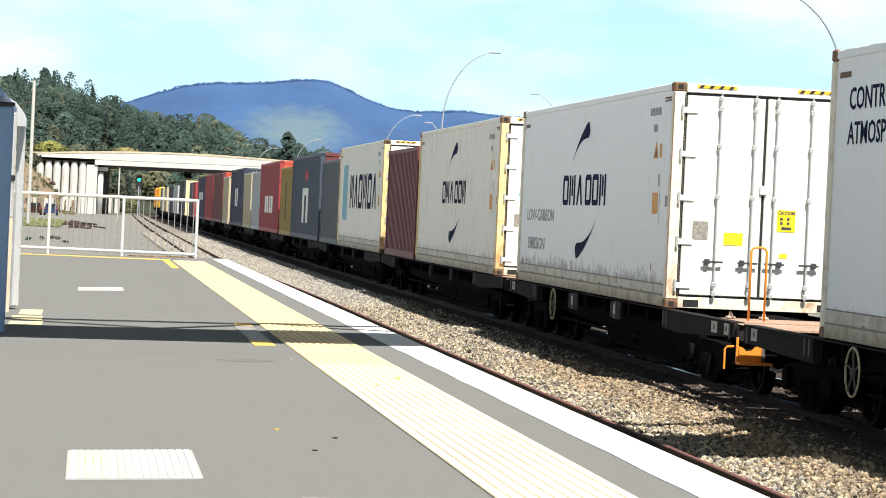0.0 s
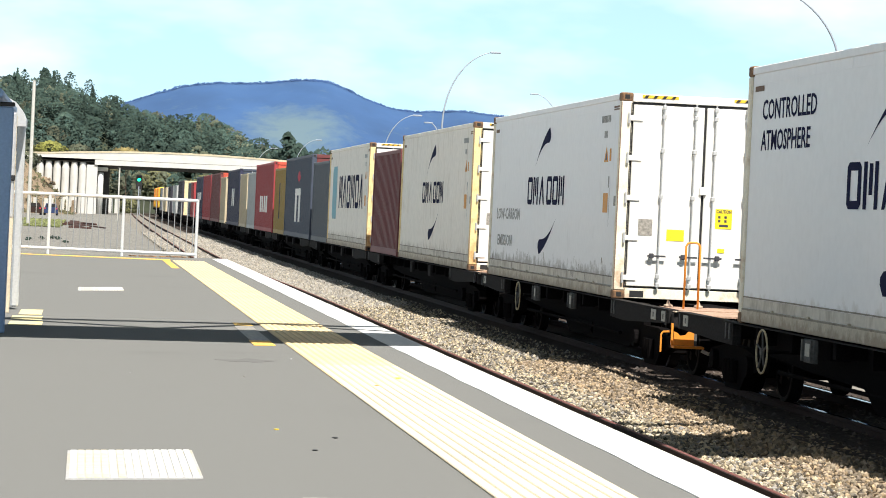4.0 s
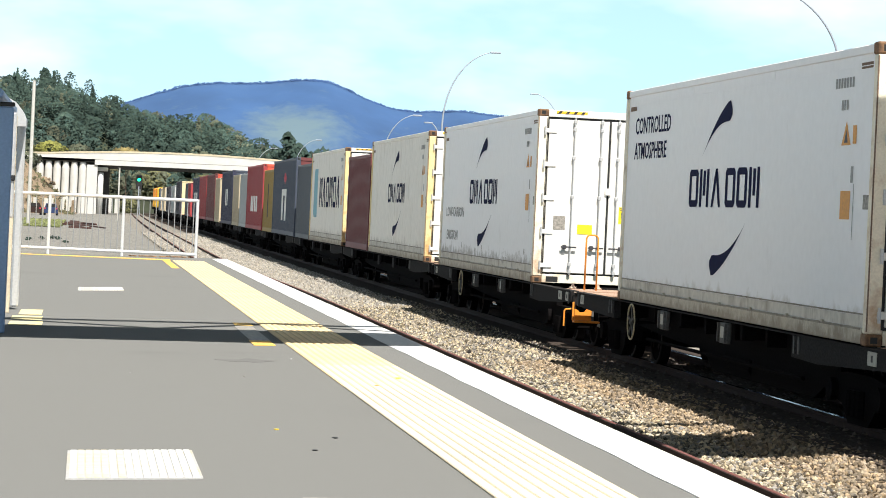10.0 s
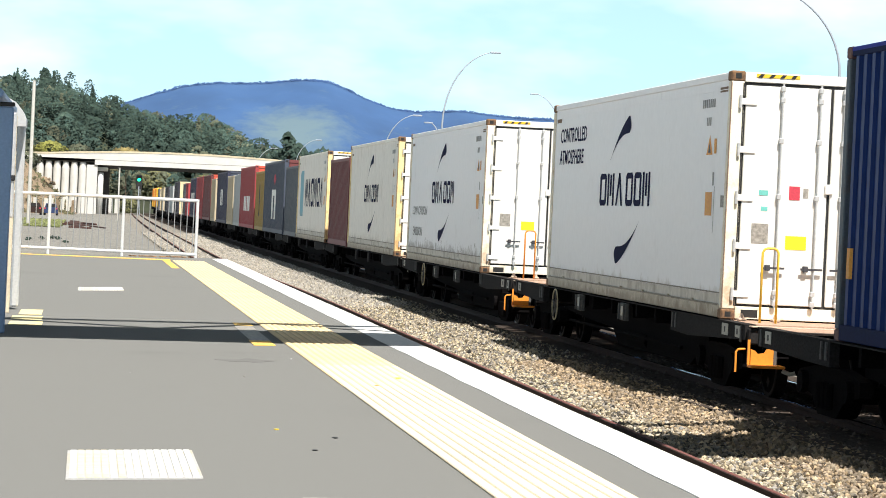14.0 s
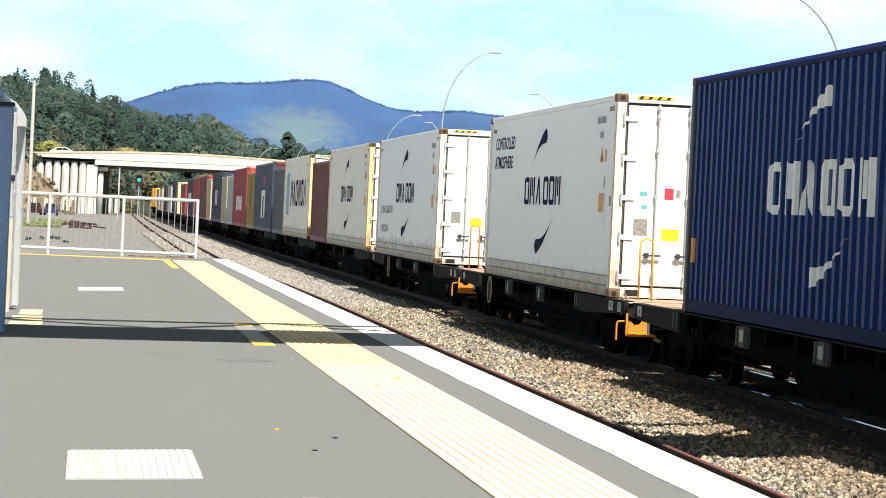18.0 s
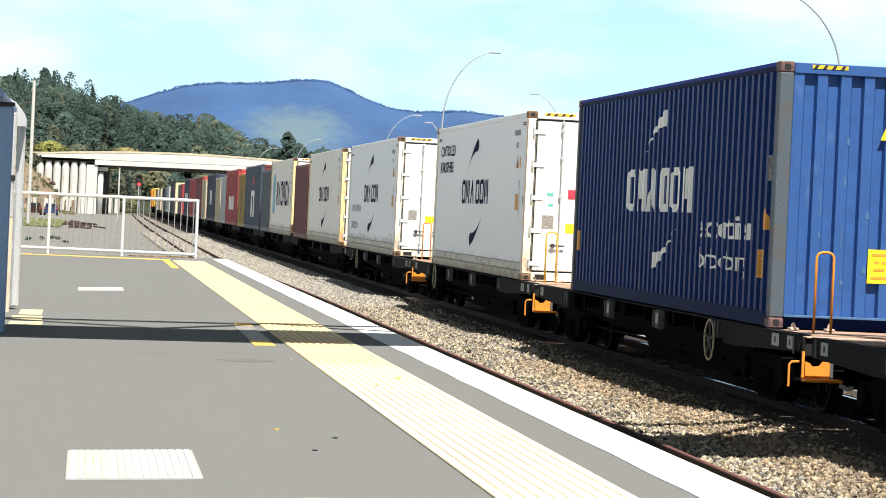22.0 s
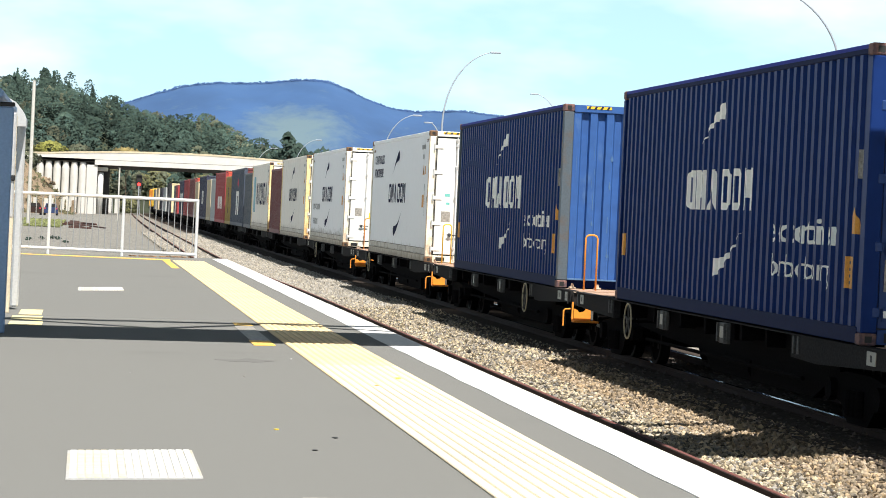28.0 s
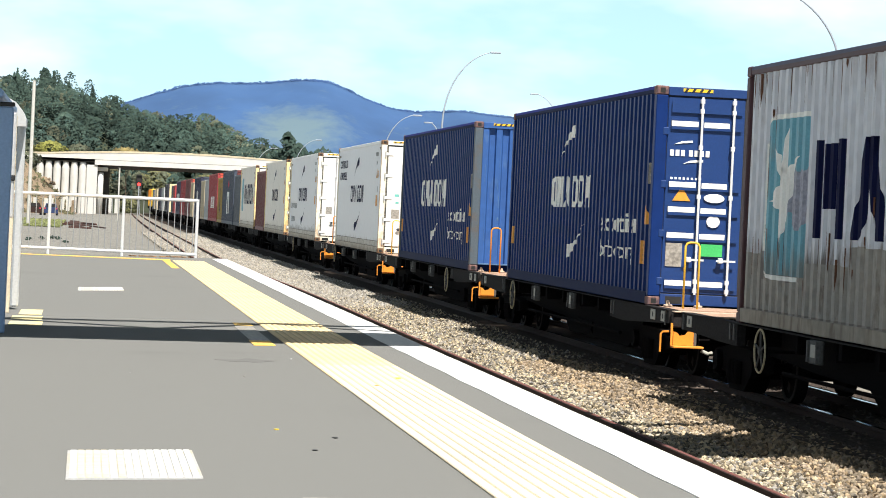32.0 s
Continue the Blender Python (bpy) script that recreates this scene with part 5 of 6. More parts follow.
    decal(bm, 10.95, 11.28, lambda u: 1.93, lambda u: 1.93 + 0.24 * max(0.02, 1 - abs(u - 11.115) / 0.165), at, False, 8)
    part("warning_triangle", bm, STICK_O, c, "orange warning triangle")
    bm = bmesh.new()
    decal(bm, 11.05, 11.18, lambda u: 1.955, lambda u: 1.955 + 0.13 * max(0.02, 1 - abs(u - 11.115) / 0.065), lambda u, d, z: (-1.192 + d, L - u, z), False, 8)
    part("triangle_mark", bm, INK, c)
    return c


def dry(L, H, side_m, top_m, end_m, label, end="door", rod_m=ROD, marks=None, post_m=None, group="dry containers on the train", detail=True, rail_m=None, upper_m=None, cast_m=None):
    c = thing("dry_container", label=label, category="container", group=group)
    post_m = post_m or side_m
    part("side_panel", corrugated(0.15, L - 0.15, 0.16, H - 0.10, side_at(L), 1), side_m, c, "corrugated steel side sheet")
    part("far_side_panel", corrugated(0.15, L - 0.15, 0.16, H - 0.10, lambda u, d, z: (1.2 - d, L - u, z), 1), side_m, c)
    part("roof", B(-1.10, 1.10, 0.10, L - 0.10, H - 0.06, H - 0.02), top_m, c)
    part("floor", B(-1.05, 1.05, 0.16, L - 0.16, 0.10, 0.16), WAGON, c)
    frame_parts(c, L, H, post_m, rail_m or side_m, (upper_m or rail_m or side_m) if detail else top_m, cast_m or post_m)
    if detail:
        for s in (-1, 1):
            part("roof_trim", B(*sorted((s * 1.15, s * 1.2125)), 0.16, L - 0.16, H - 0.048, H - 0.008), top_m, c, "bright worn roof edge")
    part("header", B(-1.05, 1.05, 0.006, 0.10, H - 0.125, H - 0.01, bevel=0.006), end_m, c)
    if end == "wall":
        # Rail navy makes the sill dark, standing for the shadow it lies in.
        part("sill", B(-1.05, 1.05, 0.075, 0.12, 0.012, 0.125), BLUE_RAIL, c, "shade-dark recessed sill under the end wall")
        part("sill_edge", B(-1.05, 1.05, 0.004, 0.12, 0.127, 0.154, bevel=0.004), SCRATCH, c, "pale lower edge of the end wall")
    else:
        part("sill", B(-1.05, 1.05, 0.006, 0.10, 0.012, 0.155, bevel=0.006), end_m, c)
        if detail:
            # Black plates again for the dark inside of the sill openings.
            for x0, x1 in ((-0.98, -0.76), (0.76, 0.98)):
                part("sill_pocket", B(x0, x1, 0.003, 0.0055, 0.03, 0.125), HAZ_K, c, "black plate standing for a sill opening")
    part("far_end", B(-1.05, 1.05, L - 0.08, L - 0.03, 0.15, H - 0.12), side_m, c)
    if detail:
        hazard_strip(c, H, -0.86, -0.46)
    if end == "door":
        part("door_gasket", B(-1.05, 1.05, 0.035, 0.075, 0.157, H - 0.127), GASKET, c)
        for s in (-1, 1):
            d = part("door", B(*sorted((s * 0.012, s * 1.045)), 0.025, 0.05, 0.17, H - 0.14, bevel=0.006), end_m, c)
            rib = part("door_rib", prism(bmesh.new(), [(-0.004, -0.07), (0.03, -0.045), (0.03, 0.045), (-0.004, 0.07)], "x", *sorted((s * 0.05, s * 1.0))), end_m, d) if detail else None
            if rib:
                rib.location = (0, 0.0, 0.30)
                for z in (0.93, 1.27, 1.60, 2.40, 2.62):
                    again(rib, d, Matrix.Translation((0, 0, z)))
            locking_rods(d, (s * 0.60, s * 0.17), H, rod_m)
            if detail:
                for z in (0.32, 0.95, 1.6, 2.3):
                    part("hinge", B(*sorted((s * 1.03, s * 1.11)), -0.006, 0.02, z - 0.05, z + 0.05, bevel=0.01), end_m, d)
    else:
        line = [q for k in range(8) for q in ((-1.05 + 0.2625 * k, 0.022), (-0.94 + 0.2625 * k, 0.022), (-0.91 + 0.2625 * k, 0.085), (-0.808 + 0.2625 * k, 0.085))]
        bm = prism(bmesh.new(), line + [(1.05, 0.10), (-1.05, 0.10)], "z", 0.156, H - 0.126)
        part("front_wall", bm, end_m, c, "ribbed steel end wall")
    if marks:
        marks(c, L, H)
    return c


def sheet_lettering(c, words, u0, u1, z0, size, bold, material, L):
    """Words printed on the corrugated side: cut at the folds of the sheet and pressed onto it."""
    cu = bpy.data.curves.new("lettering", "FONT")
    cu.body, cu.size, cu.offset, cu.resolution_u = words, size, bold, 3
    tmp = bpy.data.objects.new("lettering", cu)
    scene.collection.objects.link(tmp)
    me = bpy.data.meshes.new_from_object(tmp)
    bpy.data.objects.remove(tmp)
    bm = bmesh.new()
    bm.from_mesh(me)
    wide = max(v.co.x for v in bm.verts)
    for v in bm.verts:
        v.co = (u0 + v.co.x * (u1 - u0) / wide, v.co.y, 0)
    for u in wave_breaks(u0, u1)[1:-1]:
        bmesh.ops.bisect_plane(bm, geom=bm.verts[:] + bm.edges[:] + bm.faces[:], plane_co=(u, 0, 0), plane_no=(1, 0, 0))
    for v in bm.verts:
        u, z = v.co.x, v.co.y
        v.co = (-1.2 + wave(u) - 0.003, L - u, z0 + z)
    part("lettering", bm, material, c, "pale printed words")


def blue_marks(c, L, H, word=(3.95, 8.05, 1.23, 1.80), du=0.0):
    at = side_at(L)
    block_word(c, LOGO_WHITE, "white brand shape", *word, at, True)
    bm = bmesh.new()
    swoosh(bm, 5.05 + du, 1.98, 6.35 + du, 2.42, 0.14, at, True, True)
    part("upper_swoosh", bm, LOGO_WHITE, c, "white crescent logo")
    bm = bmesh.new()
    swoosh(bm, 7.15, 1.05, 5.75, 0.62, 0.14, at, True, False)
    part("lower_swoosh", bm, LOGO_WHITE, c, "white crescent logo")
    sheet_lettering(c, "eco container", 8.52, 11.12, 0.94, 0.40, 0.004, LOGO_WHITE, L)
    sheet_lettering(c, "bamboo flooring", 8.61, 10.92, 0.57, 0.36, -0.002, LOGO_WHITE, L)
    for u0, u1, z0, z1, m in ((11.50, 11.78, 0.53, 0.84, STICK_O), (0.22, 0.40, 0.62, 0.92, STICK_O), (11.80, 11.86, 1.60, 1.88, STICK_G)):
        bm = bmesh.new()
        rect_decal(bm, u0, u1, z0, z1, at, True)
        part("side_mark", bm, m, c)
    bm = bmesh.new()
    decal(bm, 11.58, 11.92, lambda u: 1.06, lambda u: 1.06 + 0.26 * max(0.02, 1 - abs(u - 11.75) / 0.17), at, True, 8)
    part("warning_triangle", bm, STICK_O, c, "orange warning triangle")
    bm = bmesh.new()
    for k in range(4):
        rect_decal(bm, 11.55, 11.72, 0.57 + 0.065 * k, 0.60 + 0.065 * k, lambda u, d, z: (-1.2 + d - 0.002, L - u, z), True)
    part("mark_print", bm, INK, c)


def blue_marks_plain_end(c, L, H):
    blue_marks(c, L, H)
    bm = bmesh.new()
    prism(bm, [(-0.06, 2.09), (0.11, 2.09), (0.025, 2.30)], "y", 0.016, 0.024)
    part("warning_triangle", bm, STICK_Y, c, "yellow warning triangle")
    for k in range(9):
        x, z = random.choice((-0.98, -0.72, -0.46, -0.19)) + random.uniform(-0.03, 0.04), random.uniform(0.3, 2.2)
        part("scratch", B(x, x + random.uniform(0.004, 0.012), 0.018, 0.0215, z, z + random.uniform(0.08, 0.4)), SCRATCH, c, "pale scratch in the paint")
    part("sticker", B(-0.14, 0.12, 0.016, 0.024, 0.53, 0.90), STICK_Y, c, "yellow caution sticker")
    for z, x0, x1 in ((0.84, -0.09, 0.07), (0.76, -0.07, -0.01), (0.76, 0.02, 0.06), (0.68, -0.07, 0.05), (0.59, -0.10, 0.08)):
        part("print_bar", B(x0, x1, 0.0125, 0.0155, z - 0.014, z + 0.014), STICK_O, c)
    for x, z, w, h in ((-0.42, 2.05, 0.05, 0.10), (-0.44, 1.62, 0.035, 0.14), (-0.17, 1.25, 0.06, 0.09), (-0.70, 1.02, 0.04, 0.08), (-0.18, 0.66, 0.05, 0.10), (-0.43, 0.52, 0.06, 0.06), (0.10, 1.42, 0.05, 0.10)):
        w, h = 0.5 * w, 0.6 * h
        bm = bmesh.new()
        prism(bm, [(x - w, z), (x - 0.3 * w, z - 0.8 * h), (x + w, z - 0.4 * h), (x + 0.6 * w, z + 0.7 * h), (x - 0.2 * w, z + h)], "y", 0.0165, 0.0225)
        bmesh.ops.bevel(bm, geom=[e for e in bm.edges if abs(e.verts[0].co.y - e.verts[1].co.y) < 1e-4 and e.verts[0].co.y < 0.018], offset=0.005, segments=1, affect="EDGES")
        part("dent", bm, SCRATCH, c, "scraped dent in the end wall")


def blue_marks_door_end(c, L, H):
    blue_marks(c, L, H, (4.24, 7.65, 1.27, 1.75), -0.18)
    y0, y1 = 0.014, 0.024
    for k in range(7):
        bm = bmesh.new()
        box(bm, -1.00 + 0.075 * k + (0.03 if k > 2 else 0), -0.95 + 0.075 * k + (0.03 if k > 2 else 0), y0, y1, 1.98, 2.06)
        part("brand_shape", bm, LOGO_WHITE, c)
    for x0, x1, z in ((-0.95, -0.70, 2.13), (-0.82, -0.55, 1.88)):
        bm = bmesh.new()
        prism(bm, [(x0, z), (x0 + 0.10, z + 0.045), (x1, z + 0.06), (x1, z + 0.03), (x0 + 0.12, z + 0.02)], "y", y0, y1)
        part("door_logo", bm, LOGO_WHITE, c, "white logo crescent on the door")
    # White bars paint the sunlight that falls on the upper rib faces.
    for z in (2.40, 1.60, 1.27, 0.93, 0.30):
        part("worn_rib_paint", B(-1.0, -0.64, -0.0065, -0.0045, z - 0.03, z + 0.04), LOGO_WHITE, c, "sunlit rib face painted white")
        part("worn_rib_paint", B(-0.56, -0.22, -0.0065, -0.0045, z - 0.035, z + 0.035), LOGO_WHITE, c, "sunlit rib face painted white")
    part("sticker", B(-1.0, -0.78, y0, y1, 0.52, 0.83), STICK_G, c, "worn grey data plate")
    part("sticker", B(-0.53, -0.24, y0 - 0.012, y1, 0.67, 0.83), STICK_GREEN, c, "green sticker")
    bm = bmesh.new()
    prism(bm, [(-0.94, 1.39), (-0.70, 1.39), (-0.82, 1.58)], "y", y0, y1)
    part("warning_triangle", bm, STICK_O, c, "orange warning triangle")
    bm = bmesh.new()
    bo = bmesh.new()
    prism(bm, [(-0.38 + 0.14 * math.cos(a), 1.44 + 0.06 * math.sin(a)) for a in (2 * math.pi * k / 14 for k in range(14))], "y", y0 - 0.01, y1)
    prism(bo, [(-0.38 + 0.09 * math.cos(a), 1.13 + 0.08 * math.sin(a)) for a in (2 * math.pi * k / 14 for k in range(14))], "y", y0 - 0.01, y1)
    part("data_oval", bm, LOGO_WHITE, c, "white oval sticker")
    part("data_oval", bo, LOGO_WHITE, c, "white oval sticker")
    for k in range(8):
        part("number_bar", B(-0.98 + 0.055 * k, -0.95 + 0.055 * k, y0, y1, 1.66, 1.70), LOGO_WHITE, c)


def tri_decal(bm, p, at):
    """A triangle of print that follows the corrugated sheet."""
    p = sorted(p)

    def edge(u, a, b):
        return a[1] + (b[1] - a[1]) * max(0, min(1, (u - a[0]) / max(1e-6, b[0] - a[0])))

    def ends(u):
        z = (edge(u, p[0], p[2]), edge(u, p[0], p[1]) if u < p[1][0] else edge(u, p[1], p[2]))
        return min(z), max(z)
    decal(bm, p[0][0], p[2][0], lambda u: ends(u)[0], lambda u: ends(u)[1], at, True, 10)


PEELED = mat("peeled lilac primer", (0.36, 0.37, 0.44), 0.8, vary=0.25, grain=20, stain=0.6, stain_col=(0.20, 0.22, 0.30), stain_scale=7)
OVERPAINT = mat("dull grey overpaint", (0.32, 0.30, 0.27), 0.75, vary=0.15, grain=9, stain=0.9, stain_col=(0.12, 0.08, 0.055), stain_scale=3.0, streak=3.0, stain_at=0.55)


def star_marks(c, L, H):
    at = side_at(L)
    bm = bmesh.new()
    corner = lambda u: 0.26 * (1 - math.sqrt(max(0.0, 1 - max(0.0, (1.26 - u) / 0.26) ** 2)))
    decal(bm, 1.0, 2.70, lambda u: 0.58 + corner(u), lambda u: 2.26 - corner(u), at, True, 24)
    part("logo_panel", bm, PALE_BLUE, c, "pale blue logo panel with rounded corners")
    bm = bmesh.new()
    rect_decal(bm, 0.95, 0.995, 0.83, 2.01, at, True)
    decal(bm, 1.0, 2.70, lambda u: 2.265 - corner(u), lambda u: 2.315 - corner(u - 0.03), at, True, 24)
    decal(bm, 1.0, 2.45, lambda u: 0.525 + corner(u - 0.03), lambda u: 0.575 + corner(u), at, True, 24)
    part("panel_border", bm, LOGO_WHITE, c, "white border of the logo panel")
    bm = bmesh.new()
    rough = lambda u, k: 0.16 * noise.noise((3.1 * u, k, 2.0)) + 0.07 * noise.noise((9.0 * u, k, 5.0))
    decal(bm, 1.98, 2.74, lambda u: 1.12 + rough(u, 1) + 0.5 * max(0.0, 2.12 - u), lambda u: 1.72 + rough(u, 7) - 0.9 * max(0.0, 2.14 - u), lambda u, d, z: (-1.2015 + d, L - u, z), True, 26)
    part("peeled_patch", bm, PEELED, c, "pale lilac patch where the panel has peeled")
    bm = bmesh.new()
    up = lambda u, d, z: (-1.203 + d, L - u, z)
    cu, cz = 1.83, 1.45
    for deg, r in ((91, 0.76), (38, 0.66), (131, 0.66), (187, 0.62), (250, 0.72), (300, 0.36)):
        a = radians(deg)
        tri_decal(bm, [(cu + r * math.cos(a), cz + r * math.sin(a)), (cu + 0.21 * math.cos(a + 1.35), cz + 0.24 * math.sin(a + 1.35)), (cu + 0.21 * math.cos(a - 1.35), cz + 0.24 * math.sin(a - 1.35))], up)
    decal(bm, cu - 0.20, cu + 0.20, lambda u: cz - 0.24 * math.sqrt(max(0, 1 - ((u - cu) / 0.20) ** 2)), lambda u: cz + 0.24 * math.sqrt(max(0, 1 - ((u - cu) / 0.20) ** 2)), lambda u, d, z: (-1.2045 + d, L - u, z), True, 12)
    part("star", bm, LOGO_WHITE, c, "worn white star shape with a missing point")
    for u0, u1, z1 in ((0.14, 0.94, 0.80), (0.95, 2.60, 0.52), (2.61, 4.35, 0.74), (4.36, 7.9, 0.93), (7.91, L - 0.16, 0.82)):
        bm = bmesh.new()
        decal(bm, u0, u1, lambda u: 0.19, lambda u: z1 + 0.025 * noise.noise((2.2 * u, 3.0, 1.0)), lambda u, d, z: (-1.1985 + d, L - u, z), True, 14)
        part("repaint_patch", bm, OVERPAINT, c, "darker grey repainted lower side")
    block_word(c, LOGO_NAVY, "dark brand shape", 3.0, 11.5, 1.0, 2.0, at, True, ("posts", "tent", "frame", "posts", "frame", "tent"), False)
    for k in range(110):
        u, z1 = random.uniform(0.2, L - 0.25), random.choice((H - 0.105, random.uniform(0.9, 2.6), random.uniform(0.5, 1.1)))
        w, fall = random.uniform(0.006, 0.03), random.uniform(0.08, 0.55)
        bm = bmesh.new()
        decal(bm, u, u + w, lambda v: max(0.2, z1 - fall * (1 - abs(v - u - w / 2) / w)), lambda v: z1, lambda v, d, z: (-1.209 + d, L - v, z), True, 2)
        part("rust_streak", bm, RUST_RUN, c, "rust streak running down the side")


def small_star_marks(c, L, H):
    at = lambda u, d, z: (-1.1905 + d, L - u, z)
    bm = bmesh.new()
    decal(bm, 1.15, 2.55, lambda u: 0.78 + 0.5 * max(0.0, 1.4 - u), lambda u: 2.36 - 0.5 * max(0.0, 1.4 - u), at, False, 12)
    part("logo_panel", bm, PALE_BLUE, c, "pale blue logo panel")
    block_word(c, LOGO_NAVY, "dark brand shape", 3.35, 10.7, 1.12, 2.06, at, False, ("posts", "tent", "frame", "posts", "frame", "tent"), False)


def side_blocks(material, u0, u1, z0, z1, n):
    def f(c, L, H):
        w = (u1 - u0) / n
        for k in range(n):
            bm = bmesh.new()
            rect_decal(bm, u0 + k * w, u0 + (k + 0.7) * w, z0, z1, side_at(L), True)
            part("brand_shape", bm, material, c, "plain brand shape")
    return f


def heart_marks(c, L, H):
    at = side_at(L)
    bm = bmesh.new()
    decal(bm, 5.8, 7.2, lambda u: 1.95 + 0.25 * abs(u - 6.5), lambda u: 2.36 + 0.05 * math.sin(9 * abs(u - 6.5)) - 0.15 * abs(u - 6.5), at, True, 8)
    part("emblem", bm, STICK_RED, c, "small red emblem")
    bm = bmesh.new()
    rect_decal(bm, 5.0, 7.4, 1.50, 1.75, at, True)
    rect_decal(bm, 5.0, 5.8, 0.55, 1.5, at, True)
    rect_decal(bm, 6.6, 7.4, 0.55, 1.5, at, True)
    part("brand_shape", bm, LOGO_WHITE, c, "pale block lettering shape")


# ---- wagons ----
DECK_EDGE = mat("worn deck edge steel", (0.50, 0.38, 0.29), 0.7, vary=0.25, grain=25, stain=0.7, stain_col=(0.20, 0.09, 0.05), stain_scale=5)
PED_FRAME = mat("grey pedestal frame", (0.105, 0.104, 0.10), 0.8, vary=0.2, spec=0.2)
def wagon(length, label, wheel_at=None, rail_m=SAFETY_Y, steps=True, faces=True):
    """A flat container wagon; its base is the rail head under its near end."""
    w = thing("container_wagon", label=label, category="wagon", group="container wagons of the train")
    Lw = length
    for s in (-1, 1):
        part("end_sill", prism(bmesh.new(), [(0.0, 0.79), (0.0, 0.95), (3.9, 0.95), (3.9, 0.72), (2.9, 0.70)], "x", *sorted((s * 1.12, s * 1.22))), WAGON, w)
        part("end_sill", prism(bmesh.new(), [(Lw, 0.76), (Lw, 0.95), (Lw - 2.9, 0.95), (Lw - 2.9, 0.70), (Lw - 2.0, 0.71)], "x", *sorted((s * 1.12, s * 1.22))), WAGON, w)
        for y in (0.16, 3.60, 3.78, Lw - 2.78, Lw - 2.60, Lw - 0.14):
            part("sill_rib", B(*sorted((s * 1.22, s * 1.235)), y - 0.025, y + 0.025, 0.76, 0.945), PED_FRAME, w)
        bm = bmesh.new()
        prism(bm, [(3.2, 0.62), (3.2, 0.93), (Lw - 3.0, 0.93), (Lw - 3.0, 0.62), (Lw - 5.0, 0.54), (Lw * 0.57, 0.50), (Lw * 0.54, 0.28), (4.2, 0.28)], "x", *sorted((s * 0.78, s * 0.88)))
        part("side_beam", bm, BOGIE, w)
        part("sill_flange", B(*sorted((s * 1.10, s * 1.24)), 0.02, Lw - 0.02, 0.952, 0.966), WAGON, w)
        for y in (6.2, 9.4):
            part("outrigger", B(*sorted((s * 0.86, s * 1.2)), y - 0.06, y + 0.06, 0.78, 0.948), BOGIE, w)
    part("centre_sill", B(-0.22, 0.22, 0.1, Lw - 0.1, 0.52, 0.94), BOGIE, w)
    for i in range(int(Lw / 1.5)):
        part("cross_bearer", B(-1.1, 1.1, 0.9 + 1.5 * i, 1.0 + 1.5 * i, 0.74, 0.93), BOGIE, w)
    for y0, y1 in ((0.0, 1.30), (Lw - 1.30, Lw)):
        for k in range(4):
            part("deck_board", B(-1.09, 1.09, y0 + 0.02 + k * 0.32, y0 + 0.31 + k * 0.32, 0.945, 0.966), DECK_WOOD, w)
    for y, face in ((0.0, -1), (Lw, 1)):
        part("headstock", B(-1.20, 1.20, *sorted((y, y + face * 0.12)), 0.74, 0.93, bevel=0.02), WAGON, w)
        part("end_plate", B(-1.18, 1.18, *sorted((y + face * 0.002, y + face * 0.16)), 0.935, 0.952, bevel=0.006), DECK_EDGE, w, "pale worn edge of the deck")
        c = part("coupler", B(-0.13, 0.13, *sorted((y + face * 0.10, y + face * 0.42)), 0.62, 0.86, bevel=0.05), BOGIE, w)
        part("air_hose", T([(0.35, y + face * 0.13, 0.7), (0.38, y + face * 0.3, 0.45), (0.3, y + face * 0.42, 0.34), (0.1, y + face * 0.44, 0.42)], 0.03, 6), BOGIE, c)
    # near-end step, grab rail and hoop
    if steps:
        st = part("shunter_step", prism(bmesh.new(), [(-1.185, 0.525), (-0.925, 0.525), (-0.925, 0.70), (-1.00, 0.70), (-1.035, 0.655), (-1.105, 0.645), (-1.135, 0.68), (-1.185, 0.70)], "y", -0.17, -0.145), ORANGE, w, "orange safety step plate")
        part("step_tread", B(-1.215, -0.82, -0.32, -0.13, 0.492, 0.522, bevel=0.008), ORANGE, st)
        part("step_hanger", B(-1.218, -1.192, -0.16, -0.13, 0.524, 0.80), ORANGE, st)
        part("step_hanger", B(-0.92, -0.885, -0.16, -0.13, 0.524, 0.78), PED_FRAME, st)
        part("grab_rail", T([(-1.325, -0.05, 0.43), (-1.325, -0.05, 0.655), (-1.30, -0.05, 0.685), (-1.22, -0.05, 0.69)], 0.013, 6), ORANGE, w, "orange grab rail")
        part("grab_rail", T([(-0.88, -0.15, 0.70), (-0.69, -0.15, 0.67)], 0.015, 6), ORANGE, w, "orange grab rail")
        # Pale plate colour puts the sunlight on the coupling into its paint.
        part("hose_coupling", T([(-0.84, -0.25, 0.47), (-0.76, -0.28, 0.435), (-0.70, -0.28, 0.45)], 0.024, 7), PEDESTAL, w, "pale brake hose coupling")
        hoop = [(-0.92, 0.55, 0.96), (-0.92, 0.55, 1.77), (-0.90, 0.55, 1.805), (-0.865, 0.55, 1.82), (-0.79, 0.55, 1.82), (-0.755, 0.55, 1.805), (-0.735, 0.55, 1.77), (-0.735, 0.55, 0.96)]
        part("hand_hoop", T(hoop, 0.0145, 8), rail_m, w, "painted tubular hand hoop", smooth=True)
        for x in (-1.02, -0.62):
            lock = part("twist_lock", B(x - 0.05, x + 0.05, 0.95, 1.07, 0.967, 1.0, bevel=0.01), DECK_EDGE, w, "worn steel twist lock")
            part("lock_head", T([(x, 1.01, 1.0), (x, 1.01, 1.05)], 0.03, 8, 0.015), DECK_EDGE, lock)
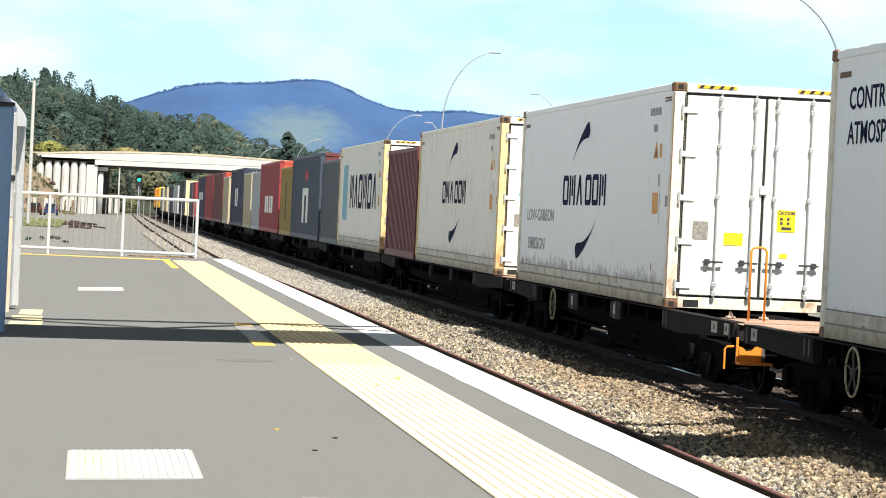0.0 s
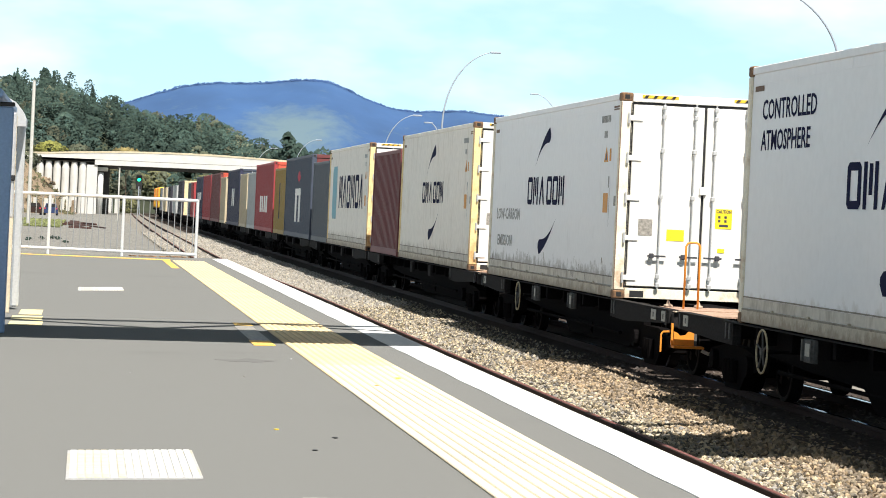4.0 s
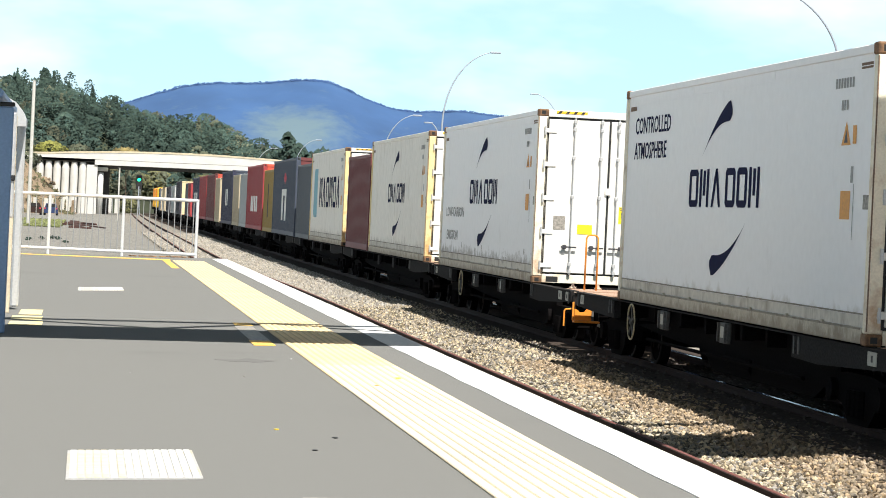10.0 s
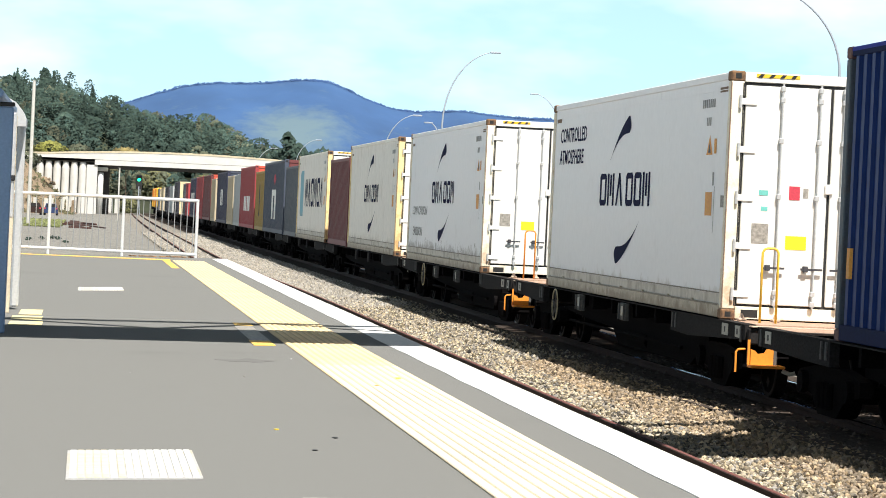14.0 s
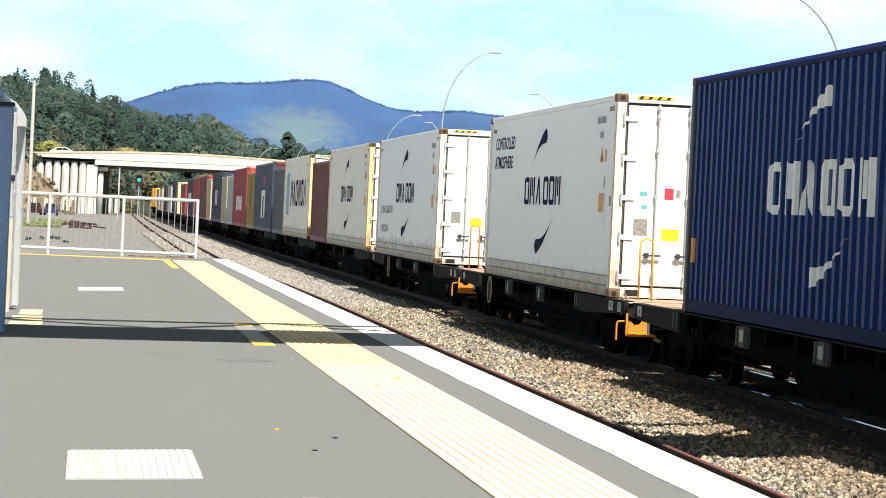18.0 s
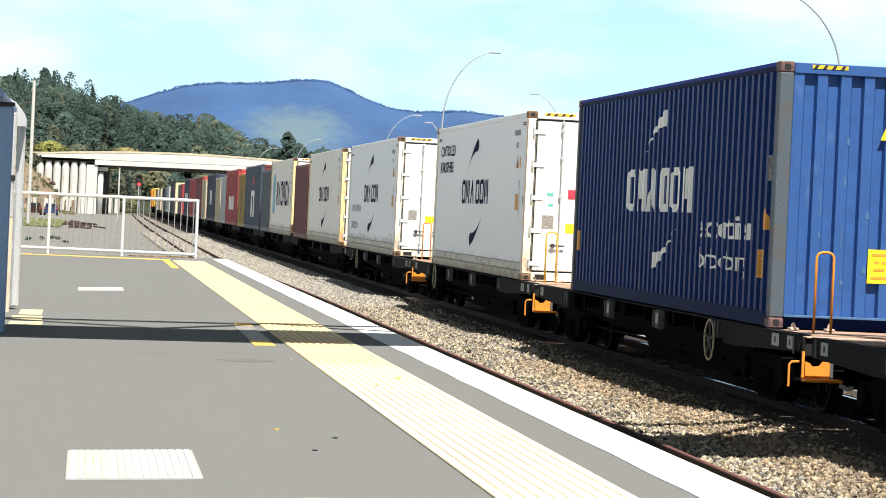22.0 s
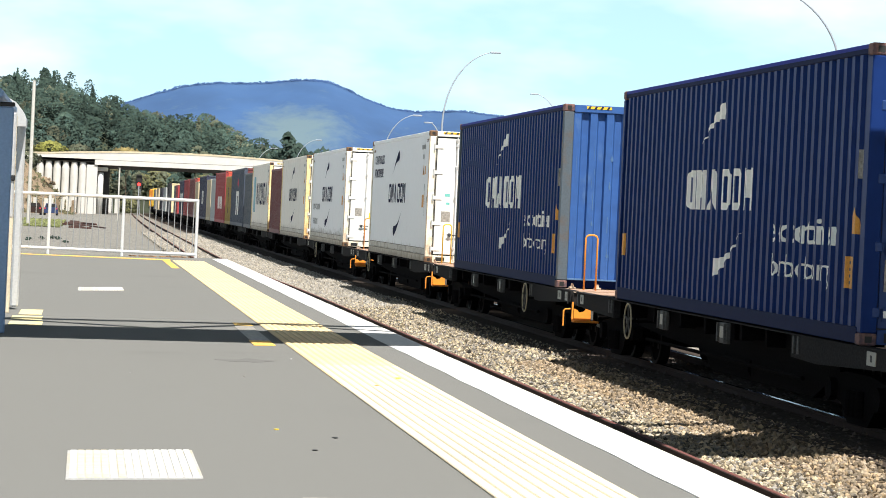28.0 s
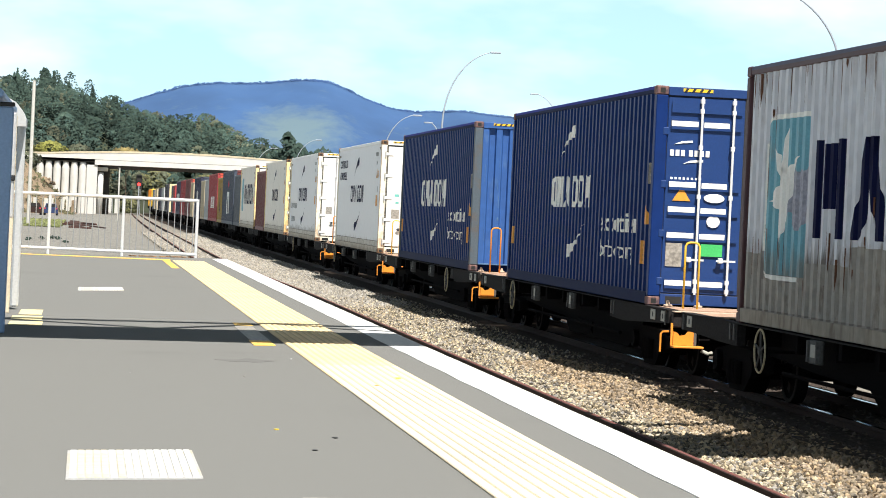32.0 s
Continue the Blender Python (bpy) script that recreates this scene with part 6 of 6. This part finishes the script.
    # container pedestals on the side sill
    for s in (-1, 1):
        for y in (6.86, 10.18):
            ped = part("pedestal", B(*sorted((s * 1.20, s * 1.26)), y - 0.20, y + 0.20, 0.70, 0.94, bevel=0.012), PED_FRAME if faces else WAGON, w)
            if faces:
                part("pedestal_face", B(*sorted((s * 1.26, s * 1.266)), y - 0.085, y + 0.10, 0.765, 0.895), PEDESTAL, ped)
                for dy in (-0.17, 0.17):
                    part("pedestal_rib", B(*sorted((s * 1.26, s * 1.285)), y + dy - 0.02, y + dy + 0.02, 0.715, 0.935), PED_FRAME, ped)
        for y, wide in ((0.34, 0.11), (0.95, 0.15), (Lw - 0.45, 0.13)) if faces else ():
            plate = part("sill_plate", B(*sorted((s * 1.22, s * 1.228)), y - wide, y + wide, 0.80, 0.935, bevel=0.003), PEDESTAL, w, "pale plate on the sill")
            # hole drawn as a black plate, dark like its inside
            part("plate_hole", B(*sorted((s * 1.228, s * 1.2295)), y - 0.03, y + 0.03, 0.835, 0.90), HAZ_K, plate)
    if wheel_at is not None:
        wheel_at -= 0.27
        bm = bmesh.new()
        n = 28
        tube(bm, [(-1.37, wheel_at + 0.232 * math.cos(2 * math.pi * k / n), 0.73 + 0.232 * math.sin(2 * math.pi * k / n)) for k in range(n + 1)], 0.0115, 6)
        hw = part("brake_handwheel", bm, HANDWHEEL, w, "cream spoked brake handwheel")
        bm = bmesh.new()
        for k in range(5):
            a = 2 * math.pi * k / 5 + 0.3
            tube(bm, [(-1.36, wheel_at, 0.73), (-1.37, wheel_at + 0.228 * math.cos(a), 0.73 + 0.228 * math.sin(a))], 0.012, 5)
        disc_x(bm, -1.385, -1.35, wheel_at, 0.73, 0.04, 10)
        part("spokes", bm, PED_FRAME, hw, "dark spokes")
        part("wheel_shaft", T([(-1.36, wheel_at, 0.73), (-0.86, wheel_at, 0.73)], 0.02, 6), BOGIE, hw)
    part("air_tank", T([(-0.75, Lw * 0.42, 0.42), (-0.75, Lw * 0.42 + 1.3, 0.42)], 0.17, 10), BOGIE, w)
    part("brake_cylinder", T([(0.6, Lw * 0.55, 0.45), (0.6, Lw * 0.55 + 0.7, 0.45)], 0.14, 10), BOGIE, w)
    part("truss_rod", T([(-1.0, 4.2, 0.48), (-1.0, Lw - 4.2, 0.48)], 0.025, 6), BOGIE, w)
    axles = []
    for yc in (2.1, Lw - 2.1):
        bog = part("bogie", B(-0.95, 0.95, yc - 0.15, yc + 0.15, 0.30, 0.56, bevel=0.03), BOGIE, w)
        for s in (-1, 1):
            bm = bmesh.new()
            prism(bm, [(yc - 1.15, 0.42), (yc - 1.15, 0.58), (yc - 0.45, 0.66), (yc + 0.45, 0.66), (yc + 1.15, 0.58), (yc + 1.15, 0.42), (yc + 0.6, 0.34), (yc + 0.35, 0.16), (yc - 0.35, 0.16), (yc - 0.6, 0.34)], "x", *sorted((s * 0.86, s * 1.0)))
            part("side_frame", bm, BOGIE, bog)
            for dy in (-0.85, 0.85):
                part("axle_box", disc_x(bmesh.new(), *sorted((s * 1.0, s * 1.07)), yc + dy, 0.46, 0.12, 12), BOGIE, bog)
            for dy in (-0.16, 0.0, 0.16):
                part("spring", T([(s * 1.02, yc + dy, 0.24), (s * 1.02, yc + dy, 0.5)], 0.06, 8), BOGIE, bog)
        for dy in (-0.85, 0.85):
            ax = part("wheelset", T([(-0.95, 0, 0), (0.95, 0, 0)], 0.07, 8), BOGIE, w)
            ax.location = (0, yc + dy, 0.46)
            for s in (-1, 1):
                bm = disc_x(bmesh.new(), *sorted((s * 0.47, s * 0.60)), 0, 0, 0.38, 28)
                wh = part("wheel", bm, BOGIE, ax)
                bm = disc_x(bmesh.new(), *sorted((s * 0.60, s * 0.612)), 0, 0, 0.375, 28, 0.33)
                for k in range(3):
                    a = 2.1 * k
                    box(bm, *sorted((s * 0.60, s * 0.607)), 0.2 * math.cos(a) - 0.05, 0.2 * math.cos(a) + 0.05, 0.2 * math.sin(a) - 0.05, 0.2 * math.sin(a) + 0.05)
                part("tread", bm, WHEEL_RIM, wh)
            axles.append(ax)
    return w, axles


# ---- the train, far things last; y is where each near end stands at the start ----
def paint(name, base, stain_col=(0.14, 0.08, 0.05)):
    return mat(name, base, 0.6, vary=0.1, grain=4, stain=0.6, stain_col=stain_col, stain_scale=1.3, streak=2.0)


RUST_BLUE = paint("rusty dark blue rail paint", (0.05, 0.05, 0.11))
RED_BROWN = paint("red brown container paint", (0.17, 0.045, 0.045))
MAROON = paint("dark maroon frame paint", (0.075, 0.030, 0.036))
RED_C = paint("red container paint", (0.36, 0.045, 0.05))
DARK_BLUE = paint("slate blue container paint", (0.06, 0.075, 0.11))
SLATE = paint("slate grey container paint", (0.10, 0.115, 0.135))
MUSTARD = paint("mustard container paint", (0.36, 0.24, 0.05))
PALE = paint("pale grey container paint", (0.45, 0.47, 0.47))
BEIGE = paint("beige container paint", (0.52, 0.44, 0.30))
# LIGHT_END and RED_END: door ends in the sun, its light put into the paint.
LIGHT_END = paint("cream container door paint", (0.72, 0.60, 0.36))
RED_END = paint("bright red door paint", (0.62, 0.10, 0.06))
PURPLE = paint("dark navy container paint", (0.030, 0.033, 0.075))
LBLUE = paint("light blue container paint", (0.20, 0.30, 0.42))

# Far container sides, with their shade put into a dark paint.
FAR_DARK = paint("dark weathered container paint", (0.028, 0.028, 0.042))

Y0 = 26.67
DECK_Z = 0.33
WAGON_Z = RAIL_Z - 0.08      # the wagons' heights count from here
riders = []     # (thing, y of its near end at the start, z)
turning = []    # (wheelsets of one wagon)


def ride(ob, y, z):
    riders.append((ob, y, z))
    return ob


WORD_C = (("CONTROLLED", 0.62, 2.28, 0.31, 1.12, LOGO_NAVY), ("ATMOSPHERE", 0.62, 1.94, 0.31, 1.08, LOGO_NAVY))
WORD_B = (("LOW-CARBON", 0.75, 1.04, 0.27, 1.45, FAINT), ("EMISSION", 0.95, 0.57, 0.27, 1.45, FAINT))

ride(dry(12.192, 2.896, GREY_DRY, RUST_BLUE, GREY_DRY, "weathered grey corrugated container with pale blue star panel", marks=star_marks, post_m=MAROON, rail_m=GRIME, upper_m=MAROON), Y0 - 63.39, DECK_Z)
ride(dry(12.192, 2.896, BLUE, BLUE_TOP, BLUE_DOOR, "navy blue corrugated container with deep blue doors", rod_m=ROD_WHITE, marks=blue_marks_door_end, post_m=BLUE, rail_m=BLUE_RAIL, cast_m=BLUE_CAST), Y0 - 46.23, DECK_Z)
ride(dry(12.192, 2.896, BLUE, BLUE_TOP, BLUE_END, "navy blue corrugated container with sunlit paler end wall", end="wall", marks=blue_marks_plain_end, post_m=BLUE_POST, rail_m=BLUE_RAIL, cast_m=BLUE_CAST), Y0 - 29.24, DECK_Z)
ride(reefer("white controlled atmosphere reefer container with navy logo", WORD_C, True, 0), Y0 - 12.192, DECK_Z)
grimy = reefer("white low carbon reefer container with grimy lower rail", WORD_B, True, 1, REEFER_GRIMY)
for k in range(20):
    u, w = random.uniform(0.2, 11.9), random.uniform(0.015, 0.06)
    z1 = random.choice((0.31, 0.36, random.uniform(0.34, 0.62)))
    fall = random.uniform(0.06, 0.20)
    bm = bmesh.new()
    decal(bm, u, u + w, lambda v: max(0.175, z1 - fall * (1 - abs(v - u - w / 2) / w)), lambda v: z1 - 0.3 * abs(v - u - w / 2), lambda v, d, z: (-1.1915 + d, 12.192 - v, z), False, 3)
    part("grime_streak", bm, GRIME, grimy)
ride(grimy, Y0 + 7.42, DECK_Z)
ride(reefer("aged white reefer container with navy logo and stained door edge", (), True, 2, REEFER_AGED), Y0 + 22.16, DECK_Z)
m_box = reefer("aged white reefer container with pale blue panel and dark lettering", (), False, 2, REEFER_AGED)
small_star_marks(m_box, 12.192, 2.896)
ride(m_box, Y0 + 41.99, DECK_Z)
# Pale or bright end colours stand for sunlit ends, dark sides for shaded ones.
FAR = (
    (34.72, 6.058, 2.591, RED_BROWN, RED_BROWN, RED_BROWN, "short red-brown corrugated container", None),
    (54.35, 6.058, 2.591, SLATE, SLATE, SLATE, "short slate grey corrugated container", None),
    (61.25, 12.192, 2.896, DARK_BLUE, DARK_BLUE, RED_BROWN, "slate blue corrugated container with red emblem", heart_marks),
    (73.55, 6.058, 2.591, MUSTARD, MUSTARD, MUSTARD, "short mustard yellow corrugated container", side_blocks(INK, 2.6, 3.3, 0.6, 2.0, 1)),
    (80.5, 12.192, 2.896, RED_C, RED_C, RED_END, "red corrugated container with white print", side_blocks(LOGO_WHITE, 3.4, 8.6, 0.8, 1.5, 4)),
    (92.9, 6.058, 2.591, PALE, PALE, LIGHT_END, "short pale grey corrugated container", None),
    (99.9, 6.058, 2.591, BEIGE, BEIGE, LIGHT_END, "short beige corrugated container", None),
    (106.6, 12.192, 2.896, PURPLE, PURPLE, DARK_BLUE, "dark navy corrugated container with white print", side_blocks(LOGO_WHITE, 4.5, 7.5, 1.0, 1.9, 2)),
    (121.2, 6.058, 2.591, BEIGE, BEIGE, LIGHT_END, "short beige corrugated container with sunlit cream doors", None),
    (128.2, 12.192, 2.896, RED_BROWN, RED_BROWN, RED_END, "plain red-brown corrugated steel container", None),
    (141.2, 12.192, 2.896, RED_C, RED_C, RED_END, "plain red corrugated steel container", None),
    (154.2, 12.192, 2.896, PURPLE, PURPLE, DARK_BLUE, "dark navy corrugated container with white print", side_blocks(LOGO_WHITE, 2.5, 9.5, 1.3, 1.8, 6)),
    (171.2, 6.058, 2.591, RED_C, RED_C, RED_END, "short red corrugated container", None),
    (178.2, 6.058, 2.591, SLATE, SLATE, SLATE, "short slate grey corrugated container", None),
    (199.5, 12.192, 2.896, FAR_DARK, FAR_DARK, LIGHT_END, "dark container with sunlit cream doors", None),
    (216.8, 12.192, 2.591, PALE, PALE, LBLUE, "pale grey container with light blue doors", None),
    (236.5, 12.192, 2.591, FAR_DARK, FAR_DARK, PALE, "dark container with sunlit pale doors", None),
    (257.6, 12.192, 2.591, BEIGE, RED_BROWN, PALE, "beige container with pale doors", None),
    (283.3, 6.058, 2.591, SLATE, SLATE, BEIGE, "short slate grey container with beige doors", None),
)
for y, L, H, sm, tm, em, lab, marks in FAR:
    ride(dry(L, H, sm, tm, em, lab, marks=marks, detail=False), Y0 + y, DECK_Z)

WAGON_LABEL = "dark grey flat container wagon with orange end step"
for y, length, wheel, hoop_m in ((-64.9, 16.5, 12.2, SAFETY_Y), (-47.62, 16.5, 12.1, SAFETY_Y), (-30.55, 16.5, 3.7, ORANGE), (-13.42, 16.5, 11.9, SAFETY_Y),
                                 (3.62, 16.6, 11.55, ORANGE), (21.0, 20.2, None, SAFETY_Y), (41.7, 18.8, None, SAFETY_Y)):
    wg, axles = wagon(length, WAGON_LABEL, wheel, hoop_m, y < 20, y < 20)
    ride(wg, Y0 + y, WAGON_Z)
    turning.append(axles)
far_wagon = None
for y, length in ((61.0, 18.9), (80.3, 18.9), (99.7, 20.2), (120.4, 20.2), (141.0, 12.6), (154.0, 16.4), (170.8, 14.2), (185.4, 13.2), (199.0, 16.6), (216.0, 19.8), (236.2, 20.4), (257.0, 12.9), (270.3, 12.2), (282.9, 8.3)):
    if far_wagon is None:
        far_wagon, _ = wagon(18.85, "dark grey flat container wagon far up the train", None, SAFETY_Y, False, False)
        ride(far_wagon, Y0 + y, WAGON_Z)
    else:
        o = copy_thing(far_wagon, Matrix())
        o.scale.y = length / 18.85
        ride(o, Y0 + y, WAGON_Z)

# ---- locomotive at the head ----
loco = thing("locomotive", label="orange diesel locomotive with yellow end at the head of the train", category="locomotive")
LO = paint("orange locomotive paint", (0.75, 0.24, 0.03))
LY = paint("yellow locomotive end paint", (0.85, 0.55, 0.05))
part("frame", B(-1.35, 1.35, 0.2, 15.8, 0.85, 1.15, bevel=0.04), BOGIE, loco)
part("hood", B(-1.0, 1.0, 2.6, 12.0, 1.155, 3.45, bevel=0.15), LO, loco)
cab = part("cab", B(-1.33, 1.33, 0.4, 2.55, 1.155, 3.6, bevel=0.15), LY, loco, "yellow driver's cab")
part("cab_window", B(-1.0, -0.15, 0.37, 0.40, 2.5, 3.15), HAZ_K, cab)
part("cab_window", B(0.15, 1.0, 0.37, 0.40, 2.5, 3.15), HAZ_K, cab)
part("front_cab", B(-1.33, 1.33, 12.1, 15.2, 1.155, 3.6, bevel=0.15), LO, loco)
part("exhaust", B(-0.3, 0.3, 6.5, 7.5, 3.452, 3.65), HAZ_K, loco)
part("fuel_tank", B(-1.2, 1.2, 6.2, 9.8, 0.3, 0.85, bevel=0.08), BOGIE, loco)
for s in (-1, 1):
    part("handrail", T([(s * 1.3, 2.7, 1.15), (s * 1.3, 2.7, 2.1), (s * 1.3, 11.9, 2.1), (s * 1.3, 11.9, 1.15)], 0.03, 6), SAFETY_Y, loco)
for yc in (3.0, 13.0):
    bog = part("bogie", B(-1.1, 1.1, yc - 1.9, yc + 1.9, 0.35, 0.8, bevel=0.05), BOGIE, loco)
    for dy in (-1.4, 0, 1.4):
        part("wheelset", disc_x(bmesh.new(), -0.62, 0.62, yc + dy, 0.46, 0.46, 24), BOGIE, bog)
ride(loco, Y0 + 291.8, RAIL_Z)
ride(copy_thing(loco, Matrix()), Y0 + 309.0, RAIL_Z)


# ---- a car that crosses the overbridge ----
CAR_WHITE = mat("white car paint", (0.80, 0.80, 0.79), 0.3, vary=0.03)
crossing_car = thing("car", label="white hatchback car driving over the road bridge", category="car")
bm = bmesh.new()
prism(bm, [(-2.05, 0.28), (-2.08, 0.62), (-1.95, 0.82), (-1.62, 0.90), (-1.15, 1.30), (-0.85, 1.38), (0.35, 1.38), (0.70, 1.28), (1.25, 0.88), (1.90, 0.76), (2.06, 0.60), (2.06, 0.28)], "y", -0.84, 0.84)
bmesh.ops.bevel(bm, geom=[e for e in bm.edges if abs(e.verts[0].co.y - e.verts[1].co.y) < 0.01], offset=0.06, segments=2, affect="EDGES")
car_body = part("body", bm, CAR_WHITE, crossing_car)
for x0, x1, x2, x3 in ((-1.12, -0.80, -0.22, -0.22), (-0.14, -0.14, 0.34, 0.98)):
    for s in (-1, 1):
        part("side_window", prism(bmesh.new(), [(x0, 0.92), (x1, 1.28), (x2, 1.29), (x3, 0.92)], "y", *sorted((s * 0.842, s * 0.848))), HAZ_K, car_body)
for x in (-1.30, 1.28):
    for s in (-1, 1):
        bm = bmesh.new()
        prism(bm, [(x + 0.30 * math.cos(a), 0.30 + 0.30 * math.sin(a)) for a in (2 * math.pi * k / 18 for k in range(18))], "y", *sorted((s * 0.66, s * 0.855)))
        wheel = part("wheel", bm, HAZ_K, crossing_car)
        bm = bmesh.new()
        prism(bm, [(x + 0.19 * math.cos(a), 0.30 + 0.19 * math.sin(a)) for a in (2 * math.pi * k / 14 for k in range(14))], "y", *sorted((s * 0.855, s * 0.862)))
        part("hubcap", bm, GALV, wheel)
for s in (-1, 1):
    part("headlight", B(1.94, 2.075, *sorted((s * 0.5, s * 0.78)), 0.58, 0.70, bevel=0.02), LOGO_WHITE, car_body)
    part("tail_light", B(-2.085, -1.98, *sorted((s * 0.55, s * 0.80)), 0.66, 0.80, bevel=0.02), STICK_RED, car_body)


def on_bridge(x):
    return pose(x, OB_Y + 6.2, deck_z(x) + 1.08, 0, -0.23, 0)


# ---- sleepers and ballast stones, last ----
sl = thing("sleepers", label="concrete sleepers under the tracks", category="sleepers", kind="structure")
first = part("sleeper", B(-1.05, 1.05, -0.11, 0.11, -0.19, 0.0, bevel=0.015), SLEEPER, sl)
first.location = (MAIN_X, 20.0, RAIL_Z - 0.145)
for i in range(1, 130):
    y = 20.0 + 0.7 * i
    again(first, sl, Matrix.Translation((MAIN_X + bend(y), y, RAIL_Z - 0.145)))
for i in range(90):
    y = 90.0 + 0.72 * i
    again(first, sl, Matrix.Translation((loop_x(y), y, LOOP_Z - 0.150)))

ICO_V, ICO_F = [], []
bm = bmesh.new()
bmesh.ops.create_icosphere(bm, subdivisions=1, radius=1.0)
bm.verts.ensure_lookup_table()
ICO_V = np.array([v.co[:] for v in bm.verts])
ICO_F = np.array([[v.index for v in f.verts] for f in bm.faces])
bm.free()


def stones(name, n, x0, x1, y0, y1, s0, s1, label, material=STONE, z=BED_Z + 0.01, fine=True):
    k = n
    c = np.stack([rng.uniform(x0, x1, k), rng.uniform(y0, y1, k), z + rng.uniform(-0.025, 0.02, k)], 1)
    rise = np.clip((c[:, 0] - MAIN_X + 2.5) / 1.2, 0, 1)
    c[:, 2] += 0.08 * rise * rise * (3 - 2 * rise)
    c[:, 0] += 1.05e-5 * c[:, 1] ** 2
    s = rng.uniform(s0, s1, k)
    sv, sf = (ICO_V, ICO_F) if fine else (OCT_V, OCT_F)
    v = sv[None] * (1 + rng.uniform(-0.38, 0.38, (k, len(sv), 1))) * rng.uniform(0.6, 1.2, (k, 1, 3))
    v = np.round(v * 2.2) / 2.2 * 0.5 + v * 0.5
    v = v * s[:, None, None] + c[:, None]
    f = (sf[None] + len(sv) * np.arange(k)[:, None, None]).reshape(-1, 3)
    return tagged(mesh_from(name, v.reshape(-1, 3).tolist(), f.tolist(), material), label, "ballast", kind="stuff")


stones("ballast_stones", 22000, 4.9, 6.35, 19, 40, 0.014, 0.031, "loose grey crushed ballast stones beside the platform")
stones("ballast_stones", 18000, 6.2, 7.45, 19, 40, 0.014, 0.031, "rust-tinted ballast stones beside the track", RUST_STONE)
# These stones are darker because the train's shade is put into them.
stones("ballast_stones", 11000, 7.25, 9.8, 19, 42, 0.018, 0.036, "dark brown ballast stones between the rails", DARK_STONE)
stones("ballast_stones", 26000, 4.9, 7.6, 40, 66, 0.017, 0.036, "loose crushed ballast stones beside the track", STONE, BED_Z + 0.01, False)
stones("ballast_stones", 42000, 3.3, 7.3, 60, 112, 0.024, 0.050, "loose crushed ballast stones beyond the platform", FAR_STONE, BED_Z + 0.012, False)
stones("ballast_stones", 22000, 3.4, 7.2, 112, 185, 0.035, 0.070, "loose crushed ballast stones far along the track", FAR_STONE, BED_Z + 0.012, False)


STONE_PIECE = mat("single ballast stone", (0.33, 0.275, 0.20), 0.9, vary=0.3, grain=25, rnd=0.6, spec=0.2)
bed = bpy.data.objects["ballast_bed"]
shapes = []
for k in range(7):
    v = ICO_V * (1 + rng.uniform(-0.34, 0.34, (len(ICO_V), 1))) * rng.uniform(0.65, 1.2, (1, 3))
    me = bpy.data.meshes.new("stone")
    me.from_pydata(v.tolist(), [], ICO_F.tolist())
    me.materials.append(STONE_PIECE)
    shapes.append(me)
for k in range(290):
    o = new("stone", shapes[k % 7])
    o.parent = bed
    x, y, r = random.uniform(5.2, 6.9), random.uniform(20.2, 25.5), random.uniform(0.020, 0.036)
    o.matrix_basis = Matrix.Translation((x, y, BED_Z + bed_lift(x - MAIN_X) + 0.022)) @ Matrix.Rotation(random.uniform(0, 6.28), 4, "Z") @ Matrix.Rotation(random.uniform(-0.6, 0.6), 4, "X") @ Matrix.Scale(r, 4)


# ---- movement ----
TRAIN_S = (0.000, 3.475, 7.964, 13.381, 19.866, 27.232, 35.604, 44.774, 54.744)


def travelled(t):
    """Metres run since the start: a smooth curve through the knots."""
    k, h = len(TRAIN_S), 4.0
    a, b = np.zeros((k, k)), np.zeros(k)
    a[0, 0] = a[-1, -1] = 1
    for i in range(1, k - 1):
        a[i, i - 1] = a[i, i + 1] = 1
        a[i, i] = 4
        b[i] = 6 * (TRAIN_S[i - 1] - 2 * TRAIN_S[i] + TRAIN_S[i + 1]) / h ** 2
    m = np.linalg.solve(a, b)
    i = min(int(t // h), k - 2)
    u, v = t - h * i, h * (i + 1) - t
    return float((m[i] * v ** 3 + m[i + 1] * u ** 3) / (6 * h) + (TRAIN_S[i] / h - m[i] * h / 6) * v + (TRAIN_S[i + 1] / h - m[i + 1] * h / 6) * u)


def on_track(y, z):
    return pose(MAIN_X + bend(y), y, z, 0, 0, -math.degrees(math.atan(2.1e-5 * max(y, 0))))


def motions():
    times = [float(t) for t in range(0, 33, 2)]
    run = [travelled(t) for t in times]
    for ob, y, z in riders:
        walk(ob, [(t, on_track(y + s, z)) for t, s in zip(times, run)])
    step = radians(80) * 0.38
    total = run[-1]
    fine = [32.0 * i / 640 for i in range(641)]
    far = [travelled(t) for t in fine]
    roll, nxt = [(0.0, 0.0)], step
    for t, s in zip(fine, far):
        if s >= nxt:
            roll.append((t, s))
            nxt = s + step
    roll.append((32.0, total))
    for axles in turning:
        for ax in axles:
            home = ax.location.copy()
            walk(ax, [(t, pose(*home, -math.degrees(s / 0.38))) for t, s in roll])
    walk(crossing_car, [(t, on_bridge(x)) for t, x in ((0.0, -37.0), (14.0, -37.0), (16.0, -25.8), (17.0, -14.8), (18.0, -3.8), (19.0, 7.2), (20.0, 18.2), (21.0, 29.2), (22.0, 40.2), (23.0, 51.2), (25.5, 66.0), (32.0, 66.0))])
    # the added plate covers the red lens, then drops away from it onto the green one
    walk(lens_mask, [(0.0, pose(0, 0, 4.56)), (19.2, pose(0, 0, 4.56)), (19.5, pose(0, 0, 5.22)), (32.0, pose(0, 0, 5.22))])


motions()
